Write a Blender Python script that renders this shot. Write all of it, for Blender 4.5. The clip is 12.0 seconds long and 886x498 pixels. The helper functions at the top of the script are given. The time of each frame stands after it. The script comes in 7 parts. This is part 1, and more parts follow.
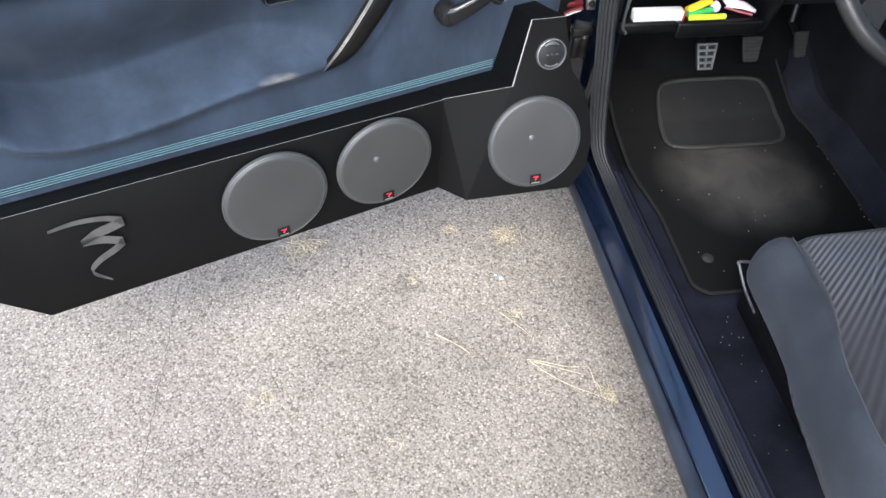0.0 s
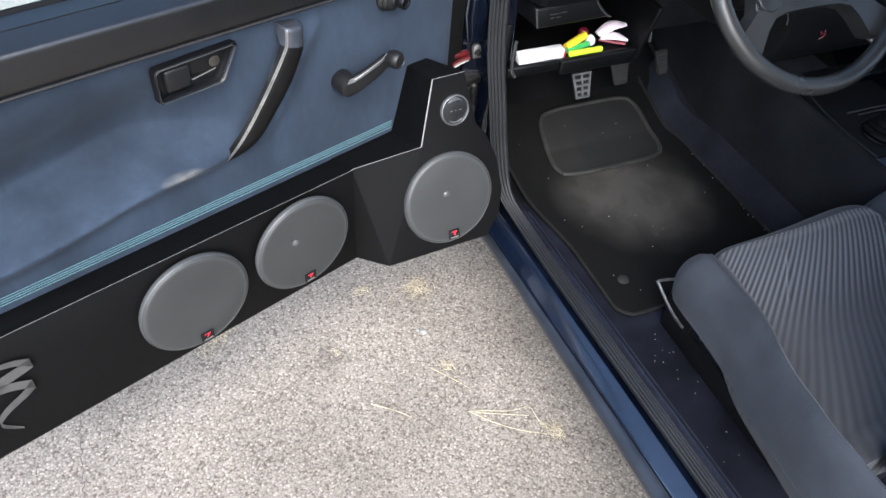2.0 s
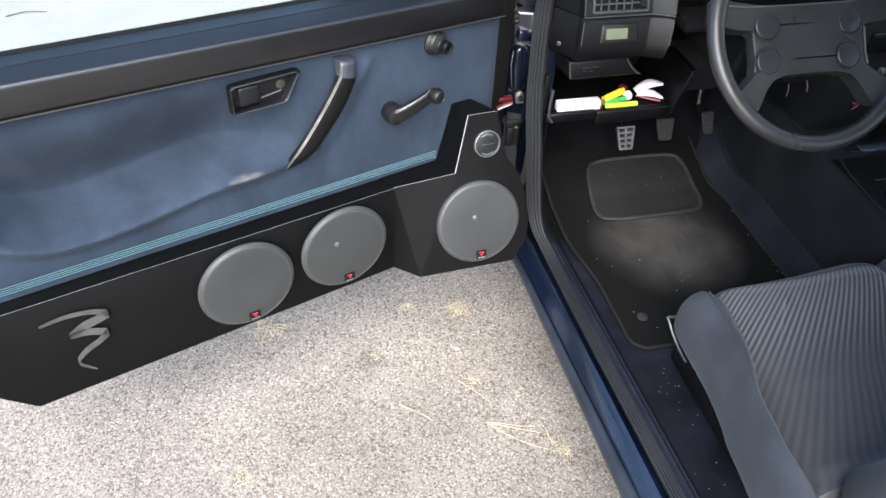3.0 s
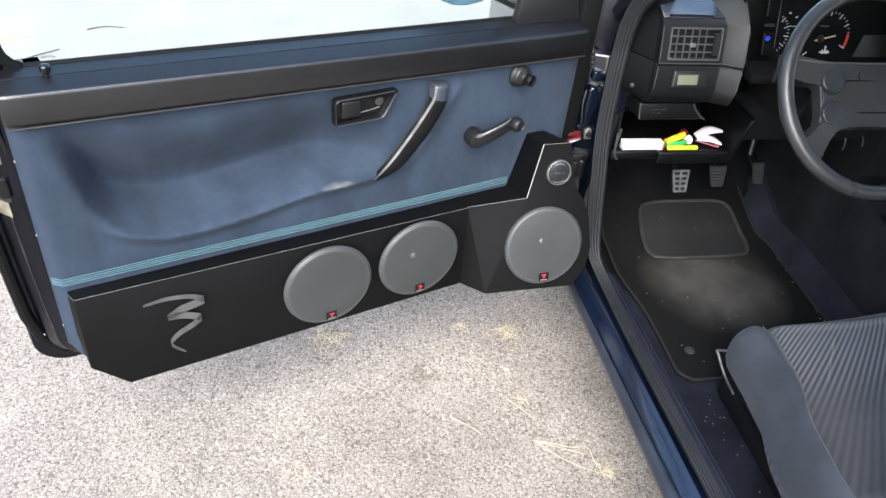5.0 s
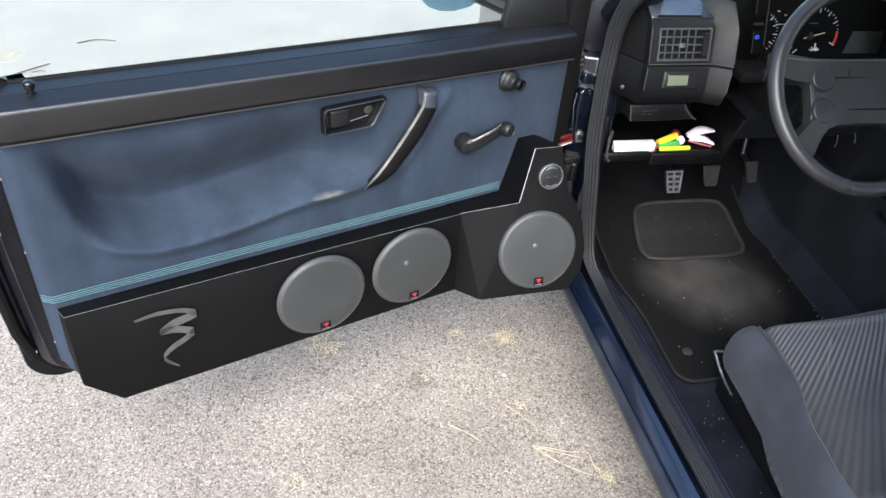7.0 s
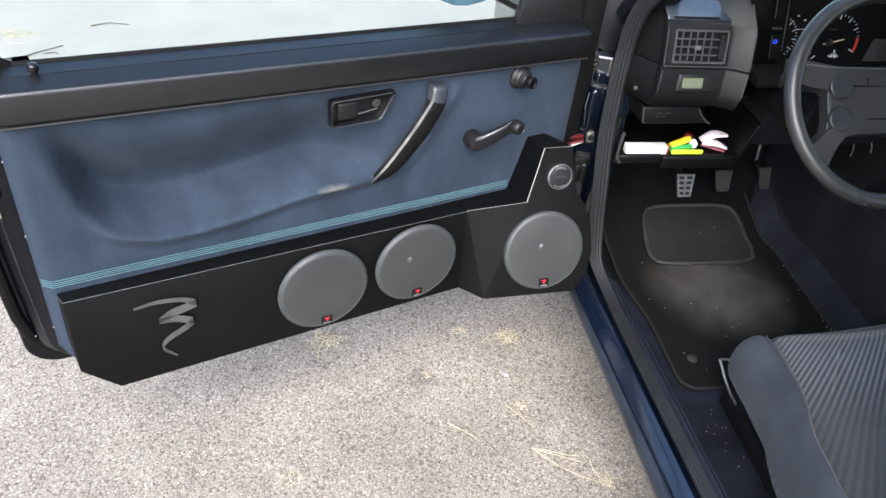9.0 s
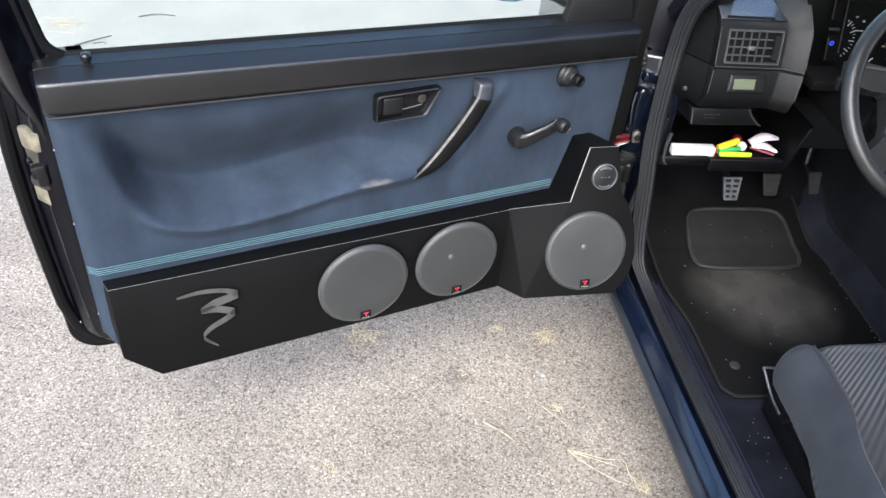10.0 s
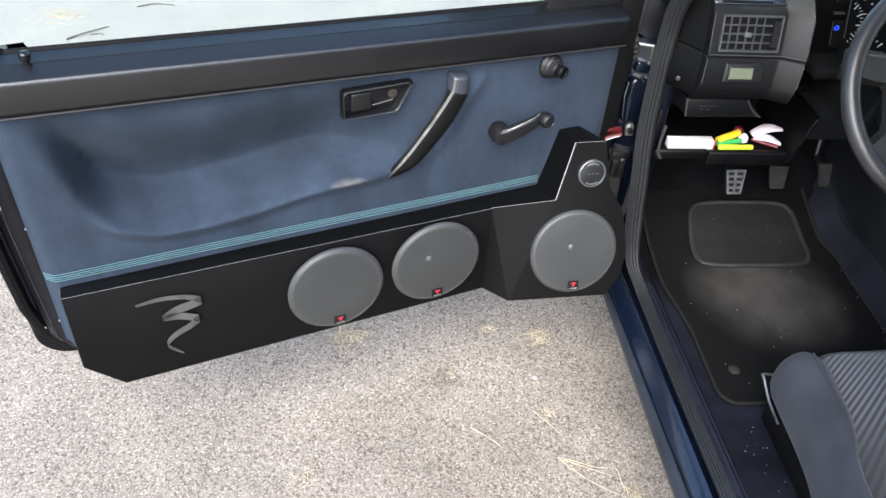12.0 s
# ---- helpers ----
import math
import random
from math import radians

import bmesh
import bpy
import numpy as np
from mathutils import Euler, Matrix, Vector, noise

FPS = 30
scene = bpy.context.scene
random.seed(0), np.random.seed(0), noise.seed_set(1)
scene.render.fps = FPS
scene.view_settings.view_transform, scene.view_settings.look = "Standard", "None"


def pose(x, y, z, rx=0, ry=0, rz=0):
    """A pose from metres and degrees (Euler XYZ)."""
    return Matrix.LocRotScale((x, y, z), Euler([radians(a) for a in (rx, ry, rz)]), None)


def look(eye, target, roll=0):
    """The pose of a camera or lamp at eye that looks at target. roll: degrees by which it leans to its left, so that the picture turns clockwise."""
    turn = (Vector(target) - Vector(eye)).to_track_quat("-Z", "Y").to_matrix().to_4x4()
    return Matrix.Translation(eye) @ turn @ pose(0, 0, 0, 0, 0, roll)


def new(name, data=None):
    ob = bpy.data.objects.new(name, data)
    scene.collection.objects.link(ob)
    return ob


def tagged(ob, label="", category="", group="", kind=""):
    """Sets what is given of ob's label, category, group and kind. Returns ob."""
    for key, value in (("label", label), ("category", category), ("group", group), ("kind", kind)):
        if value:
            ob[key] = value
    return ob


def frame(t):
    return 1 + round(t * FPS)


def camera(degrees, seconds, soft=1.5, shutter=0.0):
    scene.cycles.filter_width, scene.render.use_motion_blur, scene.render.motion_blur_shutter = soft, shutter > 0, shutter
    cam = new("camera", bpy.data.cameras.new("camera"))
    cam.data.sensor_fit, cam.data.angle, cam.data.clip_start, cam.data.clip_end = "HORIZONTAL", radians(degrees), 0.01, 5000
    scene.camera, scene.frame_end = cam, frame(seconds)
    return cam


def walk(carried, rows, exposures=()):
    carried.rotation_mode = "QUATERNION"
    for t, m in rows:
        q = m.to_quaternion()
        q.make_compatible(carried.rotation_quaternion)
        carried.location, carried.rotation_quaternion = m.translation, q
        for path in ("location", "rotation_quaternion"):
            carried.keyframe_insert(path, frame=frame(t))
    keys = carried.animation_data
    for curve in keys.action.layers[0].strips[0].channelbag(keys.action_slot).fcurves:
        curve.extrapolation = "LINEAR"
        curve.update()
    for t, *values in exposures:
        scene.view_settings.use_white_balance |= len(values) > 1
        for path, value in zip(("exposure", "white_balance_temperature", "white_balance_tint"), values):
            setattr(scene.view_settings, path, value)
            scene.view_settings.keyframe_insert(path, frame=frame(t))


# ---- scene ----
cam = camera(59.34, 12.0)
PATH = [
    (0, (-0.535, -1.092, 1.528), (-0.279, 0.216, 0.038), 4.02),
    (0.5, (-0.682, -0.980, 1.520), (-0.316, 0.266, -0.002), 4.70),
    (1, (-0.681, -0.863, 1.506), (-0.261, 0.339, -0.036), 6.16),
    (1.5, (-0.639, -0.880, 1.528), (-0.131, 0.306, -0.000), 3.89),
    (2, (-0.650, -0.970, 1.547), (-0.033, 0.287, 0.119), 5.40),
    (2.5, (-0.596, -1.102, 1.612), (-0.025, 0.289, 0.292), 6.14),
    (3, (-0.562, -1.219, 1.627), (-0.172, 0.223, 0.297), 3.34),
    (3.2, (-0.583, -1.224, 1.643), (-0.173, 0.222, 0.323), 3.52),
    (4.8, (-0.709, -1.312, 1.642), (-0.338, 0.204, 0.391), 6.36),
    (5, (-0.711, -1.314, 1.640), (-0.348, 0.208, 0.394), 6.62),
    (5.5, (-0.703, -1.308, 1.642), (-0.359, 0.222, 0.401), 6.06),
    (6, (-0.699, -1.306, 1.642), (-0.351, 0.220, 0.397), 5.47),
    (6.5, (-0.696, -1.304, 1.643), (-0.334, 0.224, 0.405), 5.42),
    (7, (-0.697, -1.305, 1.640), (-0.330, 0.223, 0.403), 5.31),
    (8.8, (-0.681, -1.287, 1.635), (-0.319, 0.232, 0.385), 6.64),
    (9, (-0.683, -1.286, 1.634), (-0.340, 0.236, 0.383), 6.78),
    (9.5, (-0.689, -1.279, 1.633), (-0.398, 0.248, 0.375), 6.47),
    (10, (-0.697, -1.273, 1.628), (-0.440, 0.253, 0.361), 6.37),
    (10.5, (-0.700, -1.267, 1.628), (-0.471, 0.257, 0.354), 6.05),
    (11, (-0.689, -1.261, 1.625), (-0.479, 0.259, 0.342), 5.42),
    (11.5, (-0.654, -1.241, 1.620), (-0.458, 0.273, 0.328), 4.83),
    (12, (-0.584, -1.196, 1.611), (-0.394, 0.310, 0.309), 4.63),
]
walk(cam, [(t, look(eye, target, roll)) for t, eye, target, roll in PATH],
     exposures=[(t, e, k, 10) for t, e, k in ((0.0, 2.46, 6080), (2.0, 2.46, 6080), (2.5, 2.56, 6160), (3.0, 2.66, 6200), (5.0, 2.69, 6220), (5.5, 2.60, 6220), (6.0, 2.53, 6220), (12.0, 2.50, 6200))])

# ---- light: hazy sun behind the driver's side, open sky ----
SUN_ELEVATION, SUN_AZIMUTH = 43.0, 252.0      # degrees; azimuth from +x towards +y
world = bpy.data.worlds.new("sky")
scene.world = world
world.use_nodes = True
sky = world.node_tree.nodes.new("ShaderNodeTexSky")
sky.sky_type = "NISHITA"
sky.sun_disc = False
sky.sun_elevation = radians(SUN_ELEVATION)
sky.sun_rotation = radians(90 - SUN_AZIMUTH)
sky.dust_density, sky.ozone_density = 1.5, 1.0
world.node_tree.nodes["Background"].inputs[1].default_value = 0.095
world.node_tree.links.new(sky.outputs[0], world.node_tree.nodes["Background"].inputs[0])
sun_data = bpy.data.lights.new("sun", "SUN")
sun_data.energy, sun_data.angle, sun_data.color = 1.7, radians(55), (1.0, 0.96, 0.91)
sun = new("sun", sun_data)
_e, _a = radians(SUN_ELEVATION), radians(SUN_AZIMUTH)
sun.matrix_world = look((8 * math.cos(_a), 8 * math.sin(_a), 8 * math.tan(_e)), (0, 0, 0))


# ---- materials ----
def material(name, colour, rough=0.6, metal=0.0, grain=0.0, grain_scale=400.0, stain=0.0, stain_scale=6.0, bump=0.0,
             bump_scale=600.0, sheen=0.0, spec=0.5, coat=0.0, rough_var=0.08, second=None):
    """A plain surface with fine grain, broad stains and relief, at real size."""
    m = bpy.data.materials.new(name)
    m.use_nodes = True
    nt = m.node_tree
    b = nt.nodes["Principled BSDF"]
    tc = nt.nodes.new("ShaderNodeTexCoord")

    def tex(scale, detail=3.0):
        n = nt.nodes.new("ShaderNodeTexNoise")
        n.inputs["Scale"].default_value, n.inputs["Detail"].default_value = scale, detail
        nt.links.new(tc.outputs["Object"], n.inputs["Vector"])
        return n

    base = (*colour, 1)
    out = None
    if stain:
        s = tex(stain_scale, 5)
        r = nt.nodes.new("ShaderNodeValToRGB")
        r.color_ramp.elements[0].position, r.color_ramp.elements[1].position = 0.35, 0.68
        dark = second or tuple(c * (1 - stain) for c in colour)
        r.color_ramp.elements[0].color = (*dark, 1)
        r.color_ramp.elements[1].color = (*(min(1, c * (1 + stain)) for c in colour), 1)
        nt.links.new(s.outputs["Fac"], r.inputs["Fac"])
        out = r.outputs["Color"]
    if grain:
        g = tex(grain_scale, 2)
        mr = nt.nodes.new("ShaderNodeMapRange")
        mr.inputs["From Min"].default_value, mr.inputs["From Max"].default_value = 0.3, 0.7
        mr.inputs["To Min"].default_value, mr.inputs["To Max"].default_value = 1 - grain, 1 + grain
        nt.links.new(g.outputs["Fac"], mr.inputs["Value"])
        mx = nt.nodes.new("ShaderNodeMix")
        mx.data_type, mx.blend_type = "RGBA", "MULTIPLY"
        mx.inputs["Factor"].default_value = 1.0
        if out:
            nt.links.new(out, mx.inputs["A"])
        else:
            mx.inputs["A"].default_value = base
        nt.links.new(mr.outputs["Result"], mx.inputs["B"])
        out = mx.outputs["Result"]
    if out:
        nt.links.new(out, b.inputs["Base Color"])
    else:
        b.inputs["Base Color"].default_value = base
    if rough_var:
        rn = tex(9.0, 4)
        rr = nt.nodes.new("ShaderNodeMapRange")
        rr.inputs["To Min"].default_value, rr.inputs["To Max"].default_value = max(0.02, rough - rough_var), min(1, rough + rough_var)
        nt.links.new(rn.outputs["Fac"], rr.inputs["Value"])
        nt.links.new(rr.outputs["Result"], b.inputs["Roughness"])
    else:
        b.inputs["Roughness"].default_value = rough
    b.inputs["Metallic"].default_value = metal
    b.inputs["Specular IOR Level"].default_value = spec
    if sheen:
        b.inputs["Sheen Weight"].default_value, b.inputs["Sheen Roughness"].default_value = sheen, 0.45
        b.inputs["Sheen Tint"].default_value = (*(min(1, c * 3 + 0.2) for c in colour), 1)
    if coat:
        b.inputs["Coat Weight"].default_value, b.inputs["Coat Roughness"].default_value, b.inputs["Coat IOR"].default_value = coat, 0.16, 1.7
    if bump:
        bn = tex(bump_scale, 2)
        bu = nt.nodes.new("ShaderNodeBump")
        bu.inputs["Strength"].default_value, bu.inputs["Distance"].default_value = bump, 0.001
        nt.links.new(bn.outputs["Fac"], bu.inputs["Height"])
        nt.links.new(bu.outputs["Normal"], b.inputs["Normal"])
    return m


def asphalt_material():
    """Worn asphalt: pale chips of stone in a darker bed, with patches; the far stretch painted sunlit."""
    m = bpy.data.materials.new("worn_asphalt")
    m.use_nodes = True
    nt, b = m.node_tree, m.node_tree.nodes["Principled BSDF"]
    tc = nt.nodes.new("ShaderNodeTexCoord")
    vor = nt.nodes.new("ShaderNodeTexVoronoi")
    vor.inputs["Scale"].default_value = 215.0
    vor.inputs["Randomness"].default_value = 1.0
    nt.links.new(tc.outputs["Object"], vor.inputs["Vector"])
    chip = nt.nodes.new("ShaderNodeSeparateColor")
    nt.links.new(vor.outputs["Color"], chip.inputs["Color"])
    ramp = nt.nodes.new("ShaderNodeValToRGB")
    e = ramp.color_ramp.elements
    e[0].position, e[0].color = 0.0, (0.116, 0.094, 0.074, 1)
    e[1].position, e[1].color = 1.0, (0.384, 0.338, 0.282, 1)
    for p, c in ((0.16, (0.197, 0.169, 0.138, 1)), (0.50, (0.241, 0.210, 0.175, 1)), (0.86, (0.284, 0.250, 0.209, 1))):
        k = e.new(p)
        k.color = c
    nt.links.new(chip.outputs["Red"], ramp.inputs["Fac"])
    gap = nt.nodes.new("ShaderNodeMapRange")
    gap.inputs["From Min"].default_value, gap.inputs["From Max"].default_value = 0.45, 0.8
    gap.inputs["To Min"].default_value, gap.inputs["To Max"].default_value = 1.0, 0.64
    nt.links.new(vor.outputs["Distance"], gap.inputs["Value"])
    mul = nt.nodes.new("ShaderNodeMix")
    mul.data_type, mul.blend_type = "RGBA", "MULTIPLY"
    mul.inputs["Factor"].default_value = 1.0
    nt.links.new(ramp.outputs["Color"], mul.inputs["A"])
    nt.links.new(gap.outputs["Result"], mul.inputs["B"])
    patch = nt.nodes.new("ShaderNodeTexNoise")
    patch.inputs["Scale"].default_value, patch.inputs["Detail"].default_value = 3.2, 10.0
    nt.links.new(tc.outputs["Object"], patch.inputs["Vector"])
    pr = nt.nodes.new("ShaderNodeMapRange")
    pr.inputs["From Min"].default_value, pr.inputs["From Max"].default_value = 0.3, 0.7
    pr.inputs["To Min"].default_value, pr.inputs["To Max"].default_value = 0.80, 1.16
    nt.links.new(patch.outputs["Fac"], pr.inputs["Value"])
    mul2 = nt.nodes.new("ShaderNodeMix")
    mul2.data_type, mul2.blend_type = "RGBA", "MULTIPLY"
    mul2.inputs["Factor"].default_value = 1.0
    nt.links.new(mul.outputs["Result"], mul2.inputs["A"])
    nt.links.new(pr.outputs["Result"], mul2.inputs["B"])
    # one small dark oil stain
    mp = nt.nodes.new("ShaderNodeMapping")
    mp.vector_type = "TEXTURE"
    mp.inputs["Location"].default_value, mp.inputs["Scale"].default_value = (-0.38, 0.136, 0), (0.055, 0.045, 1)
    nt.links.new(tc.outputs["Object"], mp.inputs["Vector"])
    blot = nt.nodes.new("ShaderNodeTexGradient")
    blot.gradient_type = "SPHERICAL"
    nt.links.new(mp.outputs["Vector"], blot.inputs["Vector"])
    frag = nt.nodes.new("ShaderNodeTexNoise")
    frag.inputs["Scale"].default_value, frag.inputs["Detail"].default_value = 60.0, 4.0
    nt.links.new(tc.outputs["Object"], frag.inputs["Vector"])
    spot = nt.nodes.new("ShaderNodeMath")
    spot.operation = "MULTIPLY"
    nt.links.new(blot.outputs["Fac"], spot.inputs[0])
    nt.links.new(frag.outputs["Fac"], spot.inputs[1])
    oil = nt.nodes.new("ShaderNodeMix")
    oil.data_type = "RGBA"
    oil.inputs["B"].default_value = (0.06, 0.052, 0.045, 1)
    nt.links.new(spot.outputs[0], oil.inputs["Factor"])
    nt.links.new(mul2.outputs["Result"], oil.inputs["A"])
    # paler colour beyond the car stands in for brighter sunlit ground
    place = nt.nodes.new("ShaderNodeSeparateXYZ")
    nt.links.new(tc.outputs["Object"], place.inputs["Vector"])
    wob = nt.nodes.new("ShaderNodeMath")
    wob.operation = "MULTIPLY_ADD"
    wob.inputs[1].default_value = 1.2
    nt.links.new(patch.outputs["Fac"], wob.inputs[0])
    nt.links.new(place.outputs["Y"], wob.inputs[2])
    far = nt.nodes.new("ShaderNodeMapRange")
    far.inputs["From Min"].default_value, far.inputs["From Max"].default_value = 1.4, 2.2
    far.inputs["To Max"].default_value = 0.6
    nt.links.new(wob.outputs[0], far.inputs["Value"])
    sunlit_mix = nt.nodes.new("ShaderNodeMix")
    sunlit_mix.data_type = "RGBA"
    sunlit_mix.inputs["B"].default_value = (0.30, 0.298, 0.285, 1)
    nt.links.new(far.outputs["Result"], sunlit_mix.inputs["Factor"])
    nt.links.new(oil.outputs["Result"], sunlit_mix.inputs["A"])
    nt.links.new(sunlit_mix.outputs["Result"], b.inputs["Base Color"])
    b.inputs["Roughness"].default_value = 0.9
    b.inputs["Specular IOR Level"].default_value = 0.25
    bu = nt.nodes.new("ShaderNodeBump")
    bu.invert = True
    bu.inputs["Strength"].default_value, bu.inputs["Distance"].default_value = 0.32, 0.003
    nt.links.new(vor.outputs["Distance"], bu.inputs["Height"])
    nt.links.new(bu.outputs["Normal"], b.inputs["Normal"])
    return m


def seat_stripe_material():
    """Ribbed grey seat cloth, the ribs following the u of its map."""
    m = bpy.data.materials.new("ribbed_seat_cloth")
    m.use_nodes = True
    nt, b = m.node_tree, m.node_tree.nodes["Principled BSDF"]
    tc = nt.nodes.new("ShaderNodeTexCoord")
    wv = nt.nodes.new("ShaderNodeTexWave")
    wv.wave_type, wv.bands_direction, wv.wave_profile = "BANDS", "X", "SIN"
    wv.inputs["Scale"].default_value = math.pi / 10          # one rib to each unit of u
    wv.inputs["Distortion"].default_value = 0.0
    wv.inputs["Detail"].default_value = 0.0
    wv.inputs["Detail Scale"].default_value = 0.25
    nt.links.new(tc.outputs["UV"], wv.inputs["Vector"])
    ramp = nt.nodes.new("ShaderNodeValToRGB")
    e = ramp.color_ramp.elements
    e[0].position, e[0].color = 0.2, (0.008, 0.009, 0.012, 1)
    e[1].position, e[1].color = 0.8, (0.070, 0.075, 0.086, 1)
    uv = nt.nodes.new("ShaderNodeSeparateXYZ")
    nt.links.new(tc.outputs["UV"], uv.inputs["Vector"])
    fade = nt.nodes.new("ShaderNodeMix")
    fade.inputs["A"].default_value = 0.36
    nt.links.new(uv.outputs["Y"], fade.inputs["Factor"])
    nt.links.new(wv.outputs["Fac"], fade.inputs["B"])
    nt.links.new(fade.outputs["Result"], ramp.inputs["Fac"])
    no = nt.nodes.new("ShaderNodeTexNoise")
    no.inputs["Scale"].default_value = 700.0
    nt.links.new(tc.outputs["Object"], no.inputs["Vector"])
    mx = nt.nodes.new("ShaderNodeMix")
    mx.data_type, mx.blend_type = "RGBA", "OVERLAY"
    mx.inputs["Factor"].default_value = 0.35
    nt.links.new(ramp.outputs["Color"], mx.inputs["A"])
    nt.links.new(no.outputs["Fac"], mx.inputs["B"])
    nt.links.new(mx.outputs["Result"], b.inputs["Base Color"])
    b.inputs["Roughness"].default_value = 0.85
    b.inputs["Sheen Weight"].default_value = 0.3
    bu = nt.nodes.new("ShaderNodeBump")
    bu.inputs["Strength"].default_value, bu.inputs["Distance"].default_value = 0.5, 0.002
    nt.links.new(wv.outputs["Fac"], bu.inputs["Height"])
    nt.links.new(bu.outputs["Normal"], b.inputs["Normal"])
    return m


def floor_mat_material():
    """Black pile with a broad pale dusty trodden patch below the heel pad."""
    m = bpy.data.materials.new("dusty_mat_pile")
    m.use_nodes = True
    nt, b = m.node_tree, m.node_tree.nodes["Principled BSDF"]
    tc = nt.nodes.new("ShaderNodeTexCoord")
    mp = nt.nodes.new("ShaderNodeMapping")
    mp.inputs["Location"].default_value = (-0.02 / 0.25, -0.03 / 0.25, 0)
    mp.inputs["Scale"].default_value = (1 / 0.25, 1 / 0.25, 0)
    nt.links.new(tc.outputs["Object"], mp.inputs["Vector"])
    gr = nt.nodes.new("ShaderNodeTexGradient")
    gr.gradient_type = "SPHERICAL"
    nt.links.new(mp.outputs["Vector"], gr.inputs["Vector"])
    no = nt.nodes.new("ShaderNodeTexNoise")
    no.inputs["Scale"].default_value, no.inputs["Detail"].default_value = 9.0, 8.0
    no.inputs["Distortion"].default_value = 0.35
    nt.links.new(tc.outputs["Object"], no.inputs["Vector"])
    mul = nt.nodes.new("ShaderNodeMath")
    mul.operation = "MULTIPLY"
    nt.links.new(gr.outputs["Fac"], mul.inputs[0])
    nt.links.new(no.outputs["Fac"], mul.inputs[1])
    ramp = nt.nodes.new("ShaderNodeValToRGB")
    e = ramp.color_ramp.elements
    e[0].position, e[0].color = 0.04, (0.0062, 0.0062, 0.0060, 1)
    e[1].position, e[1].color = 0.38, (0.059, 0.0550, 0.0490, 1)
    nt.links.new(mul.outputs[0], ramp.inputs["Fac"])
    fine = nt.nodes.new("ShaderNodeTexNoise")
    fine.inputs["Scale"].default_value = 500.0
    nt.links.new(tc.outputs["Object"], fine.inputs["Vector"])
    mx = nt.nodes.new("ShaderNodeMix")
    mx.data_type, mx.blend_type = "RGBA", "OVERLAY"
    mx.inputs["Factor"].default_value = 0.5
    nt.links.new(ramp.outputs["Color"], mx.inputs["A"])
    nt.links.new(fine.outputs["Fac"], mx.inputs["B"])
    nt.links.new(mx.outputs["Result"], b.inputs["Base Color"])
    b.inputs["Roughness"].default_value = 1.0
    b.inputs["Specular IOR Level"].default_value = 0.1
    bu = nt.nodes.new("ShaderNodeBump")
    bu.inputs["Strength"].default_value, bu.inputs["Distance"].default_value = 0.6, 0.002
    nt.links.new(fine.outputs["Fac"], bu.inputs["Height"])
    nt.links.new(bu.outputs["Normal"], b.inputs["Normal"])
    return m


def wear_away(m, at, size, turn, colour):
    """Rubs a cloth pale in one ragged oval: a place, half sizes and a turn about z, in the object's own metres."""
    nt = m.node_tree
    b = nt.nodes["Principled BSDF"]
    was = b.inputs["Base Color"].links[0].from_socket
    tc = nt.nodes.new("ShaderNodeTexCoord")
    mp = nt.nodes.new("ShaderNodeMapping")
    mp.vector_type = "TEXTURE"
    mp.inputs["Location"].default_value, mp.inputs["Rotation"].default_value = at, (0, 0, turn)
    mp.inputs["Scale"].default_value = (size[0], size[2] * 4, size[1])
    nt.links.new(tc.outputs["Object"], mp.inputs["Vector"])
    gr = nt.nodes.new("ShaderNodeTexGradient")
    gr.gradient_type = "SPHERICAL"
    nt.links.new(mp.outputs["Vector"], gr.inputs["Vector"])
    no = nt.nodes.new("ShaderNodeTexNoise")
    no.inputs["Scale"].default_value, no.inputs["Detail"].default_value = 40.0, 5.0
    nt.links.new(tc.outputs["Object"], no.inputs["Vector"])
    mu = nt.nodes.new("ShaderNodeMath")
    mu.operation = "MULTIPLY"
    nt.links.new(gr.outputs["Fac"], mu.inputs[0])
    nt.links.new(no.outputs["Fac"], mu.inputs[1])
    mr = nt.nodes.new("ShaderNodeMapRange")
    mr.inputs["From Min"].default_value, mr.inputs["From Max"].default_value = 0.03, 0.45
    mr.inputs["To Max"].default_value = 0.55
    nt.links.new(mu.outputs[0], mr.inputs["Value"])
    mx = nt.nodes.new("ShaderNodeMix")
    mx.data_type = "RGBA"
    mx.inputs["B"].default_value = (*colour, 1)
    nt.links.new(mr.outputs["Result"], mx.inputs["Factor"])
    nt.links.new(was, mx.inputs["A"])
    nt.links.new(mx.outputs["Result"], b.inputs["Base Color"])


def glass_material(name, tint=(0.93, 0.98, 0.95)):
    m = bpy.data.materials.new(name)
    m.use_nodes = True
    b = m.node_tree.nodes["Principled BSDF"]
    b.inputs["Base Color"].default_value = (*tint, 1)
    b.inputs["Transmission Weight"].default_value = 1.0
    b.inputs["Roughness"].default_value = 0.0
    b.inputs["IOR"].default_value = 1.02
    return m


def glowing(name, colour, strength):
    m = bpy.data.materials.new(name)
    m.use_nodes = True
    b = m.node_tree.nodes["Principled BSDF"]
    b.inputs["Base Color"].default_value = (*colour, 1)
    b.inputs["Emission Color"].default_value = (*colour, 1)
    b.inputs["Emission Strength"].default_value = strength
    return m


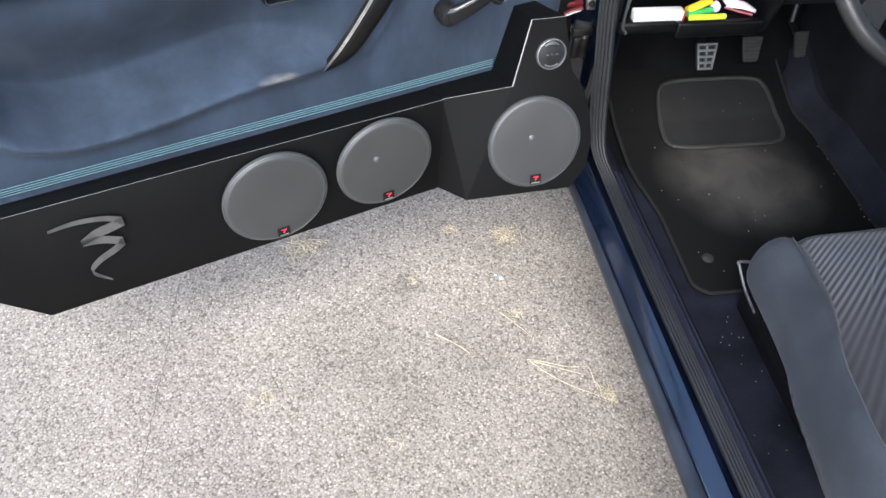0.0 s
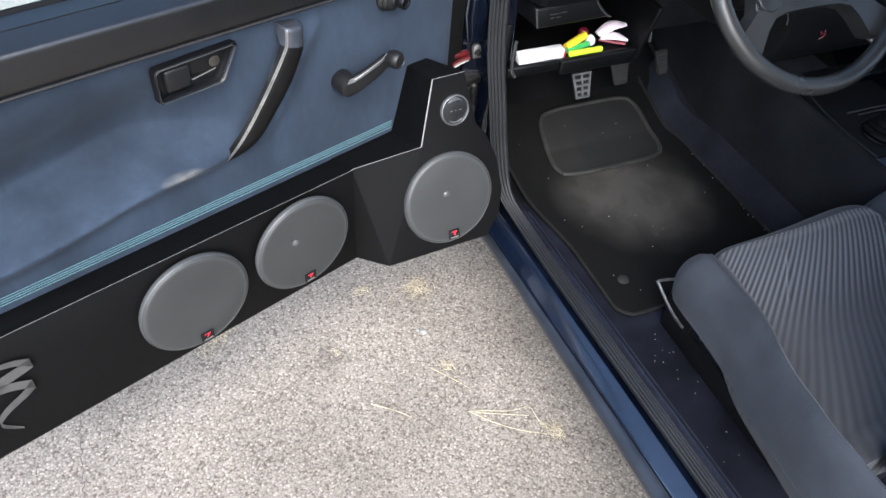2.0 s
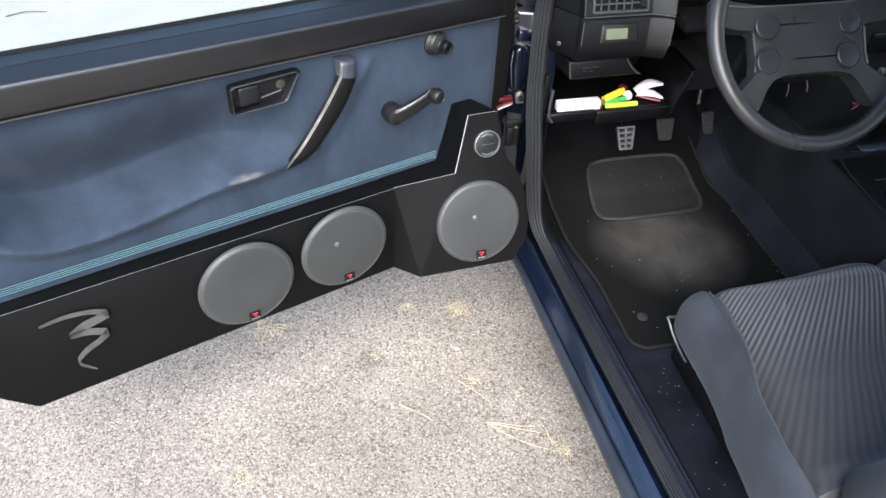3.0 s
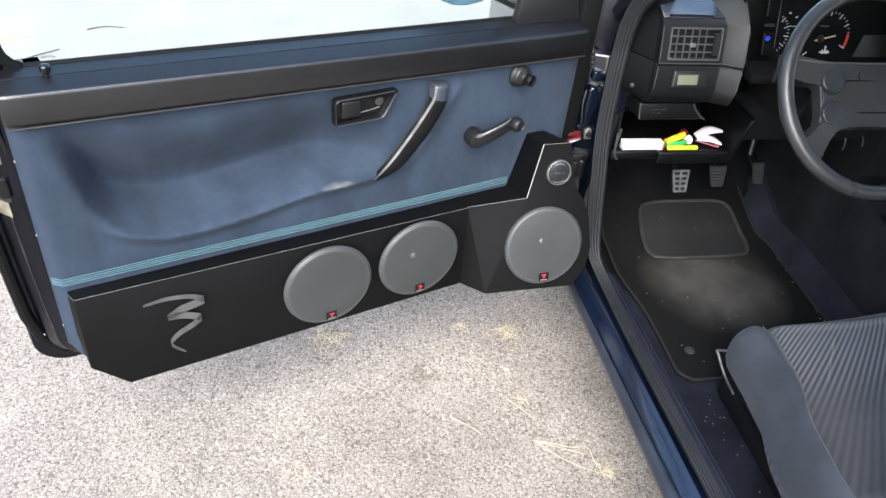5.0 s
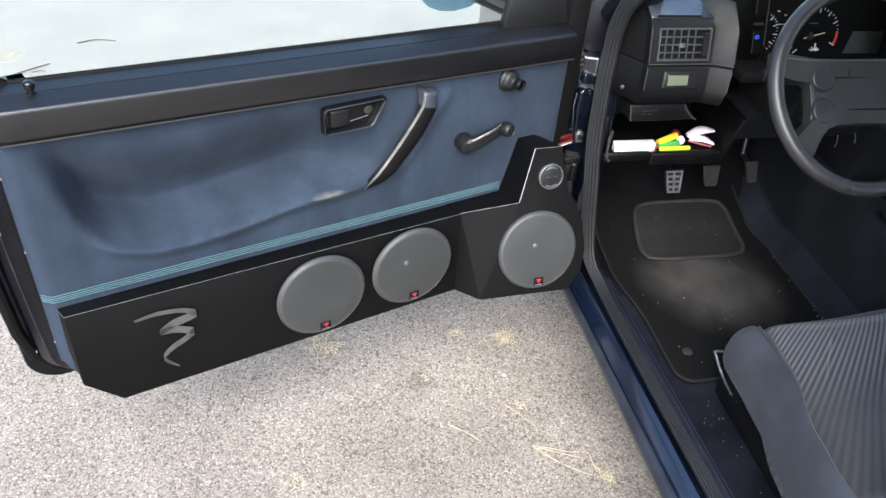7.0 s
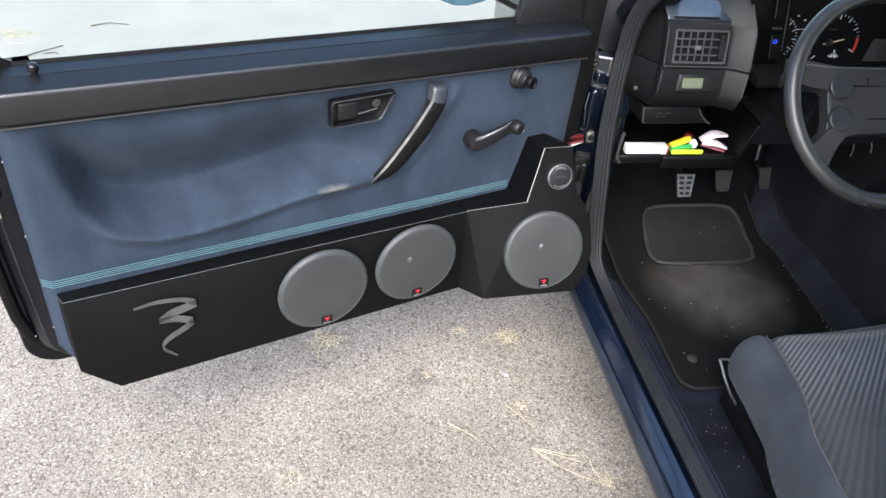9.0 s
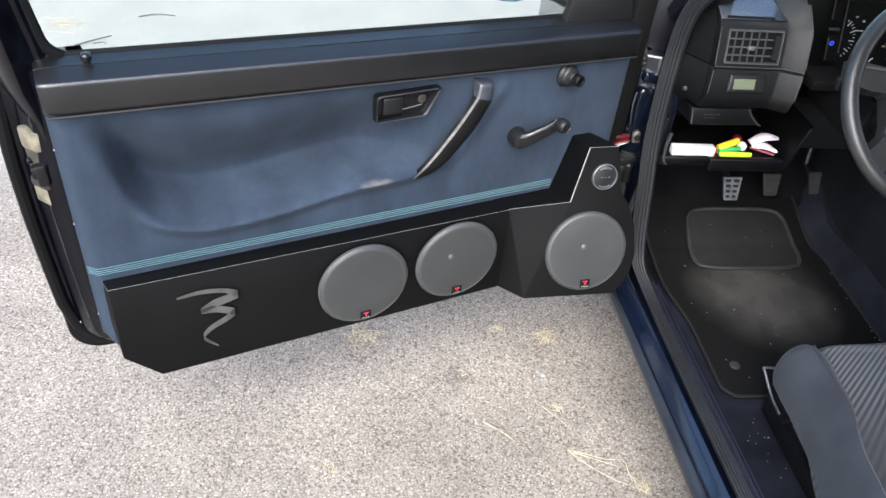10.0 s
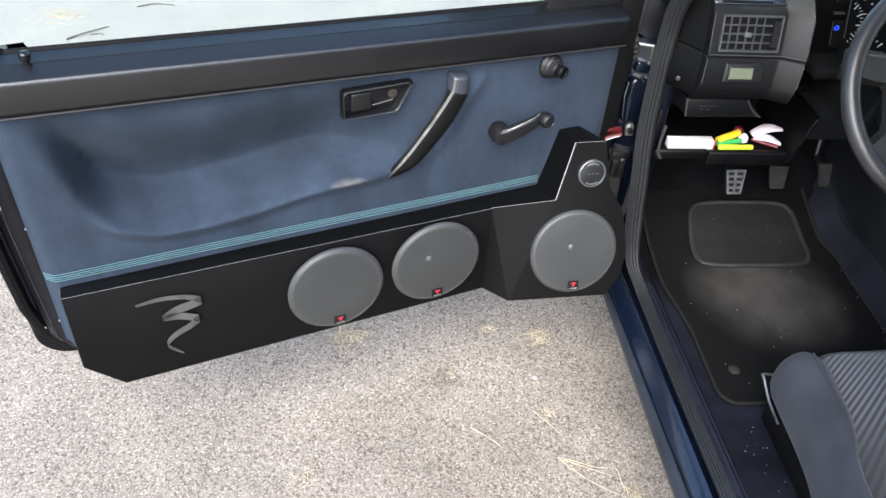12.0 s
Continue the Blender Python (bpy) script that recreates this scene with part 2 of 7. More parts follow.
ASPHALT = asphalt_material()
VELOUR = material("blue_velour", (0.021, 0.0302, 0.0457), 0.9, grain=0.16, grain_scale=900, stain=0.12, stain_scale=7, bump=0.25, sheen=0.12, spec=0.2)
def brushed_nap(m, turn):
    """Broad streaks where the pile lies one way or the other, plus smaller rubbed flecks."""
    nt = m.node_tree
    b = nt.nodes["Principled BSDF"]
    was = b.inputs["Base Color"].links[0].from_socket
    tc = nt.nodes.new("ShaderNodeTexCoord")
    for scale, low, high in (((9.0, 9.0, 3.2), 0.80, 1.20), ((60.0, 60.0, 22.0), 0.92, 1.08)):
        mp = nt.nodes.new("ShaderNodeMapping")
        mp.inputs["Rotation"].default_value, mp.inputs["Scale"].default_value = (0.0, turn, 0.0), scale
        nt.links.new(tc.outputs["Object"], mp.inputs["Vector"])
        no = nt.nodes.new("ShaderNodeTexNoise")
        no.inputs["Scale"].default_value, no.inputs["Detail"].default_value, no.inputs["Distortion"].default_value = 1.0, 4.0, 0.6
        nt.links.new(mp.outputs["Vector"], no.inputs["Vector"])
        mr = nt.nodes.new("ShaderNodeMapRange")
        mr.inputs["From Min"].default_value, mr.inputs["From Max"].default_value = 0.32, 0.68
        mr.inputs["To Min"].default_value, mr.inputs["To Max"].default_value = low, high
        nt.links.new(no.outputs["Fac"], mr.inputs["Value"])
        mx = nt.nodes.new("ShaderNodeMix")
        mx.data_type, mx.blend_type = "RGBA", "MULTIPLY"
        mx.inputs["Factor"].default_value = 1.0
        nt.links.new(was, mx.inputs["A"])
        nt.links.new(mr.outputs["Result"], mx.inputs["B"])
        was = mx.outputs["Result"]
    nt.links.new(was, b.inputs["Base Color"])


brushed_nap(VELOUR, radians(38))
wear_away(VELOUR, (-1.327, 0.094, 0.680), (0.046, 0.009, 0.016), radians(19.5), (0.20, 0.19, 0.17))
ROLL = material("grained_black_vinyl", (0.0034, 0.0033, 0.0037), 0.34, grain=0.2, grain_scale=700, stain=0.3, stain_scale=14, bump=0.3, bump_scale=900, spec=0.8)
BOX_VINYL = material("black_leatherette", (0.0026, 0.0025, 0.0025), 0.6, grain=0.15, grain_scale=1200, stain=0.12, stain_scale=10, bump=0.25, bump_scale=1100, spec=0.10)
BEAD = material("dark_brown_bead", (0.004, 0.003, 0.0028), 0.65, grain=0.1)
EDGE_PALE = material("pale_edge_tone", (0.1999, 0.1904, 0.1809), 0.6, grain=0.3, grain_scale=300)
BLACK_PLASTIC = material("black_plastic", (0.0085, 0.0085, 0.0088), 0.36, grain=0.1, stain=0.15, bump=0.2, bump_scale=1400, spec=0.32)
DASH_PLASTIC = material("grained_dash_plastic", (0.002688, 0.002752, 0.003008), 0.38, grain=0.12, stain=0.2, stain_scale=5, bump=0.2, bump_scale=1300, spec=0.27)
GLOSS_BLACK = material("gloss_black", (0.0045, 0.0045, 0.005), 0.26, rough_var=0.05, spec=0.35)
RUBBER = material("black_rubber", (0.00715, 0.00715, 0.00715), 0.5, grain=0.1, stain=0.25, stain_scale=14, bump=0.2)
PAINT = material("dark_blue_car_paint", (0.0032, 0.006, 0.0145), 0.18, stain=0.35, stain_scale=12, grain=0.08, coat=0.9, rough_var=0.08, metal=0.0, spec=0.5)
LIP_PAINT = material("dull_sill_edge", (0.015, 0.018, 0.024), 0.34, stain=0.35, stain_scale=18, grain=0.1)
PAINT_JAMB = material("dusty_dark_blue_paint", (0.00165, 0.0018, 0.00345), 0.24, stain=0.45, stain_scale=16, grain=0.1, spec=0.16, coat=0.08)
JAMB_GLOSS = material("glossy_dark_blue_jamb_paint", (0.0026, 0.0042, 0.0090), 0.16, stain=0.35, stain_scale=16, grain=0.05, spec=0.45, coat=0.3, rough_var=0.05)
SURROUND = material("pale_speaker_surround", (0.043, 0.0445, 0.0435), 0.5, metal=0.2, grain=0.15, grain_scale=1500)
EDGE_DIM = material("dull_edge_tone", (0.1088, 0.1054, 0.102), 0.6, grain=0.3, grain_scale=300)
GRILLE = material("grey_metal_mesh", (0.0345, 0.0355, 0.0345), 0.55, metal=0.25, grain=0.22, grain_scale=1500, stain=0.10, stain_scale=9, bump=0.4, bump_scale=1500)
GRILLE_RIM = material("grey_grille_rim", (0.06936, 0.07072, 0.07072), 0.45, metal=0.25, grain=0.06, stain=0.1)
SILVER = material("silver_print", (0.102, 0.09996, 0.09792), 0.35, metal=0.6, grain=0.05, stain=0.35, stain_scale=22)
STEEL = material("dull_steel", (0.2584, 0.2516, 0.238), 0.4, metal=0.8, grain=0.1, stain=0.3, stain_scale=40)
TEAL = material("teal_thread", (0.0763, 0.1561, 0.1803), 0.8, grain=0.2, grain_scale=600)
TEAL_BAND = material("dark_teal_cloth", (0.01056, 0.02376, 0.033), 0.9, grain=0.2, grain_scale=700, sheen=0.3)
RED = material("red_print", (0.42, 0.015, 0.03), 0.4)
DARK_RED = material("dark_red_plastic", (0.16, 0.008, 0.02), 0.4)
# Lighter blue than the body: skylight on the housing put in its colour.
MIRROR_SKYLIT = material("skylit_blue_mirror_paint", (0.050, 0.085, 0.125), 0.3, stain=0.15, stain_scale=10, coat=0.5)
WHITE = material("white_plastic", (0.80, 0.80, 0.80), 0.4, stain=0.05)
CARPET = material("navy_carpet", (0.0144, 0.01512, 0.02016), 1.0, grain=0.35, grain_scale=500, stain=0.35, stain_scale=9, bump=0.6, bump_scale=500, spec=0.1)
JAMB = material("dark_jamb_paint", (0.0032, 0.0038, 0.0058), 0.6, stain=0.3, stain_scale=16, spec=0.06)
FOOTWELL = material("black_footwell_felt", (0.00504, 0.00504, 0.00546), 1.0, grain=0.3, grain_scale=500, stain=0.35, stain_scale=7, bump=0.5, bump_scale=500, spec=0.08)
# Shelf piece whose blue cast is a painted sky reflection.
SHELF_SKY_BLUE = material("glossy_sky_blue_shelf", (0.022, 0.026, 0.036), 0.16, stain=0.2, spec=0.9, coat=0.4)
BOLSTER_CLOTH = material("dark_grey_bolster_cloth", (0.03136, 0.03494, 0.042), 0.9, grain=0.2, grain_scale=800, stain=0.22, stain_scale=9, bump=0.35, bump_scale=700, sheen=0.2, spec=0.2)
SILL_FELT = material("black_sill_felt", (0.01, 0.01125, 0.0175), 1.0, grain=0.3, grain_scale=500, stain=0.4, stain_scale=12, bump=0.5, bump_scale=500, spec=0.1)
HEADLINER = material("pale_grey_headlining", (0.52, 0.51, 0.49), 0.9, grain=0.08, grain_scale=500, stain=0.08, stain_scale=5, bump=0.3, bump_scale=500, spec=0.2)
# Bluish base colour stands in for the sky mirrored in the hood.
SHINY_SKY_TOP = material("shiny_sky_tinted_hood", (0.022, 0.028, 0.038), 0.20, stain=0.2, stain_scale=9, spec=1.0, coat=1.0, rough_var=0.04)
VENT_SLAT = material("grey_vent_slat", (0.04937, 0.05117, 0.05386), 0.4, grain=0.1, stain=0.2, stain_scale=40)
HORN_BLACK = material("grained_horn_button", (0.0156, 0.01625, 0.01755), 0.34, grain=0.1, stain=0.2, stain_scale=30, bump=0.25, bump_scale=1400)
TWEETER_RING = material("satin_tweeter_ring", (0.26, 0.26, 0.26), 0.42, metal=0.9, grain=0.08)
TWEETER_FACE = material("dark_tweeter_grille", (0.012, 0.012, 0.0125), 0.22, grain=0.3, grain_scale=1800, bump=0.3, bump_scale=1800)
GRIP = material("black_moulded_grip", (0.005, 0.0047, 0.0045), 0.45, grain=0.15, grain_scale=800, stain=0.2, stain_scale=20, bump=0.2, spec=0.2)
GRIP_CAP = material("grey_grip_cap", (0.03128, 0.03468, 0.04284), 0.42, grain=0.15, grain_scale=700, stain=0.2, stain_scale=20, bump=0.2)
BLACK_CARPET = material("black_carpet", (0.01166, 0.01199, 0.01328), 1.0, grain=0.3, grain_scale=500, stain=0.3, stain_scale=7, bump=0.5, bump_scale=500, spec=0.1)
MAT_PILE = floor_mat_material()
PAD_RIM = material("worn_pad_rim", (0.01958, 0.01915, 0.01698), 0.7, grain=0.3, stain=0.3, stain_scale=20)
MAT_EDGE = material("mat_edge_binding", (0.003793, 0.003647, 0.003647), 0.9, grain=0.3, stain=0.3, stain_scale=20)
HEEL_PAD = material("worn_rubber_pad", (0.0052, 0.005099, 0.004397), 0.8, grain=0.3, grain_scale=350, stain=0.4, stain_scale=14, bump=0.5, bump_scale=400)
SEAT_CLOTH = material("grey_seat_cloth", (0.02856, 0.0306, 0.03519), 0.95, grain=0.2, grain_scale=800, stain=0.2, stain_scale=9, bump=0.3, sheen=0.35, spec=0.2)
SEAT_RIB = seat_stripe_material()
PEDAL = material("pedal_rubber", (0.01762, 0.01665, 0.01469), 0.7, grain=0.25, stain=0.3, stain_scale=40)
PEDAL_STEEL = material("worn_pedal_metal", (0.105, 0.100, 0.092), 0.45, metal=0.6, grain=0.2, stain=0.4, stain_scale=40)
DIM_LCD = material("dim_display", (0.008, 0.0085, 0.008), 0.3, stain=0.06)
WHEEL_BLACK = material("grained_wheel_vinyl", (0.0215, 0.0214, 0.0212), 0.30, grain=0.1, stain=0.2, stain_scale=14, bump=0.25, bump_scale=1200)
LCD = material("lcd_glass", (0.09248, 0.104, 0.06647), 0.25, stain=0.06)
YELLOW = material("yellow_plastic", (0.80, 0.62, 0.03), 0.4)
LIME = material("lime_plastic", (0.62, 0.85, 0.04), 0.4)
GREEN = material("green_plastic", (0.06, 0.40, 0.10), 0.4)
PALE_PINK = material("pale_pink_plastic", (0.80, 0.68, 0.74), 0.4, stain=0.08)
STRAW = material("dry_straw", (0.432, 0.3694, 0.243), 0.8, grain=0.2, stain=0.3, stain_scale=30)
DIAL_WHITE = material("white_dial_print", (0.5, 0.5, 0.49), 0.5)
DIAL_RED = material("red_dial_print", (0.60, 0.03, 0.02), 0.5)
NEEDLE = material("pale_needle", (0.75, 0.55, 0.30), 0.5)
TWIG = material("grey_twig", (0.068, 0.0578, 0.0476), 0.9, grain=0.3)
SIDE_PLASTIC = material("matt_black_side_plastic", (0.0019, 0.00195, 0.00195), 0.55, grain=0.1, stain=0.2, bump=0.15, spec=0.10)
VOID = material("deep_black_plastic", (0.0045, 0.0045, 0.0045), 0.6, spec=0.08)
SEAL_RUBBER = material("grey_worn_seal_rubber", (0.008422, 0.00888, 0.009885), 0.55, grain=0.1, stain=0.25, stain_scale=14, bump=0.2)
TRIM_VINYL = material("dark_blue_trim_vinyl", (0.0112, 0.0128, 0.0208), 0.35, grain=0.1, stain=0.2, stain_scale=14)
LATCH_CREAM = material("cream_zinc", (0.1951, 0.1734, 0.1228), 0.45, metal=0.4, stain=0.4, stain_scale=40)
BEIGE_ZINC = material("dull_beige_zinc", (0.05, 0.043, 0.034), 0.5, metal=0.3, stain=0.4, stain_scale=40)
STEEL_GREY = material("grey_lip_steel", (0.030, 0.030, 0.031), 0.45, metal=0.4, stain=0.3, stain_scale=40)
CRUMB = material("grey_crumb", (0.1714, 0.1599, 0.1428), 0.9, grain=0.2)
CRACK = material("dark_crack_bed", (0.10, 0.09, 0.08), 0.95, grain=0.3)
PALE_STONE = material("pale_stone", (0.253, 0.2448, 0.2326), 0.9, grain=0.2)
WING_PAINT = material("dusty_inner_wing_paint", (0.00378, 0.004158, 0.006804), 0.42, stain=0.35, stain_scale=10, grain=0.1)
JAMB_GREASE = material("greasy_dark_steel", (0.008, 0.0075, 0.007), 0.45, metal=0.3, stain=0.5, stain_scale=30)
BOOT_RUBBER = material("dusty_brown_rubber", (0.0099, 0.00828, 0.0072), 0.7, stain=0.4, stain_scale=40, grain=0.2)
COPPER = material("greased_red_strap", (0.064, 0.0048, 0.0056), 0.35, metal=0.1)
GLASS = glass_material("window_glass", (0.90, 0.955, 0.89))
RED_LED = glowing("red_display", (1.0, 0.015, 0.06), 0.17)
BLUE_LAMP = glowing("blue_switch_lamp", (0.02, 0.06, 0.7), 0.28)
BLUE_LED = glowing("violet_display", (0.05, 0.03, 0.25), 0.17)


# ---- mesh helpers ----
FRAME_OF = {}


def thing(name, at, label, category, group="", kind="", rz=0.0):
    """An Empty at a thing's base. Parts are given in world metres, or in the thing's own frame where it is turned."""
    e = new(name)
    e.empty_display_size = 0.05
    e.matrix_world = pose(*at, 0, 0, rz)
    FRAME_OF[e.name] = Matrix() if rz else e.matrix_world.inverted()
    return tagged(e, label, category, group, kind)


def part(name, bm, mat, parent, label="", sharp=32, frame_of=None):
    """Links a bmesh as one mesh object under a thing or under a part."""
    root = parent
    while root.name not in FRAME_OF:
        root = root.parent
    bm.transform(frame_of or FRAME_OF[root.name])
    ob = mesh_object(name, bm, mat, sharp)
    ob.parent = parent
    if label:
        ob["label"] = label
    if frame_of:
        FRAME_OF[ob.name] = frame_of
    return ob


def mesh_object(name, bm, mat, sharp=32):
    bmesh.ops.recalc_face_normals(bm, faces=bm.faces[:])
    me = bpy.data.meshes.new(name)
    bm.to_mesh(me)
    bm.free()
    me.materials.append(mat)
    me.polygons.foreach_set("use_smooth", [True] * len(me.polygons))
    me.set_sharp_from_angle(angle=radians(sharp))
    return new(name, me)


def solo(name, bm, mat, label, category, group="", kind="", sharp=32):
    """A one-mesh thing, its origin at its base."""
    vs = np.array([v.co for v in bm.verts])
    at = Vector((*vs[:, :2].mean(0), vs[:, 2].min()))
    bm.transform(Matrix.Translation(-at))
    ob = mesh_object(name, bm, mat, sharp)
    ob.location = at
    return tagged(ob, label, category, group, kind)


def join(*many):
    out = bmesh.new()
    for bm in many:
        me = bpy.data.meshes.new("tmp")
        bm.to_mesh(me)
        bm.free()
        out.from_mesh(me)
        bpy.data.meshes.remove(me)
    return out


def rounded(bm, width, segments=2, angle=30):
    es = [e for e in bm.edges if len(e.link_faces) == 2 and e.calc_face_angle(0) > radians(angle)]
    if width:
        bmesh.ops.bevel(bm, geom=es, offset=width, segments=segments, affect="EDGES", profile=0.5, clamp_overlap=True)
    return bm


def block(x0, x1, y0, y1, z0, z1, bevel=0.003, segments=2):
    bm = bmesh.new()
    bmesh.ops.create_cube(bm, size=1.0)
    for v in bm.verts:
        v.co = Vector((x0 + (v.co.x + 0.5) * (x1 - x0), y0 + (v.co.y + 0.5) * (y1 - y0), z0 + (v.co.z + 0.5) * (z1 - z0)))
    return rounded(bm, bevel, segments)


def prism(outline, axis, a, b, bevel=0.003, segments=2):
    """A closed outline in the two other axes, drawn out along an axis from a to b."""
    n = "xyz".index(axis)

    def put(p, h):
        q = list(p)
        q.insert(n, h)
        return Vector(q)

    bm = bmesh.new()
    one = [bm.verts.new(put(p, a)) for p in outline]
    two = [bm.verts.new(put(p, b)) for p in outline]
    bm.faces.new(one[::-1])
    bm.faces.new(two)
    for i in range(len(one)):
        j = (i + 1) % len(one)
        bm.faces.new((one[i], one[j], two[j], two[i]))
    bmesh.ops.recalc_face_normals(bm, faces=bm.faces[:])
    return rounded(bm, bevel, segments)


def solid(points, faces, bevel=0.002, segments=2):
    bm = bmesh.new()
    vs = [bm.verts.new(p) for p in points]
    for f in faces:
        bm.faces.new([vs[i] for i in f])
    bmesh.ops.recalc_face_normals(bm, faces=bm.faces[:])
    return rounded(bm, bevel, segments, 12)


def loft(rings, closed=True, caps=True):
    bm = bmesh.new()
    rows = [[bm.verts.new(p) for p in r] for r in rings]
    n = len(rows[0])
    for a, b in zip(rows, rows[1:]):
        for i in range(n if closed else n - 1):
            j = (i + 1) % n
            bm.faces.new((a[i], a[j], b[j], b[i]))
    if caps and closed:
        bm.faces.new(rows[0][::-1])
        bm.faces.new(rows[-1])
    return bm


def spline(points, steps=8):
    """A smooth run through the points (Catmull-Rom)."""
    p = [Vector(q) for q in points]
    p = [p[0] * 2 - p[1], *p, p[-1] * 2 - p[-2]]
    out = []
    for i in range(1, len(p) - 2):
        for k in range(steps):
            t = k / steps
            out.append(0.5 * (2 * p[i] + (p[i + 1] - p[i - 1]) * t + (2 * p[i - 1] - 5 * p[i] + 4 * p[i + 1] - p[i + 2]) * t * t
                              + (3 * p[i] - p[i - 1] - 3 * p[i + 1] + p[i + 2]) * t ** 3))
    return [*out, p[-2]]


def sweep(path, section, up=(0, 0, 1), scale=None, caps=True):
    """A closed section (a along the side, b along up) carried along a path."""
    path = [Vector(q) for q in path]
    rings = []
    for i, q in enumerate(path):
        ahead = (path[min(i + 1, len(path) - 1)] - path[max(i - 1, 0)]).normalized()
        side = ahead.cross(Vector(up))
        side = side.normalized() if side.length > 1e-4 else Vector((1, 0, 0))
        top = side.cross(ahead).normalized()
        s = scale[i] if scale else 1.0
        rings.append([q + side * a * s + top * b * s for a, b in section])
    return loft(rings, True, caps)


def ring_section(rx, ry=None, n=10):
    ry = ry or rx
    return [(rx * math.cos(2 * math.pi * k / n), ry * math.sin(2 * math.pi * k / n)) for k in range(n)]


def tube(path, r, n=8, up=(0, 0, 1), scale=None):
    return sweep(path, ring_section(r, None, n), up, scale)


def lathe(profile, at=(0, 0, 0), axis=(0, 0, 1), n=32):
    """(radius, height) pairs turned about an axis through at."""
    turn = Vector((0, 0, 1)).rotation_difference(Vector(axis)).to_matrix()
    rings = [[Vector(at) + turn @ Vector((r * math.cos(2 * math.pi * k / n), r * math.sin(2 * math.pi * k / n), h)) for k in range(n)] for r, h in profile]
    return loft(rings)


def sheet(fn, us, vs, thick=None):
    """A grid surface through fn(u, v); thick: a vector by which a second skin is set off."""
    bm = bmesh.new()
    front = [[bm.verts.new(fn(u, v)) for v in vs] for u in us]
    nu, nv = len(us), len(vs)
    for i in range(nu - 1):
        for j in range(nv - 1):
            bm.faces.new((front[i][j], front[i + 1][j], front[i + 1][j + 1], front[i][j + 1]))
    if thick is not None:
        rear = [[bm.verts.new(v.co + Vector(thick)) for v in row] for row in front]
        for i in range(nu - 1):
            for j in range(nv - 1):
                bm.faces.new((rear[i][j + 1], rear[i + 1][j + 1], rear[i + 1][j], rear[i][j]))
        twin = {id(f): r for a, b in zip(front, rear) for f, r in zip(a, b)}
        edge = [front[i][0] for i in range(nu)] + [front[-1][j] for j in range(1, nv)] + [front[i][-1] for i in range(nu - 2, -1, -1)] + [front[0][j] for j in range(nv - 2, 0, -1)]
        back = [twin[id(v)] for v in edge]
        for i in range(len(edge)):
            j = (i + 1) % len(edge)
            bm.faces.new((edge[i], edge[j], back[j], back[i]))
    return bm


def span(a, b, n):
    return [a + (b - a) * k / (n - 1) for k in range(n)]


def smooth(a, b, x):
    t = max(0.0, min(1.0, (x - a) / (b - a)))
    return t * t * (3 - 2 * t)


def run(x, table):
    """Straight interpolation in a short table of (x, y)."""
    if x <= table[0][0]:
        return table[0][1]
    for (x0, y0), (x1, y1) in zip(table, table[1:]):
        if x <= x1:
            return y0 + (y1 - y0) * (x - x0) / (x1 - x0)
    return table[-1][1]


# ---- ground ----
def build_ground():
    bm = bmesh.new()
    xs = [-300, -40, -8, -3, -1, 1, 3, 8, 40, 300]
    rows = [[bm.verts.new((x, y, 0)) for y in xs] for x in xs]
    for i in range(len(xs) - 1):
        for j in range(len(xs) - 1):
            bm.faces.new((rows[i][j], rows[i + 1][j], rows[i + 1][j + 1], rows[i][j + 1]))
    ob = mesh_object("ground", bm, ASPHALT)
    tagged(ob, "worn pale grey asphalt with coarse stone chips", "ground", kind="structure")


build_ground()


# ---- the open door: own frame, x from hinge to lock edge, y towards the inside, z up ----
DOOR_AT, DOOR_TURN = (0.0, 0.30, 0.0), 199.5


def belt(u):
    return 0.884 + 0.0334 * u


LIP = [(0.50, 0.690), (0.58, 0.685), (0.67, 0.684), (0.747, 0.678), (0.833, 0.662), (0.917, 0.652), (0.97, 0.649), (1.029, 0.652), (1.09, 0.672), (1.17, 0.71)]
POCKET_END = [(0.60, 1.085), (0.67, 1.112), (0.75, 1.15), (0.83, 1.172), (0.90, 1.19)]


def panel_depth(u, z):
    """The panel's face, with the scooped armrest pocket."""
    w = -0.020
    lip = run(u, LIP)
    left = 1 - smooth(-0.036, 0.008, u - run(z, POCKET_END))      # inside the pocket's rear end
    right = smooth(0.47, 0.72, u)
    up = z - lip
    if up > 0:
        scoop = -0.104 * math.sin(math.pi / 2 * min(1.0, up / 0.052)) * (1 - smooth(0.045, 0.235, up))
        w += scoop * left * right
    swell = 0.020 * math.exp(-((up + 0.004) / (0.018 if up < -0.004 else 0.026)) ** 2) * smooth(0.5, 0.62, u) * (1 - smooth(1.08, 1.16, u))
    w += swell
    edge = min(1.248 - u, u - 0.036, z - 0.36)
    w -= 0.016 * (1 - smooth(0.0, 0.022, edge))
    w -= 0.002 * math.exp(-((z - 0.575) / 0.008) ** 2)           # the seam's crease
    # shallow swage beside the grip
    w += 0.012 * math.exp(-(((u - 0.418) - (z - 0.80) * -0.60) / 0.018) ** 2) * smooth(0.66, 0.72, z) * (1 - smooth(0.84, 0.89, z))
    return w


def rear_bow(z):
    return run(z, [(0.40, 0.0), (0.52, 0.006), (0.66, 0.012), (0.80, 0.013), (0.92, 0.006), (1.0, -0.002)])


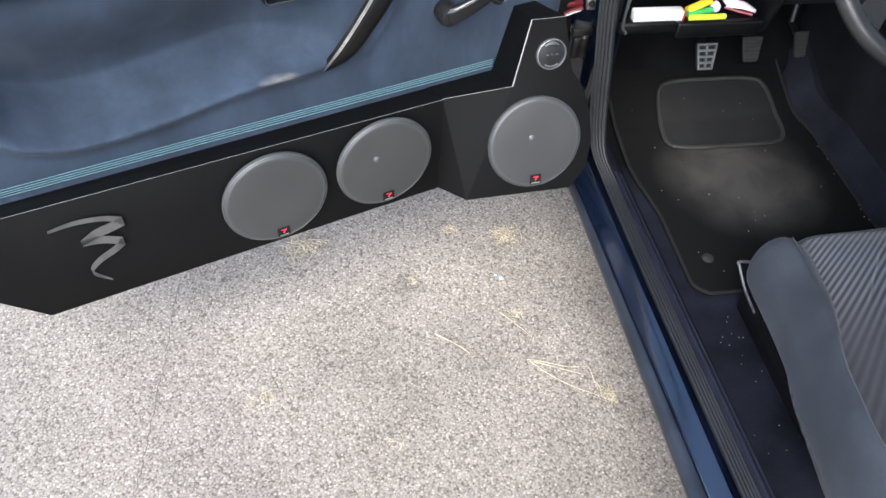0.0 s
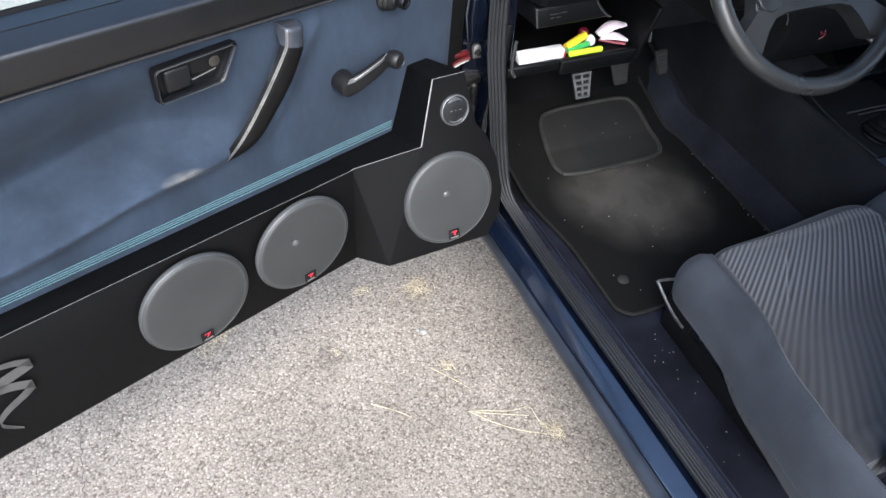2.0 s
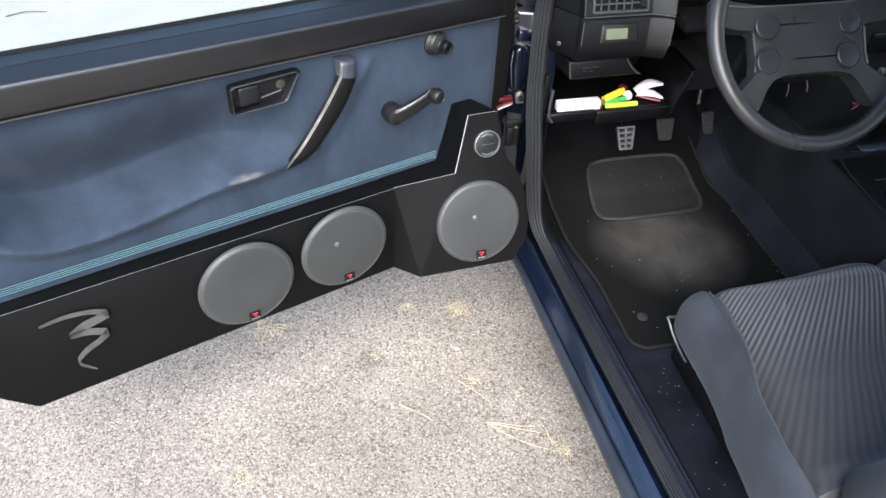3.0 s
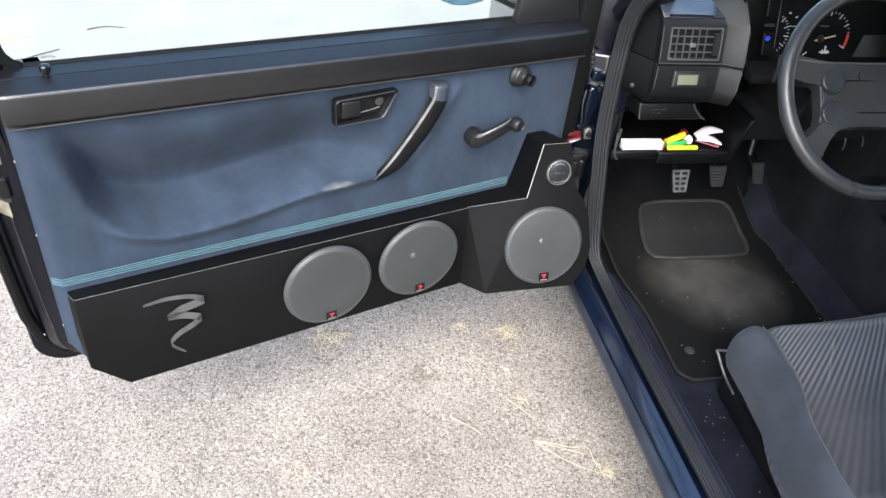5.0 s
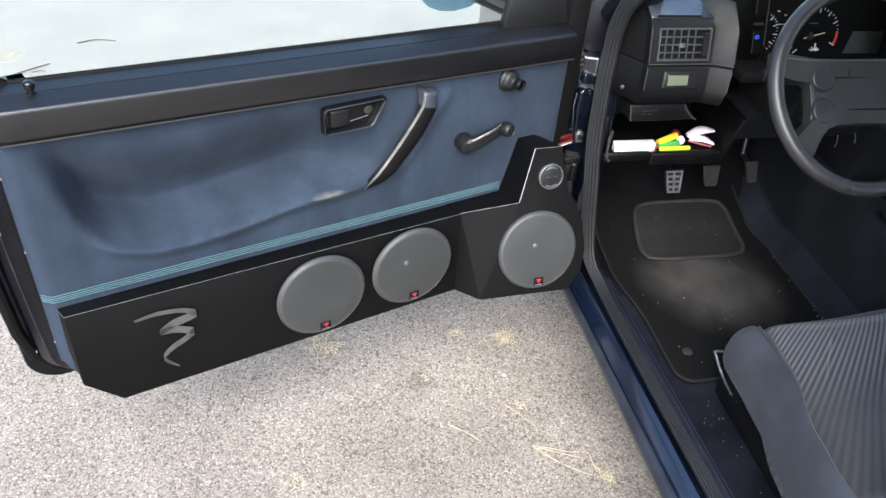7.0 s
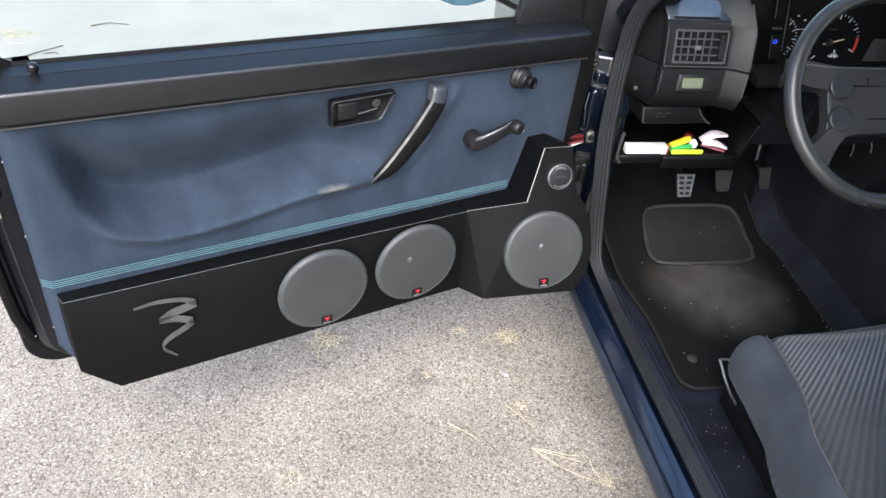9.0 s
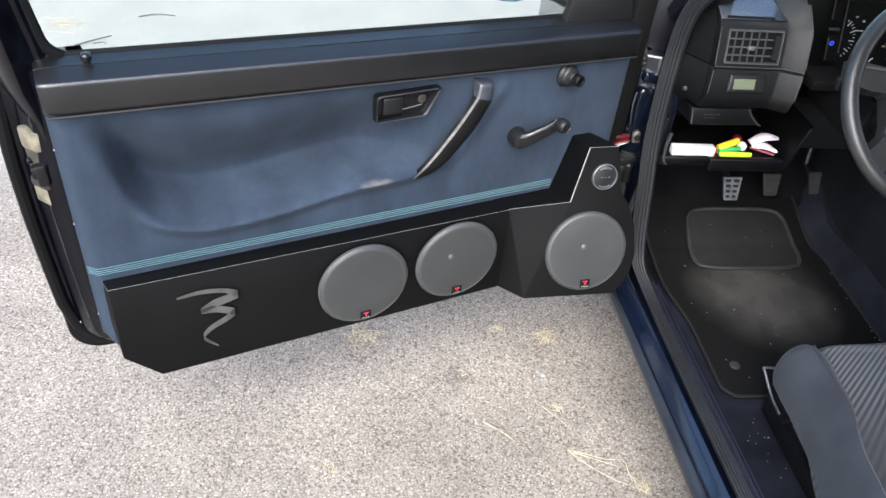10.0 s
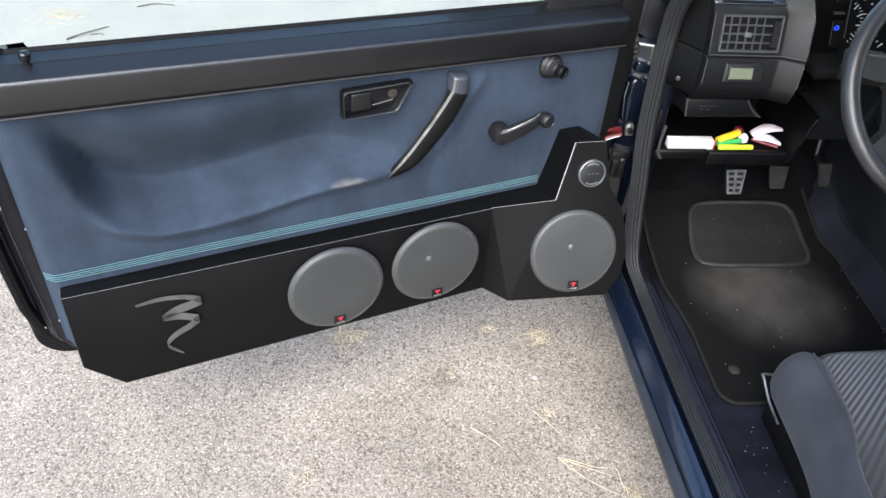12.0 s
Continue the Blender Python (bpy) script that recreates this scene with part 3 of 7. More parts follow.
def build_door(car):

    # shell: rings from the panel's rim back to the outer skin
    def outline(front, rear, bottom, w, top_in=0.0):
        r = 0.07
        pts = [(front, belt(front) + 0.07 - top_in), (front, bottom + 0.03)]
        for k in range(5):
            a = math.pi + k / 4 * math.pi / 2
            pts.append((front + 0.03 + 0.03 * math.cos(a), bottom + 0.03 + 0.03 * math.sin(a)))
        for k in range(9):
            a = -math.pi / 2 + k / 8 * math.pi / 2
            pts.append((rear - r + r * math.cos(a), bottom + r + r * math.sin(a)))
        for z in (0.45, 0.5, 0.6, 0.7, 0.8, 0.9, belt(rear) + 0.07 - top_in):
            pts.append((rear + rear_bow(z), z))
        top = belt(rear) + 0.07
        pts[-1] = (pts[-1][0], top)
        pts += [(rear - 0.030, top + 0.001), (rear - 0.045, top - top_in)]
        return [(u, w, z) for u, z in pts]

    rings = [outline(0.10, 1.20, 0.42, -0.134, 0.04), outline(0.06, 1.225, 0.382, -0.132, 0.02), outline(0.05, 1.235, 0.372, -0.036), outline(0.045, 1.244, 0.362, -0.040), outline(0.040, 1.252, 0.352, -0.050),
             outline(0.036, 1.264, 0.345, -0.056), outline(0.034, 1.274, 0.335, -0.085), outline(0.030, 1.282, 0.325, -0.094, 0.05),
             outline(0.028, 1.292, 0.312, -0.120, 0.06), outline(0.020, 1.316, 0.284, -0.126, 0.07), outline(0.018, 1.319, 0.280, -0.132, 0.07), outline(0.020, 1.316, 0.284, -0.140, 0.07)]
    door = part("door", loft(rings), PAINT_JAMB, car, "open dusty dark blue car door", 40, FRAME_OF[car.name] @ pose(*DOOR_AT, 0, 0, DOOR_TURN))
    # rubber seal round the shell's edge
    seal = [(1.257 + rear_bow(z), -0.066, z) for z in span(0.985, 0.44, 14)] + [(1.250, -0.066, 0.39), (1.225, -0.066, 0.357), (1.18, -0.066, 0.345), (1.0, -0.066, 0.343), (0.5, -0.066, 0.343), (0.1, -0.066, 0.343)]
    part("edge_seal", sweep(seal, ring_section(0.011, 0.008, 8), (0, 1, 0)), RUBBER, door, "black rubber edge seal")
    outer = [(1.311 + rear_bow(z), -0.120, z) for z in span(0.99, 0.44, 14)] + [(1.296, -0.120, 0.365), (1.262, -0.120, 0.318), (1.20, -0.120, 0.296)]
    part("edge_seal", sweep(outer, ring_section(0.012, 0.010, 8), (0, 1, 0)), VOID, door, "black outer rubber seal")
    # panel
    us = [0.036, 0.040, 0.046, 0.055] + span(0.075, 1.225, 108) + [1.234, 1.240, 1.245, 1.248]

    def face(u, v):
        z0 = 0.36 + 0.05 * (1 - smooth(0, 0.05, 1.248 - u)) ** 2
        z = z0 + v * (belt(u) + 0.004 - z0)
        return (u, panel_depth(u, z), z)

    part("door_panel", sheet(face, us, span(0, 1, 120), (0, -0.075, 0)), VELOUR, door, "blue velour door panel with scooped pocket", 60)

    # teal band and stitched lines above the box
    def band(a, b):
        u = 0.20 + 1.045 * a
        z = 0.577 + 0.006 * a + 0.0105 * b
        return (u, panel_depth(u, z) + 0.0015, z)
    part("teal_band", sheet(band, span(0, 1, 40), span(-1, 1, 6)), TEAL_BAND, door, "dark teal cloth band")
    for k in range(4):
        line = [(u, panel_depth(u, 0.5690 + 0.0056 * k + 0.006 * (u - 0.2)) + 0.0018, 0.5690 + 0.0056 * k + 0.006 * (u - 0.2)) for u in span(0.2, 1.246, 60)]
        part("stitch_line", tube(line, 0.0007, 5), TEAL, door)
    # upper roll
    prof = [(-0.060, 0.0), (-0.022, -0.004), (-0.012, 0.002), (-0.007, 0.006), (-0.002, 0.009), (0.001, 0.016), (0.002, 0.036), (0.0014, 0.0590), (0.0012, 0.0615), (0.0006, 0.0640), (-0.0008, 0.0660), (-0.0028, 0.0672), (-0.0052, 0.0680),
            (-0.0085, 0.0690), (-0.0385, 0.0765), (-0.0392, 0.0730), (-0.0404, 0.0730), (-0.0410, 0.0771), (-0.069, 0.0812), (-0.071, 0.065)]
    stops = [(0.046, 0.90), (0.05, 0.97), (0.06, 1.0)] + [(u, 1.0) for u in span(0.1, 1.19, 24)] + [(1.215, 1.0), (1.232, 0.985), (1.242, 0.95), (1.2475, 0.88)]
    rows = []
    for u, s in stops:
        rows.append([(u, -0.060 + (w + 0.060) * s, belt(u) + 0.004 + 0.04 * (1 - s) + h * s) for w, h in prof])
    part("armrest_roll", loft(rows), ROLL, door, "black grained vinyl top roll", 50)
    # beading below the roll
    bead = [(u, -0.001, belt(u) + 0.0095) for u in span(0.05, 1.243, 30)]
    part("bead", tube(bead, 0.0024, 6), BEAD, door, "thin brown-black bead under the roll")
    # lock knob
    part("lock_knob", join(lathe([(0.0055, 0.0), (0.0055, 0.006), (0.0085, 0.009), (0.009, 0.017), (0.007, 0.020), (0.002, 0.021)], (1.166, -0.042, belt(1.166) + 0.079), n=16),
                           lathe([(0.010, 0.0), (0.010, 0.003), (0.006, 0.004)], (1.166, -0.042, belt(1.166) + 0.0775), n=16)), GLOSS_BLACK, door, "small black lock button")
    # glass seal strips and pane
    base = [(u, -0.078, belt(u) + 0.079) for u in span(0.14, 1.232, 20)]
    part("glass_seal", sweep(base, [(-0.007, -0.02), (0.005, -0.02), (0.005, 0.006), (0.001, 0.010), (-0.004, 0.010), (-0.007, 0.006)]), VOID, door, "black rubber window seal")

    def edge_rear(z):
        return 1.2285 + 0.125 * (z - 1.02)
    top_z = 1.395
    pane = prism([(0.10, 0.95), (edge_rear(0.95), 0.97), (edge_rear(top_z), top_z), (0.56, top_z)], "y", -0.086, -0.082, 0)
    glass = part("window_pane", pane, GLASS, door, "clear door glass, raised")
    glass.visible_shadow = False
    # window frame: rear post, top rail, slanted front rail, each with a channel
    def post(name, a, b, width, depth, up):
        sec = [(-width / 2, -depth / 2), (width / 2, -depth / 2), (width / 2, depth * 0.2), (width * 0.25, depth * 0.5), (-width * 0.25, depth * 0.5), (-width / 2, depth * 0.2)]
        part(name, rounded(sweep([a, b], sec, up), 0.004), JAMB, door, "dark window frame")
    rows = []
    for z, u_in, crease, out, skin in ((0.80, 1.200, 1.246, 1.270, 1.312), (0.90, 1.208, 1.256, 1.280, 1.318), (0.96, 1.217, 1.270, 1.302, 1.324), (1.03, 1.2245, 1.277, 1.309, 1.324), (1.11, 1.2370, 1.285, 1.314, 1.328), (1.44, 1.2790, 1.322, 1.348, 1.362)):
        rows.append([(u_in, -0.092, z), (u_in, -0.074, z), (u_in + 0.012, -0.064, z), (u_in + 0.020, -0.066, z), (crease - 0.010, -0.046, z), (crease, -0.042, z), (crease + 0.006, -0.047, z), (out, -0.088, z), (out + 0.002, -0.100, z), (skin, -0.118, z), (skin, -0.134, z), (u_in, -0.130, z)])
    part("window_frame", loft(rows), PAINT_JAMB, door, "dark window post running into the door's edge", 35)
    post("window_frame", (1.345, -0.105, 1.42), (0.53, -0.105, 1.42), 0.05, 0.05, (0, 1, 0))
    post("window_frame", (0.075, -0.08, 0.96), (0.55, -0.105, 1.425), 0.05, 0.05, (0, 1, 0))
    chan = [(1.281, -0.078, 1.40), (1.253, -0.077, 1.20), (1.2385, -0.076, 1.10), (1.2320, -0.075, 1.06), (1.2260, -0.075, 1.032), (1.2140, -0.075, 1.0155), (1.2010, -0.0765, 1.0060)]
    part("run_channel", sweep(spline(chan, 6), ring_section(0.010, 0.008, 8), (0, 1, 0)), VOID, door, "black rubber glass channel")
    # mirror triangle with adjuster hole and mirror outside
    tri = solid([(0.045, -0.045, 0.955), (0.225, -0.05, 0.965), (0.205, -0.056, 1.05), (0.075, -0.056, 1.09), (0.045, -0.07, 0.955), (0.225, -0.075, 0.965), (0.205, -0.078, 1.05), (0.075, -0.078, 1.09)],
                [(0, 1, 2, 3), (4, 7, 6, 5), (0, 4, 5, 1), (1, 5, 6, 2), (2, 6, 7, 3), (3, 7, 4, 0)], 0.006)
    part("mirror_triangle", tri, BLACK_PLASTIC, door, "black plastic mirror corner cover")
    # Added black block fills the hinge gap so that it stays dark.
    part("edge_seal", block(-0.012, 0.046, -0.075, -0.042, 0.39, 1.085, 0.008), VOID, door, "black block added to fill the dark gap by the hinge")
    mr = [[(0.285 + (0.11 - 0.02 * k) * math.cos(a) * 0.9, -0.16 - 0.022 * k, 1.045 + (0.065 - 0.012 * k) * math.sin(a)) for a in span(0, 2 * math.pi * 15 / 16, 16)] for k in range(4)]
    part("door_mirror", loft(mr), MIRROR_SKYLIT, door, "door mirror housing coloured light blue as lit by the sky")
    part("mirror_arm", tube([(0.18, -0.085, 1.0), (0.21, -0.13, 1.01), (0.24, -0.17, 1.02)], 0.022, 10), BLACK_PLASTIC, door)
    # inner handle: bezel dish and lever
    bz = [(0.662, 0.884), (0.534, 0.886), (0.527, 0.881), (0.554, 0.828), (0.561, 0.824), (0.662, 0.824), (0.667, 0.829), (0.667, 0.879)]
    cen = (sum(p[0] for p in bz) / len(bz), sum(p[1] for p in bz) / len(bz))

    def bez(s, w, dz=0.0):
        return [(cen[0] + (p[0] - cen[0]) * s, w, cen[1] + (p[1] - cen[1]) * (s if s > 1 else 1 - (1 - s) * 1.7) + dz) for p in bz]
    dish = loft([bez(1.03, -0.022), bez(1.025, -0.014), bez(1.0, -0.0085), bez(0.965, -0.0075), bez(0.925, -0.0105), bez(0.895, -0.018), bez(0.87, -0.048), bez(0.60, -0.050)])
    bezel = part("handle_bezel", dish, GLOSS_BLACK, door, "glossy black handle surround", 45)
    part("bezel_edge", tube([(u, w + 0.0004, z) for u, w, z in bez(0.965, -0.0075)] + [(bez(0.965, -0.0075)[0][0], -0.0071, bez(0.965, -0.0075)[0][2])], 0.0009, 5), GRILLE, bezel, "pale inner edge of the surround")
    lever = part("handle_lever", join(block(0.606, 0.650, -0.040, -0.014, 0.833, 0.874, 0.006, 3), prism([(0.612, 0.836), (0.562, 0.838), (0.555, 0.842), (0.566, 0.848), (0.590, 0.852), (0.612, 0.852)], "y", -0.034, -0.022, 0.004)), BLACK_PLASTIC, bezel, "black pull lever")
    part("lever_edge", tube([(0.612, -0.0215, 0.8395), (0.585, -0.0215, 0.8425), (0.562, -0.0215, 0.8460)], 0.0009, 5), EDGE_DIM, lever, "thin bright lever edge")
    part("handle_pivot", lathe([(0.014, 0), (0.014, 0.012), (0.012, 0.016), (0.006, 0.018), (0.001, 0.018)], (0.5635, -0.039, 0.858), (0.1, 1, 0), 18), BEIGE_ZINC, bezel, "worn pale pivot boss")
    # pull grip: stations of left edge, right edge, front and back depth
    stations = [((0.4480, 0.8900), (0.4135, 0.8850), 0.0060, -0.024), ((0.4492, 0.8860), (0.4125, 0.8800), 0.0105, -0.024), ((0.4510, 0.8710), (0.4130, 0.8630), 0.0125, -0.012), ((0.4580, 0.8540), (0.4165, 0.8410), 0.0140, 0.0010),
                ((0.4910, 0.8030), (0.4440, 0.7870), 0.0140, 0.0035), ((0.5270, 0.7520), (0.4840, 0.7350), 0.0130, 0.0020), ((0.5510, 0.7180), (0.5100, 0.7020), 0.0095, -0.002), ((0.5640, 0.6950), (0.5370, 0.6810), 0.0020, -0.010), ((0.5720, 0.6690), (0.5640, 0.6670), -0.0120, -0.024)]
    fine = []
    for a in range(len(stations) - 1):
        for b in range(4):
            q = [spline([Vector((st[0][0], st[0][1], st[2])) for st in stations], 4)[a * 4 + b], spline([Vector((st[1][0], st[1][1], st[3])) for st in stations], 4)[a * 4 + b]]
            fine.append(q)
    fine.append([Vector((0.5720, 0.6690, -0.0120)), Vector((0.5640, 0.6670, -0.024))])

    def grip_ring(q):
        (lu, lz, wf), (ru, rz, wb) = q
        out = []
        for k, w in ((-0.02, wb), (0.0, wf - 0.010), (0.03, wf - 0.003), (0.09, wf), (0.30, wf + 0.0022), (0.60, wf + 0.0022), (0.84, wf - 0.0005), (0.95, wf - 0.005), (1.0, wf - 0.013), (0.97, wb)):
            out.append((lu + (ru - lu) * k, max(w, wb), lz + (rz - lz) * k))
        return out
    part("pull_grip", loft([grip_ring(q) for q in fine[11:]]), GRIP, door, "black moulded pull grip", 40)
    part("grip_cap", loft([grip_ring(q) for q in fine[:12]]), GRIP_CAP, door, "paler grey cap of the grip", 40)
    for k, lift, r in ((0.020, 0.0002, 0.0011), (0.085, 0.0012, 0.0013)):
        line = [(q[0].x + (q[1].x - q[0].x) * k, q[0].z - 0.001 + lift, q[0].y + (q[1].y - q[0].y) * k) for q in fine[3:]]
        part("grip_trim", tube(line, r, 6), STEEL, door, "thin bright trim line")
    # window crank
    crank = spline([(0.325, 0.008, 0.733), (0.314, 0.015, 0.738), (0.287, 0.020, 0.750), (0.262, 0.022, 0.761), (0.247, 0.020, 0.768)], 5)
    arm = [(-0.016, -0.006), (-0.011, -0.010), (0.011, -0.010), (0.016, -0.006), (0.017, 0.002), (0.013, 0.008), (0.0, 0.010), (-0.013, 0.008), (-0.017, 0.002)]
    hub = part("window_crank", join(sweep(crank, arm, (0, 1, 0), span(1.12, 0.74, len(crank))),
                                    lathe([(0.020, 0.0), (0.0215, 0.004), (0.0215, 0.026), (0.019, 0.034), (0.012, 0.037), (0.001, 0.037)], (0.325, -0.020, 0.733), (0, 1, 0), 24)), BLACK_PLASTIC, door, "black window crank")
    part("crank_knob", lathe([(0.007, 0.0), (0.0135, 0.005), (0.0165, 0.012), (0.0165, 0.024), (0.0135, 0.031), (0.012, 0.0325), (0.0105, 0.031), (0.005, 0.032)], (0.243, 0.016, 0.769), (-0.15, 1, 0.1), 24), BLACK_PLASTIC, hub, "round turning knob")
    part("crank_trim", tube([p + Vector((0.005, 0.005, 0.0142)) for p in crank[3:]], 0.0010, 6), STEEL, hub, "thin bright trim line")
    part("hub_ring", tube([(0.325 + 0.0175 * math.cos(a), 0.0165, 0.733 + 0.0175 * math.sin(a)) for a in span(radians(100), radians(215), 14)], 0.0011, 5), STEEL, hub, "bright steel arc on the hub's rim")
    # mirror adjuster knob with bellows
    knob_at, knob_way = Vector((0.218, -0.022, 0.866)), Vector((-0.25, 1, 0.02)).normalized()
    mk = part("mirror_knob", lathe([(0.027, 0.0), (0.028, 0.004), (0.0235, 0.0075), (0.0225, 0.0095), (0.0245, 0.0125), (0.0205, 0.0155), (0.0195, 0.0175), (0.0212, 0.0205), (0.0165, 0.023), (0.0125, 0.0245), (0.0115, 0.028)], knob_at, knob_way, 28), RUBBER, door, "black mirror adjuster with ribbed collar")
    part("knob_tip", lathe([(0.0105, 0.026), (0.0125, 0.030), (0.0135, 0.043), (0.0125, 0.046), (0.0105, 0.0455), (0.0085, 0.0435), (0.001, 0.0435)], knob_at, knob_way, 24), GLOSS_BLACK, mk, "small glossy hollow tip")
    # latch in the rear edge
    def catch(name, z0, z1, grow, m, label, bevel=0.004):
        return part(name, prism([(1.245, -0.055), (1.266 + grow, -0.053), (1.274 + grow, -0.056), (1.296 + grow, -0.086), (1.291 + grow, -0.092), (1.245, -0.092)], "z", z0, z1, bevel), m, door, label)
    catch("latch", 0.842, 0.883, 0.003, LATCH_CREAM, "cream zinc latch housing", 0.006)
    catch("latch_body", 0.768, 0.844, 0.000, BEIGE_ZINC, "dull beige latch body")
    catch("latch_plate", 0.762, 0.780, 0.005, STEEL_GREY, "grey steel latch lip")
    catch("latch", 0.727, 0.764, 0.003, LATCH_CREAM, "cream zinc latch plate", 0.007)
    part("latch_claw", join(block(1.272, 1.294, -0.076, -0.058, 0.786, 0.812, 0.005), block(1.268, 1.286, -0.066, -0.048, 0.776, 0.820, 0.004), lathe([(0.006, 0), (0.006, 0.012), (0.003, 0.014)], (1.284, -0.082, 0.815), (1, 0.3, 0.2), 10)), GLOSS_BLACK, door, "dark steel latch claw")
    part("latch_screw", lathe([(0.005, 0), (0.005, 0.003), (0.002, 0.004)], (1.288, -0.084, 0.815), (1, 0.5, 0), 10), STEEL, door, "small steel screw")
    for z, w in ((0.86, -0.03), (0.70, -0.03), (0.47, -0.03)):
        part("panel_clip", lathe([(0.0021, 0), (0.0021, 0.0015), (0.001, 0.002)], (1.247, w, z), (1, 0.3, 0), 10), EDGE_PALE, door, "small pale clip")
    for z, w in ((0.55, -0.118), (0.62, -0.118), (0.38, -0.118)):
        part("shell_screw", lathe([(0.005, 0), (0.005, 0.003), (0.002, 0.004)], (1.288, w, z), (1, 0, 0), 10), STEEL, door)
    # hinge straps on the front edge
    for z in (0.47, 0.80):
        part("hinge", join(block(-0.045, 0.03, -0.085, -0.055, z - 0.03, z + 0.03, 0.005), lathe([(0.012, 0), (0.012, 0.08), (0.008, 0.085)], (-0.045, -0.07, z - 0.04), n=14)), JAMB, door, "dark painted door hinge")
    return door


def speaker(box, at, normal, radius, cap):
    """A round mesh grille with its rim, a dust cap and a small badge near the bottom."""
    n = Vector(normal).normalized()
    up = (Vector((0, 0, 1)) - n * n.z).normalized()
    side = up.cross(n)
    at = Vector(at)
    r = radius
    ob = part("speaker", lathe([(r, -0.002), (r, 0.004), (r * 0.985, 0.0066), (r * 0.96, 0.0084), (r * 0.93, 0.0094), (r * 0.90, 0.0100), (r * 0.6, 0.0110), (r * 0.3, 0.0118), (r * 0.02, 0.012)], at, n, 64), GRILLE, box, "round grey mesh speaker grille", 60)
    part("rim", lathe([(r * 1.0, 0.000), (r * 1.004, 0.003), (r * 0.994, 0.0064), (r * 0.987, 0.0072), (r * 0.978, 0.0064)], at, n, 64), GRILLE_RIM, ob)
    part("surround", lathe([(r * 0.975, 0.0070), (r * 0.960, 0.0087), (r * 0.935, 0.0097), (r * 0.905, 0.0103), (r * 0.885, 0.0098)], at, n, 64), SURROUND, ob, "slightly paler ring of the speaker surround")
    if cap:
        part("dust_cap", lathe([(0.0075, 0.0), (0.007, 0.003), (0.004, 0.005), (0.0005, 0.0055)], at + n * 0.0105 + side * cap[0] + up * cap[1], n, 20), GRILLE_RIM, ob, "pale centre cap")
    c = at - up * r * 0.80 + side * r * 0.02 + n * 0.0112

    def plate(w, h, dx, dy, lift, thick, mat, name, label):
        o = c + side * dx + up * dy + n * lift
        pts = [o + side * sx * w / 2 + up * sy * h / 2 + n * k for k in (0, thick) for sx, sy in ((-1, -1), (1, -1), (1, 1), (-1, 1))]
        return part(name, solid(pts, [(3, 2, 1, 0), (4, 5, 6, 7), (0, 1, 5, 4), (1, 2, 6, 5), (2, 3, 7, 6), (3, 0, 4, 7)], 0.0006, 1), mat, ob, label)
    plate(0.025, 0.021, 0, 0, 0, 0.002, GLOSS_BLACK, "badge", "small black badge")
    # the mark: a plain red shape over a pale bar
    o = c + n * 0.0024
    mark = [(-0.006, 0.007), (0.006, 0.007), (0.006, 0.004), (0.001, 0.000), (0.004, -0.0015), (0.000, -0.003), (-0.003, -0.001), (0.001, 0.0035), (-0.006, 0.0045)]
    bm = bmesh.new()
    bm.faces.new([bm.verts.new(o + side * a + up * b) for a, b in mark])
    part("badge_mark", bm, RED, ob, "plain red mark")
    plate(0.018, 0.003, 0, -0.0075, 0.0022, 0.0006, STEEL, "badge_bar", "pale bar")
    return ob


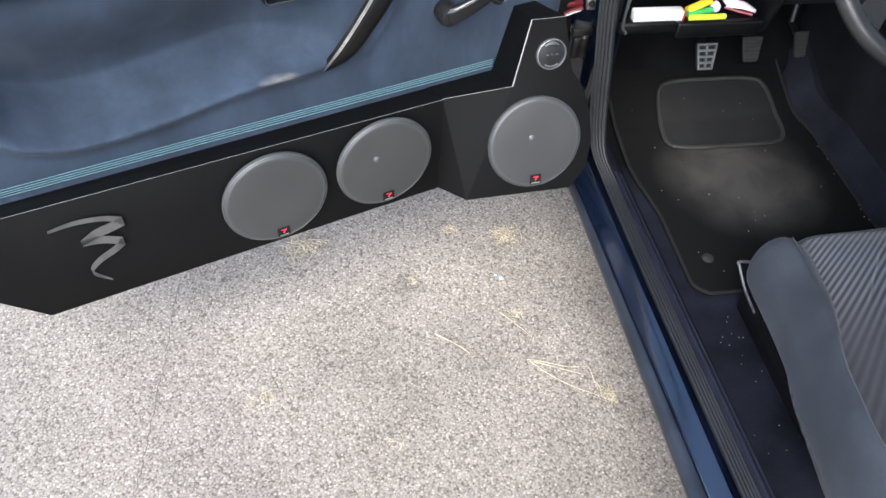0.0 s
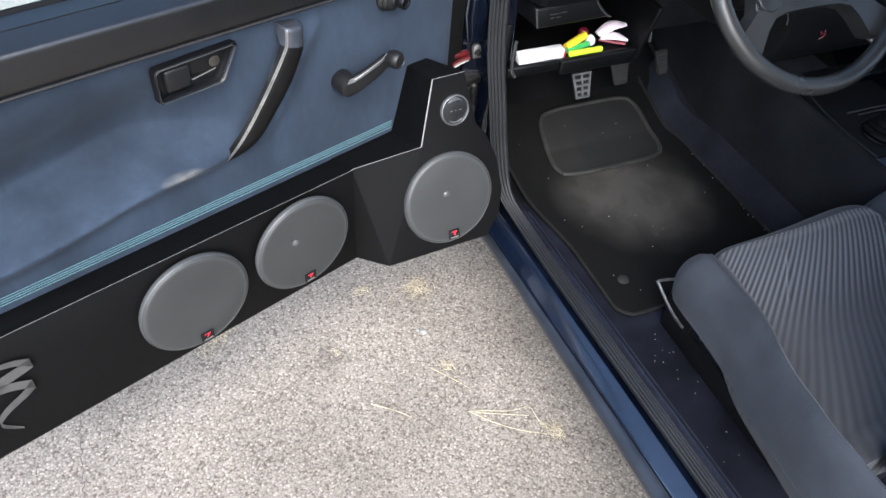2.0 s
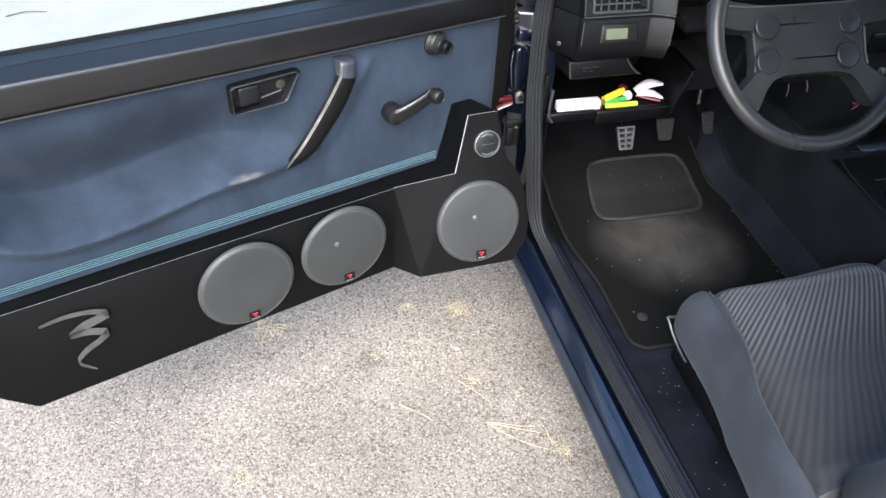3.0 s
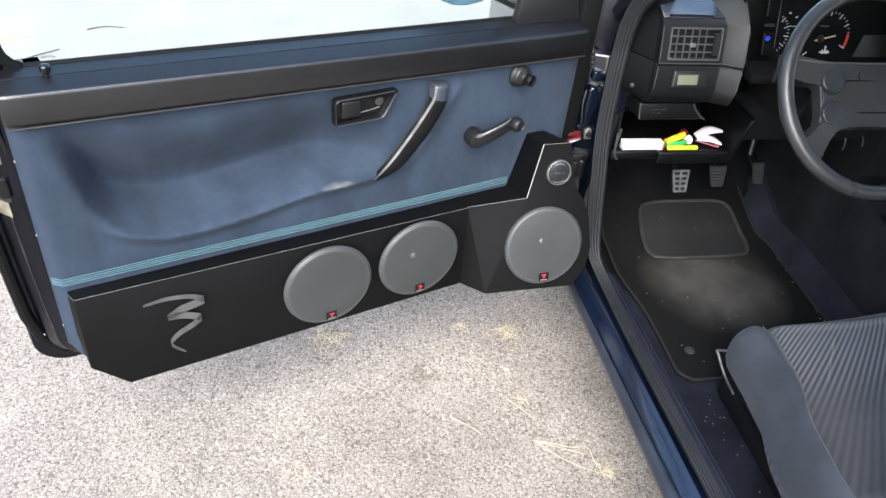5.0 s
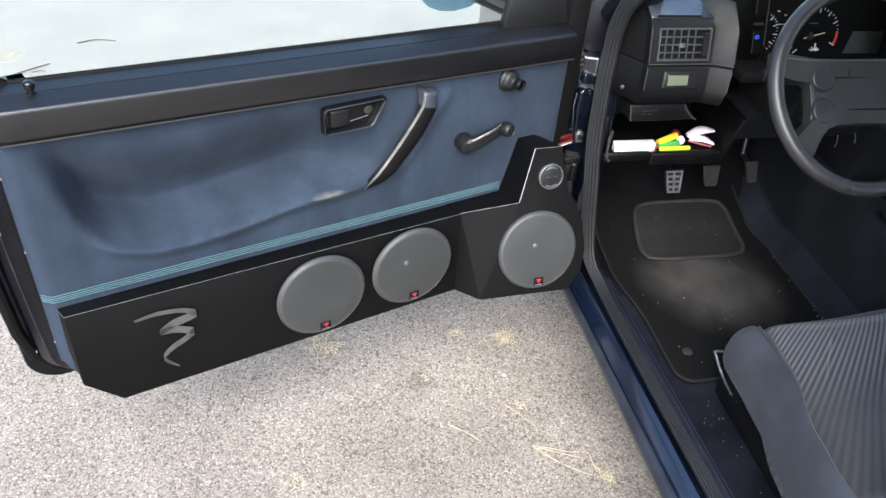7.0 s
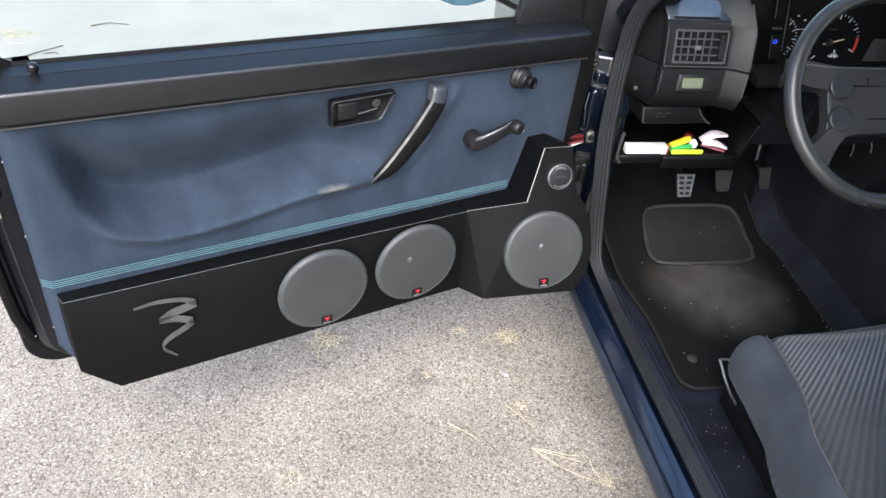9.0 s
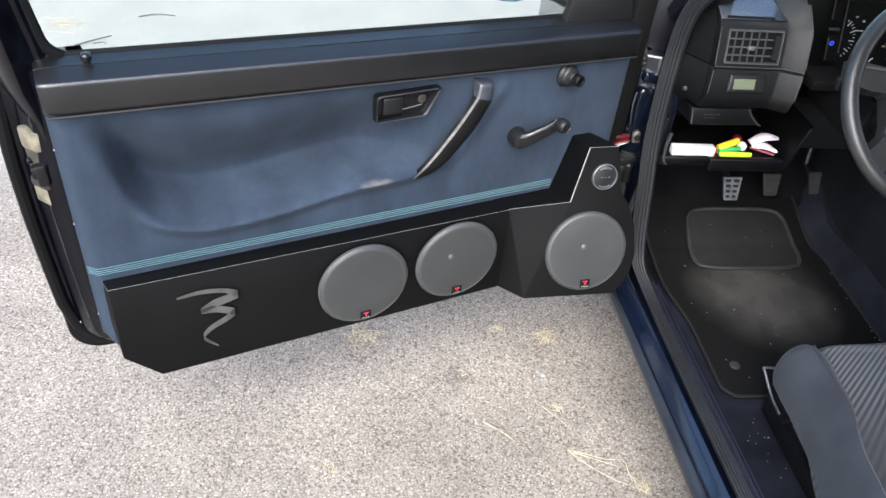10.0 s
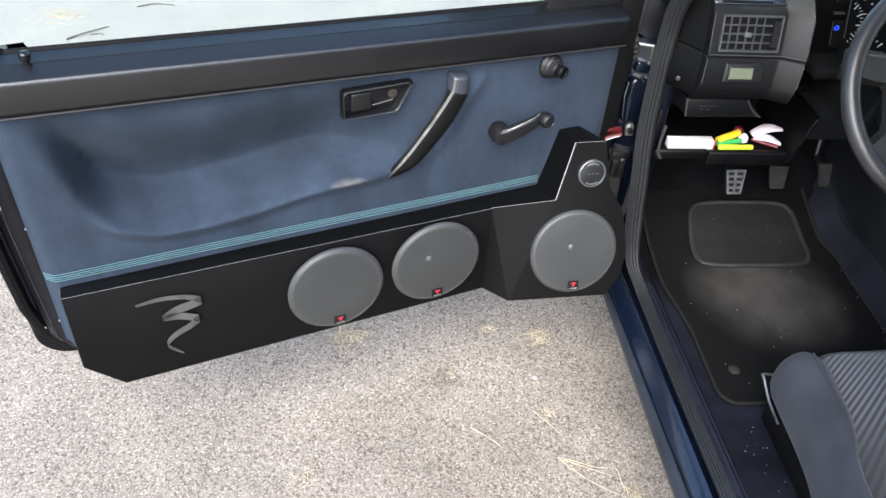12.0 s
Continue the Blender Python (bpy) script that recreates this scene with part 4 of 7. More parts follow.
def build_speaker_box():
    box = thing("speaker_box", DOOR_AT, "black leatherette speaker box built along the lower door", "speaker box", rz=DOOR_TURN)
    FRAME_OF[box.name] = Matrix()

    def fw(z):
        return 0.083 - 0.04 * (z - 0.495)
    front = [(1.217, 0.617), (1.219, 0.442), (1.155, 0.373), (0.371, 0.377), (0.352, 0.585)]
    back = [(1.226, 0.560), (1.228, 0.442), (1.160, 0.373), (0.30, 0.377), (0.30, 0.558)]
    pts = [(u, fw(z), z) for u, z in front] + [(u, -0.021, z) for u, z in back]
    pts[4] = (0.352, 0.052, 0.578)
    main = solid(pts, [(0, 1, 2, 3, 4), (9, 8, 7, 6, 5), (0, 5, 6, 1), (1, 6, 7, 2), (2, 7, 8, 3), (3, 8, 9, 4), (4, 9, 5, 0)], 0.0025)
    part("long_box", main, BOX_VINYL, box, "long black leatherette box", 25)

    def pw(u, z):
        return 0.344 - 0.2314 * u - 0.2921 * z
    # pod beside the hinge
    inn, tl, tr = (0.233, 0.614), (0.191, 0.736), (0.124, 0.736)
    right = [(0.118, 0.684), (0.111, 0.631), (0.090, 0.598), (0.074, 0.548), (0.068, 0.477), (0.081, 0.420), (0.116, 0.378)]
    bl = (0.341, 0.384)
    face = [inn, tl, tr, *right, bl]
    P = [(u, pw(u, z), z) for u, z in face]                       # 0 .. 10
    nb = len(P)
    B = [(0.199, -0.021, 0.558), (0.163, -0.021, 0.701), (0.112, -0.021, 0.700)] + [(u - 0.003, -0.021, z) for u, z in right] + [(0.33, -0.021, 0.384)]
    apex, foot = (0.354, 0.050, 0.579), (0.378, 0.082, 0.378)
    V = P + B + [apex, foot, (0.354, -0.021, 0.559), (0.378, -0.021, 0.378)]
    a, f, ab, fb = 2 * nb, 2 * nb + 1, 2 * nb + 2, 2 * nb + 3
    F = [tuple(range(nb)), (0, nb - 1, a), (a, nb - 1, f), (0, nb, nb + 1, 1), (1, nb + 1, nb + 2, 2)]
    F += [(i, nb + i, nb + i + 1, i + 1) for i in range(2, nb - 1)]
    F += [(nb - 1, 2 * nb - 1, fb, f), (a, ab, nb, 0), (f, fb, ab, a)]
    F += [tuple(range(2 * nb - 1, nb - 1, -1)) + (ab, fb)]
    part("front_pod", solid(V, F, 0.0018), BOX_VINYL, box, "black angled pod beside the hinge", 20)
    # pale lines along the box edges, painted in as highlights
    def worn(name, ends, r=0.0011):
        part(name, tube(ends, r, 6), EDGE_PALE if r > 0.001 else EDGE_DIM, box, "pale line drawn as an edge highlight")
    worn("edge_highlight", [(1.216, fw(0.617) - 0.0005, 0.6165), (0.352, 0.0520, 0.5785)], 0.0005)
    worn("edge_highlight", [P[0], P[1]], 0.0014)
    worn("edge_highlight", [P[1], P[2]], 0.0006)
    worn("edge_highlight", [apex, P[0]], 0.0007)
    worn("edge_highlight", [(1.217, fw(0.617), 0.616), (1.226, -0.01, 0.565)], 0.0006)
    # speakers
    nb_ = Vector((0, 1, 0.04)).normalized()
    speaker(box, (0.721, fw(0.491) + 0.0015, 0.491), nb_, 0.1015, None)
    speaker(box, (0.497, fw(0.496) + 0.0015, 0.496), nb_, 0.1010, (-0.021, 0.022))
    np_ = Vector((0.2314, 1, 0.2921)).normalized()
    speaker(box, Vector((0.193, pw(0.193, 0.494), 0.494)) + np_ * 0.0015, np_, 0.0995, (-0.010, 0.016))
    # tweeter
    at = Vector((0.155, pw(0.155, 0.669), 0.669))
    tw = part("tweeter", lathe([(0.0308, -0.002), (0.0308, 0.004), (0.0300, 0.0058), (0.0287, 0.0062), (0.0278, 0.005), (0.0272, 0.002)], at, np_, 48), TWEETER_RING, box, "small round tweeter with a satin metal ring")
    part("tweeter_face", lathe([(0.0278, -0.001), (0.0278, 0.0030), (0.022, 0.0042), (0.012, 0.0052), (0.001, 0.0056)], at, np_, 40), TWEETER_FACE, tw, "dark glossy grille over the dome")
    side_ = Vector((0, 0, 1)).cross(np_).normalized()
    up_ = np_.cross(side_)
    for a, w_ in ((-0.009, 0.005), (0.0, 0.003), (0.010, 0.006)):
        o = at + np_ * 0.0062 + side_ * a
        part("print_bar", tube([o - side_ * w_ / 2, o + side_ * w_ / 2], 0.0006, 5), EDGE_DIM, tw, "tiny pale print bar")
    # Two pale crescents model the highlights on the tweeter.
    part("tweeter_highlight", tube([at + np_ * 0.0048 + side_ * 0.0225 * math.cos(k) + up_ * 0.0225 * math.sin(k) for k in span(radians(50), radians(130), 10)], 0.0034, 6, np_, [0.25 + 0.75 * math.sin(math.pi * (i + 0.3) / 9.6) for i in range(10)]), TWEETER_RING, tw, "pale crescent drawn as the tweeter's highlight")
    part("tweeter_highlight", tube([at + np_ * 0.0048 + side_ * 0.0235 * math.cos(k) + up_ * 0.0235 * math.sin(k) for k in span(radians(235), radians(305), 10)], 0.0016, 6, np_), TWEETER_RING, tw)
    # silver flourish on the face: a brushed zigzag of three strokes
    stroke = [(1.103, 0.563, 0.003), (1.060, 0.566, 0.005), (1.015, 0.558, 0.006), (0.987, 0.541, 0.010), (1.005, 0.536, 0.010), (1.035, 0.530, 0.010), (1.062, 0.518, 0.007),
              (1.030, 0.514, 0.009), (0.997, 0.497, 0.010), (1.015, 0.484, 0.008), (1.045, 0.470, 0.0075), (1.063, 0.453, 0.007), (1.060, 0.440, 0.006), (1.038, 0.416, 0.0025)]

    def ribbon(pieces):
        bm = bmesh.new()
        for piece in pieces:
            mid = spline([(u, 0, z) for u, z, _ in piece], 6)
            half = spline([(h, 0, 0) for _, _, h in piece], 6)
            last = None
            for q, h in zip(mid, half):
                zz = q.z
                row = [bm.verts.new((q.x, fw(zz + s * h.x) + 0.0012, zz + s * h.x)) for s in (1, -1)]
                if last:
                    bm.faces.new((last[0], row[0], row[1], last[1]))
                last = row
        return bm
    part("silver_flourish", ribbon([stroke[0:4], stroke[3:7], stroke[6:9], stroke[8:14]]), SILVER, box, "silver brushed zigzag mark")
    return box


build_speaker_box()


# ---- the car's body round the doorway ----
def sill_rows(table, ys):
    """A section that changes evenly from the sill's front (y 0.08) to its rear (y -0.45)."""
    rows = []
    for y in ys:
        k = (0.08 - y) / 0.53
        k = max(-0.4, min(1.6, k))
        rows.append([(a[0] + (b[0] - a[0]) * k, y, a[1] + (b[1] - a[1]) * k) for a, b in table])
    return rows


SEAL_PATH = [(0.113, -1.25, 0.340), (0.098, -0.80, 0.340), (0.0865, -0.45, 0.340), (0.078, -0.20, 0.340), (0.072, 0.0, 0.342), (0.066, 0.11, 0.352), (0.056, 0.175, 0.382),
             (0.052, 0.215, 0.45), (0.050, 0.252, 0.565), (0.045, 0.280, 0.682), (0.045, 0.295, 0.80), (0.045, 0.298, 0.912), (0.046, 0.288, 0.984), (0.056, 0.266, 1.043), (0.088, 0.20, 1.14), (0.138, 0.0, 1.32)]


def build_car_body():
    car = thing("car", (0.7, 0.0, 0.0), "dark blue car body with open driver's doorway", "car")
    ys = [-1.3, -1.0, -0.8, -0.45, -0.2, 0.08, 0.25, 0.40]
    outer = [((0.058, 0.17), (0.080, 0.17)), ((0.046, 0.20), (0.054, 0.20)), ((0.016, 0.250), (0.024, 0.250)), ((0.004, 0.276), (0.014, 0.276)), ((0.0125, 0.2975), (0.0345, 0.2975)), ((0.0148, 0.3030), (0.0368, 0.3030)),
             ((0.0170, 0.3052), (0.0390, 0.3048)), ((0.0330, 0.3145), (0.0525, 0.3125)), ((0.0480, 0.3215), (0.0640, 0.3195)), ((0.0520, 0.3220), (0.0675, 0.3205)), ((0.0545, 0.3190), (0.0700, 0.3175)), ((0.100, 0.318), (0.118, 0.316)), ((0.100, 0.17), (0.118, 0.17))]
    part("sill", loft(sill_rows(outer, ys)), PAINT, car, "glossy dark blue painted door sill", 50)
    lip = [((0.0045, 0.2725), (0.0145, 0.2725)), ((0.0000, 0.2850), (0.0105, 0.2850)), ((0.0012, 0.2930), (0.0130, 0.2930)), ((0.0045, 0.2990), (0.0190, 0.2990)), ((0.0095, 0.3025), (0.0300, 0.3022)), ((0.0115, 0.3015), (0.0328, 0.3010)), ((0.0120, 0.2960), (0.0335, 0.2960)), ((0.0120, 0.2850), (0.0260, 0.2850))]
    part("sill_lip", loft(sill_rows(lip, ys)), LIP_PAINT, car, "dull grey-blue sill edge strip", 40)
    inner = [((0.0760, 0.3185), (0.0940, 0.3165)), ((0.0830, 0.3400), (0.1010, 0.3400)), ((0.0920, 0.3450), (0.1100, 0.3450)), ((0.1040, 0.3400), (0.1220, 0.3400)), ((0.1500, 0.2600), (0.1680, 0.2600)), ((0.1900, 0.2065), (0.2050, 0.2065)), ((0.10, 0.19), (0.13, 0.19))]
    part("sill_trim", loft(sill_rows(inner, ys)), SILL_FELT, car, "black felt over the inner sill", 40)
    for k in range(2):
        pth = [(0.0935 + 0.0135 * k + (0.08 - y) * 0.033, y, 0.3462 - 0.0085 * k) for y in span(0.14, -1.2, 20)]
        part("trim_rib", tube(pth, 0.0028, 6), TRIM_VINYL, car, "thin dark vinyl trim rib")
    # ribbed rubber door seal running up the pillar
    path = spline(SEAL_PATH, 10)
    sec = []
    for i in range(5):
        x = -0.020 + 0.010 * i
        sec += [(x - 0.0046, 0.0112 - abs(i - 2) * 0.0018), (x - 0.0032, 0.0132 - abs(i - 2) * 0.0020), (x + 0.0032, 0.0132 - abs(i - 2) * 0.0020), (x + 0.0046, 0.0112 - abs(i - 2) * 0.0018)]
    sec += [(0.026, 0.0), (0.022, -0.012), (-0.022, -0.012), (-0.026, 0.0)]
    rings = []
    for i, q in enumerate(path):
        ahead = (path[min(i + 1, len(path) - 1)] - path[max(i - 1, 0)]).normalized()
        up = Vector((-0.55, -0.5, 0.62)) if i > 60 else Vector((-0.25, 0, 1)).lerp(Vector((-0.55, -0.5, 0.62)), smooth(40, 62, i))
        side = ahead.cross(up).normalized()
        top = side.cross(ahead).normalized()
        rings.append([q + side * a * (0.54 + 0.22 * smooth(52, 72, i)) + top * b * 0.85 for a, b in sec])
    part("door_seal", loft(rings), SEAL_RUBBER, car, "ribbed black rubber door seal", 25)
    # front pillar and its jamb
    pillar = prism([(-0.012, 0.420), (-0.006, 0.372), (0.004, 0.360), (0.044, 0.350), (0.056, 0.318), (0.10, 0.31), (0.13, 0.50), (0.03, 0.56)], "z", 0.18, 0.868, 0.008, 3)
    part("front_pillar", pillar, JAMB_GLOSS, car, "glossy dark blue hinge pillar", 40)
    part("jamb_panel", prism([(0.012, 0.875), (0.016, 0.990), (0.060, 1.050), (0.110, 1.050), (0.110, 0.845), (0.060, 0.850)], "y", 0.385, 0.430, 0.006), WING_PAINT, car, "dusty blue-grey inner wing panel")
    upper = sweep([(0.085, 0.38, 0.96), (0.115, 0.24, 1.13), (0.17, 0.0, 1.35)], ring_section(0.05, 0.035, 12), (0, 1, 0))
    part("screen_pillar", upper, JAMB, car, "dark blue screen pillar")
    part("jamb_step", prism([(0.006, 0.806), (0.010, 0.832), (0.046, 0.822), (0.052, 0.812), (0.050, 0.800)], "y", 0.336, 0.362, 0.005, 3), JAMB_GLOSS, car, "glossy pressed step in the jamb")
    part("jamb_step", prism([(0.006, 0.680), (0.001, 0.740), (0.004, 0.782), (0.012, 0.792), (0.036, 0.784), (0.042, 0.760), (0.053, 0.700), (0.048, 0.684), (0.030, 0.678)], "y", 0.332, 0.362, 0.007, 3), JAMB_GLOSS, car, "glossy raised hinge pressing in the jamb")
    part("striker_plate", prism([(0.021, 0.638), (0.019, 0.664), (0.025, 0.672), (0.034, 0.672), (0.039, 0.665), (0.041, 0.638)], "y", 0.338, 0.350, 0.003), STEEL, car, "bright steel switch plate")
    part("door_switch", lathe([(0.007, 0), (0.007, 0.004), (0.0045, 0.009), (0.001, 0.010)], (0.030, 0.339, 0.655), (0, -1, 0), 14), BLACK_PLASTIC, car)
    part("check_strap", join(block(-0.030, 0.012, 0.336, 0.350, 0.647, 0.660, 0.004), sweep([(-0.028, 0.334, 0.634), (-0.012, 0.332, 0.643), (0.010, 0.334, 0.648)], ring_section(0.006, 0.005, 8))), COPPER, car, "reddish greased check strap")
    part("strap_pin", tube([(-0.026, 0.329, 0.633), (-0.012, 0.327, 0.6405), (0.006, 0.329, 0.645)], 0.0022, 6), STEEL, car, "bright worn strap edge")
    part("hinge_bracket", join(block(0.000, 0.046, 0.335, 0.362, 0.574, 0.594, 0.004), block(0.004, 0.022, 0.330, 0.362, 0.520, 0.574, 0.005), lathe([(0.010, 0.0), (0.010, 0.050), (0.006, 0.054)], (0.030, 0.338, 0.524), n=14)), JAMB_GREASE, car, "greasy dark hinge bracket")
    wires = spline([(0.004, 0.37, 1.03), (-0.012, 0.355, 0.985), (-0.013, 0.352, 0.945), (-0.011, 0.352, 0.905), (0.000, 0.356, 0.866), (0.012, 0.366, 0.83)], 8)
    part("wire_boot", tube(wires, 0.0095, 10, (0, 1, 0), [0.82 + 0.18 * math.cos(i * 1.9) for i in range(len(wires))]), BOOT_RUBBER, car, "dusty ribbed rubber wire boot")
    part("kick_panel", prism([(0.115, 0.36), (0.125, 0.36), (0.135, 0.80), (0.115, 0.80)], "z", 0.20, 0.59, 0.004), FOOTWELL, car, "black kick panel")
    # floor, toe board and tunnel
    prof = [(0.30, 0.205), (0.34, 0.205), (0.45, 0.222), (0.56, 0.262), (0.72, 0.40), (0.80, 0.60), (0.84, 0.60), (0.84, 0.17), (0.30, 0.17)]
    part("toe_board", prism(prof, "x", 0.11, 1.45, 0.0), FOOTWELL, car, "black carpeted toe board", 40)
    part("floor_pan", block(0.11, 1.45, -1.9, 0.30, 0.17, 0.205, 0), SILL_FELT, car, "navy carpeted floor", 40)
    tun = [(0.732, 0.200), (0.744, 0.214), (0.756, 0.240), (0.768, 0.270), (0.784, 0.292), (0.80, 0.285), (0.80, 0.200)]
    foot = [[(x - 0.040 * smooth(0.30, 0.46, y) * (x < 0.79) + 0.030 * smooth(0.30, 0.60, y) * (x > 0.75), y, z + 0.9 * max(0.0, y - 0.45) * 0.4) for x, z in tun] for y in (-1.2, -0.4, 0.0, 0.2, 0.28, 0.34, 0.40, 0.46, 0.54, 0.62)]
    part("tunnel_foot", loft(foot), CARPET, car, "navy carpet strip along the tunnel", 40)
    side = [(0.770, 0.20), (0.783, 0.290), (0.808, 0.45), (0.822, 0.500), (0.84, 0.508), (1.00, 0.508), (1.06, 0.45), (1.09, 0.20)]
    part("tunnel", prism(side, "y", -1.2, 0.70, 0.012, 3), BLACK_CARPET, car, "black carpeted centre tunnel", 40)
    part("bulkhead", block(0.10, 1.46, 0.80, 0.84, 0.17, 0.98, 0.01), FOOTWELL, car, "black bulkhead")
    # closing shell: unseen parts, the roof added to shade the cabin
    part("roof", sheet(lambda u, v: (0.14 + 1.30 * u, -0.08 - 1.85 * v, 1.40 + 0.03 * math.sin(math.pi * u) * math.sin(math.pi * min(1, 0.15 + v * 0.8))), span(0, 1, 12), span(0, 1, 12), (0, 0, -0.03)), PAINT, car, "unseen dark blue roof shading the cabin")
    # Unseen lining, added so that bounced light reaches the seat.
    part("headlining", sheet(lambda u, v: (0.17 + 1.25 * u, -0.10 - 1.78 * v, 1.352 + 0.03 * math.sin(math.pi * u) * math.sin(math.pi * min(1, 0.15 + v * 0.8))), span(0, 1, 12), span(0, 1, 12), (0, 0, 0.008)), HEADLINER, car, "unseen pale grey roof lining added for bounce light")
    part("far_side", prism([(0.85, 0.17), (0.85, 0.95), (0.55, 0.98), (-1.93, 0.95), (-1.93, 0.17)], "x", 1.44, 1.50, 0.02), PAINT, car, "dark blue far side")
    part("far_pillar", prism([(0.55, 0.975), (0.44, 0.972), (-0.14, 1.36), (-1.90, 1.37), (-1.90, 1.41), (-0.08, 1.41)], "x", 1.44, 1.49, 0.008), PAINT, car, "dark blue far screen pillar and roof rail")
    part("far_pillar", prism([(-0.86, 0.94), (-0.96, 0.94), (-1.07, 1.40), (-0.97, 1.40)], "x", 1.44, 1.49, 0.008), PAINT, car, "dark blue far door pillar")
    part("far_pillar", prism([(-1.62, 0.94), (-1.93, 0.94), (-1.93, 1.40), (-1.80, 1.40)], "x", 1.44, 1.49, 0.008), PAINT, car, "dark blue far rear quarter")
    part("rear_wall", block(0.15, 1.44, -1.96, -1.90, 0.17, 0.92, 0.02), PAINT, car, "dark blue rear under the hatch glass")
    bonnet = [[(0.02 + 1.46 * k + (0.02 if k == 0 else -0.02 if k == 1 else 0), y, z) for k, z in ((0, low), (0, h - 0.06), (0.04, h - 0.01), (0.5, h + 0.03), (0.96, h - 0.01), (1, h - 0.06), (1, low))] for y, h, low in ((0.56, 0.94, 0.86), (0.85, 0.925, 0.85), (0.86, 0.924, 0.30), (1.3, 0.88, 0.30), (1.48, 0.84, 0.30), (1.52, 0.70, 0.30))]
    part("bonnet", loft(bonnet), PAINT, car, "dark blue bonnet and wing")
    scr = solid([(0.10, 0.58, 0.975), (1.42, 0.58, 0.975), (1.36, -0.06, 1.395), (0.17, -0.06, 1.395), (0.10, 0.585, 0.98), (1.42, 0.585, 0.98), (1.36, -0.055, 1.40), (0.17, -0.055, 1.40)],
                [(0, 1, 2, 3), (7, 6, 5, 4), (0, 4, 5, 1), (1, 5, 6, 2), (2, 6, 7, 3), (3, 7, 4, 0)], 0)
    g = part("windscreen", scr, GLASS, car, "clear windscreen")
    g.visible_shadow = False
    return car


def build_wheels(car):
    for x, y in ((0.17, 1.02), (1.33, 1.02), (0.17, -1.45), (1.33, -1.45)):
        w = part("wheel", lathe([(0.20, -0.06), (0.19, -0.05), (0.17, 0.0), (0.06, 0.02), (0.03, 0.05), (0.01, 0.05)], (x, y, 0.285), (-1 if x < 0.7 else 1, 0, 0), 32), STEEL, car, "dull steel road wheel")
        part("tyre", lathe([(0.20, -0.08), (0.262, -0.085), (0.282, -0.07), (0.285, 0.0), (0.282, 0.07), (0.262, 0.085), (0.20, 0.075)], (x, y, 0.285), (-1 if x < 0.7 else 1, 0, 0), 40), RUBBER, w, "black tyre")


CAR = build_car_body()
build_door(CAR)
build_wheels(CAR)


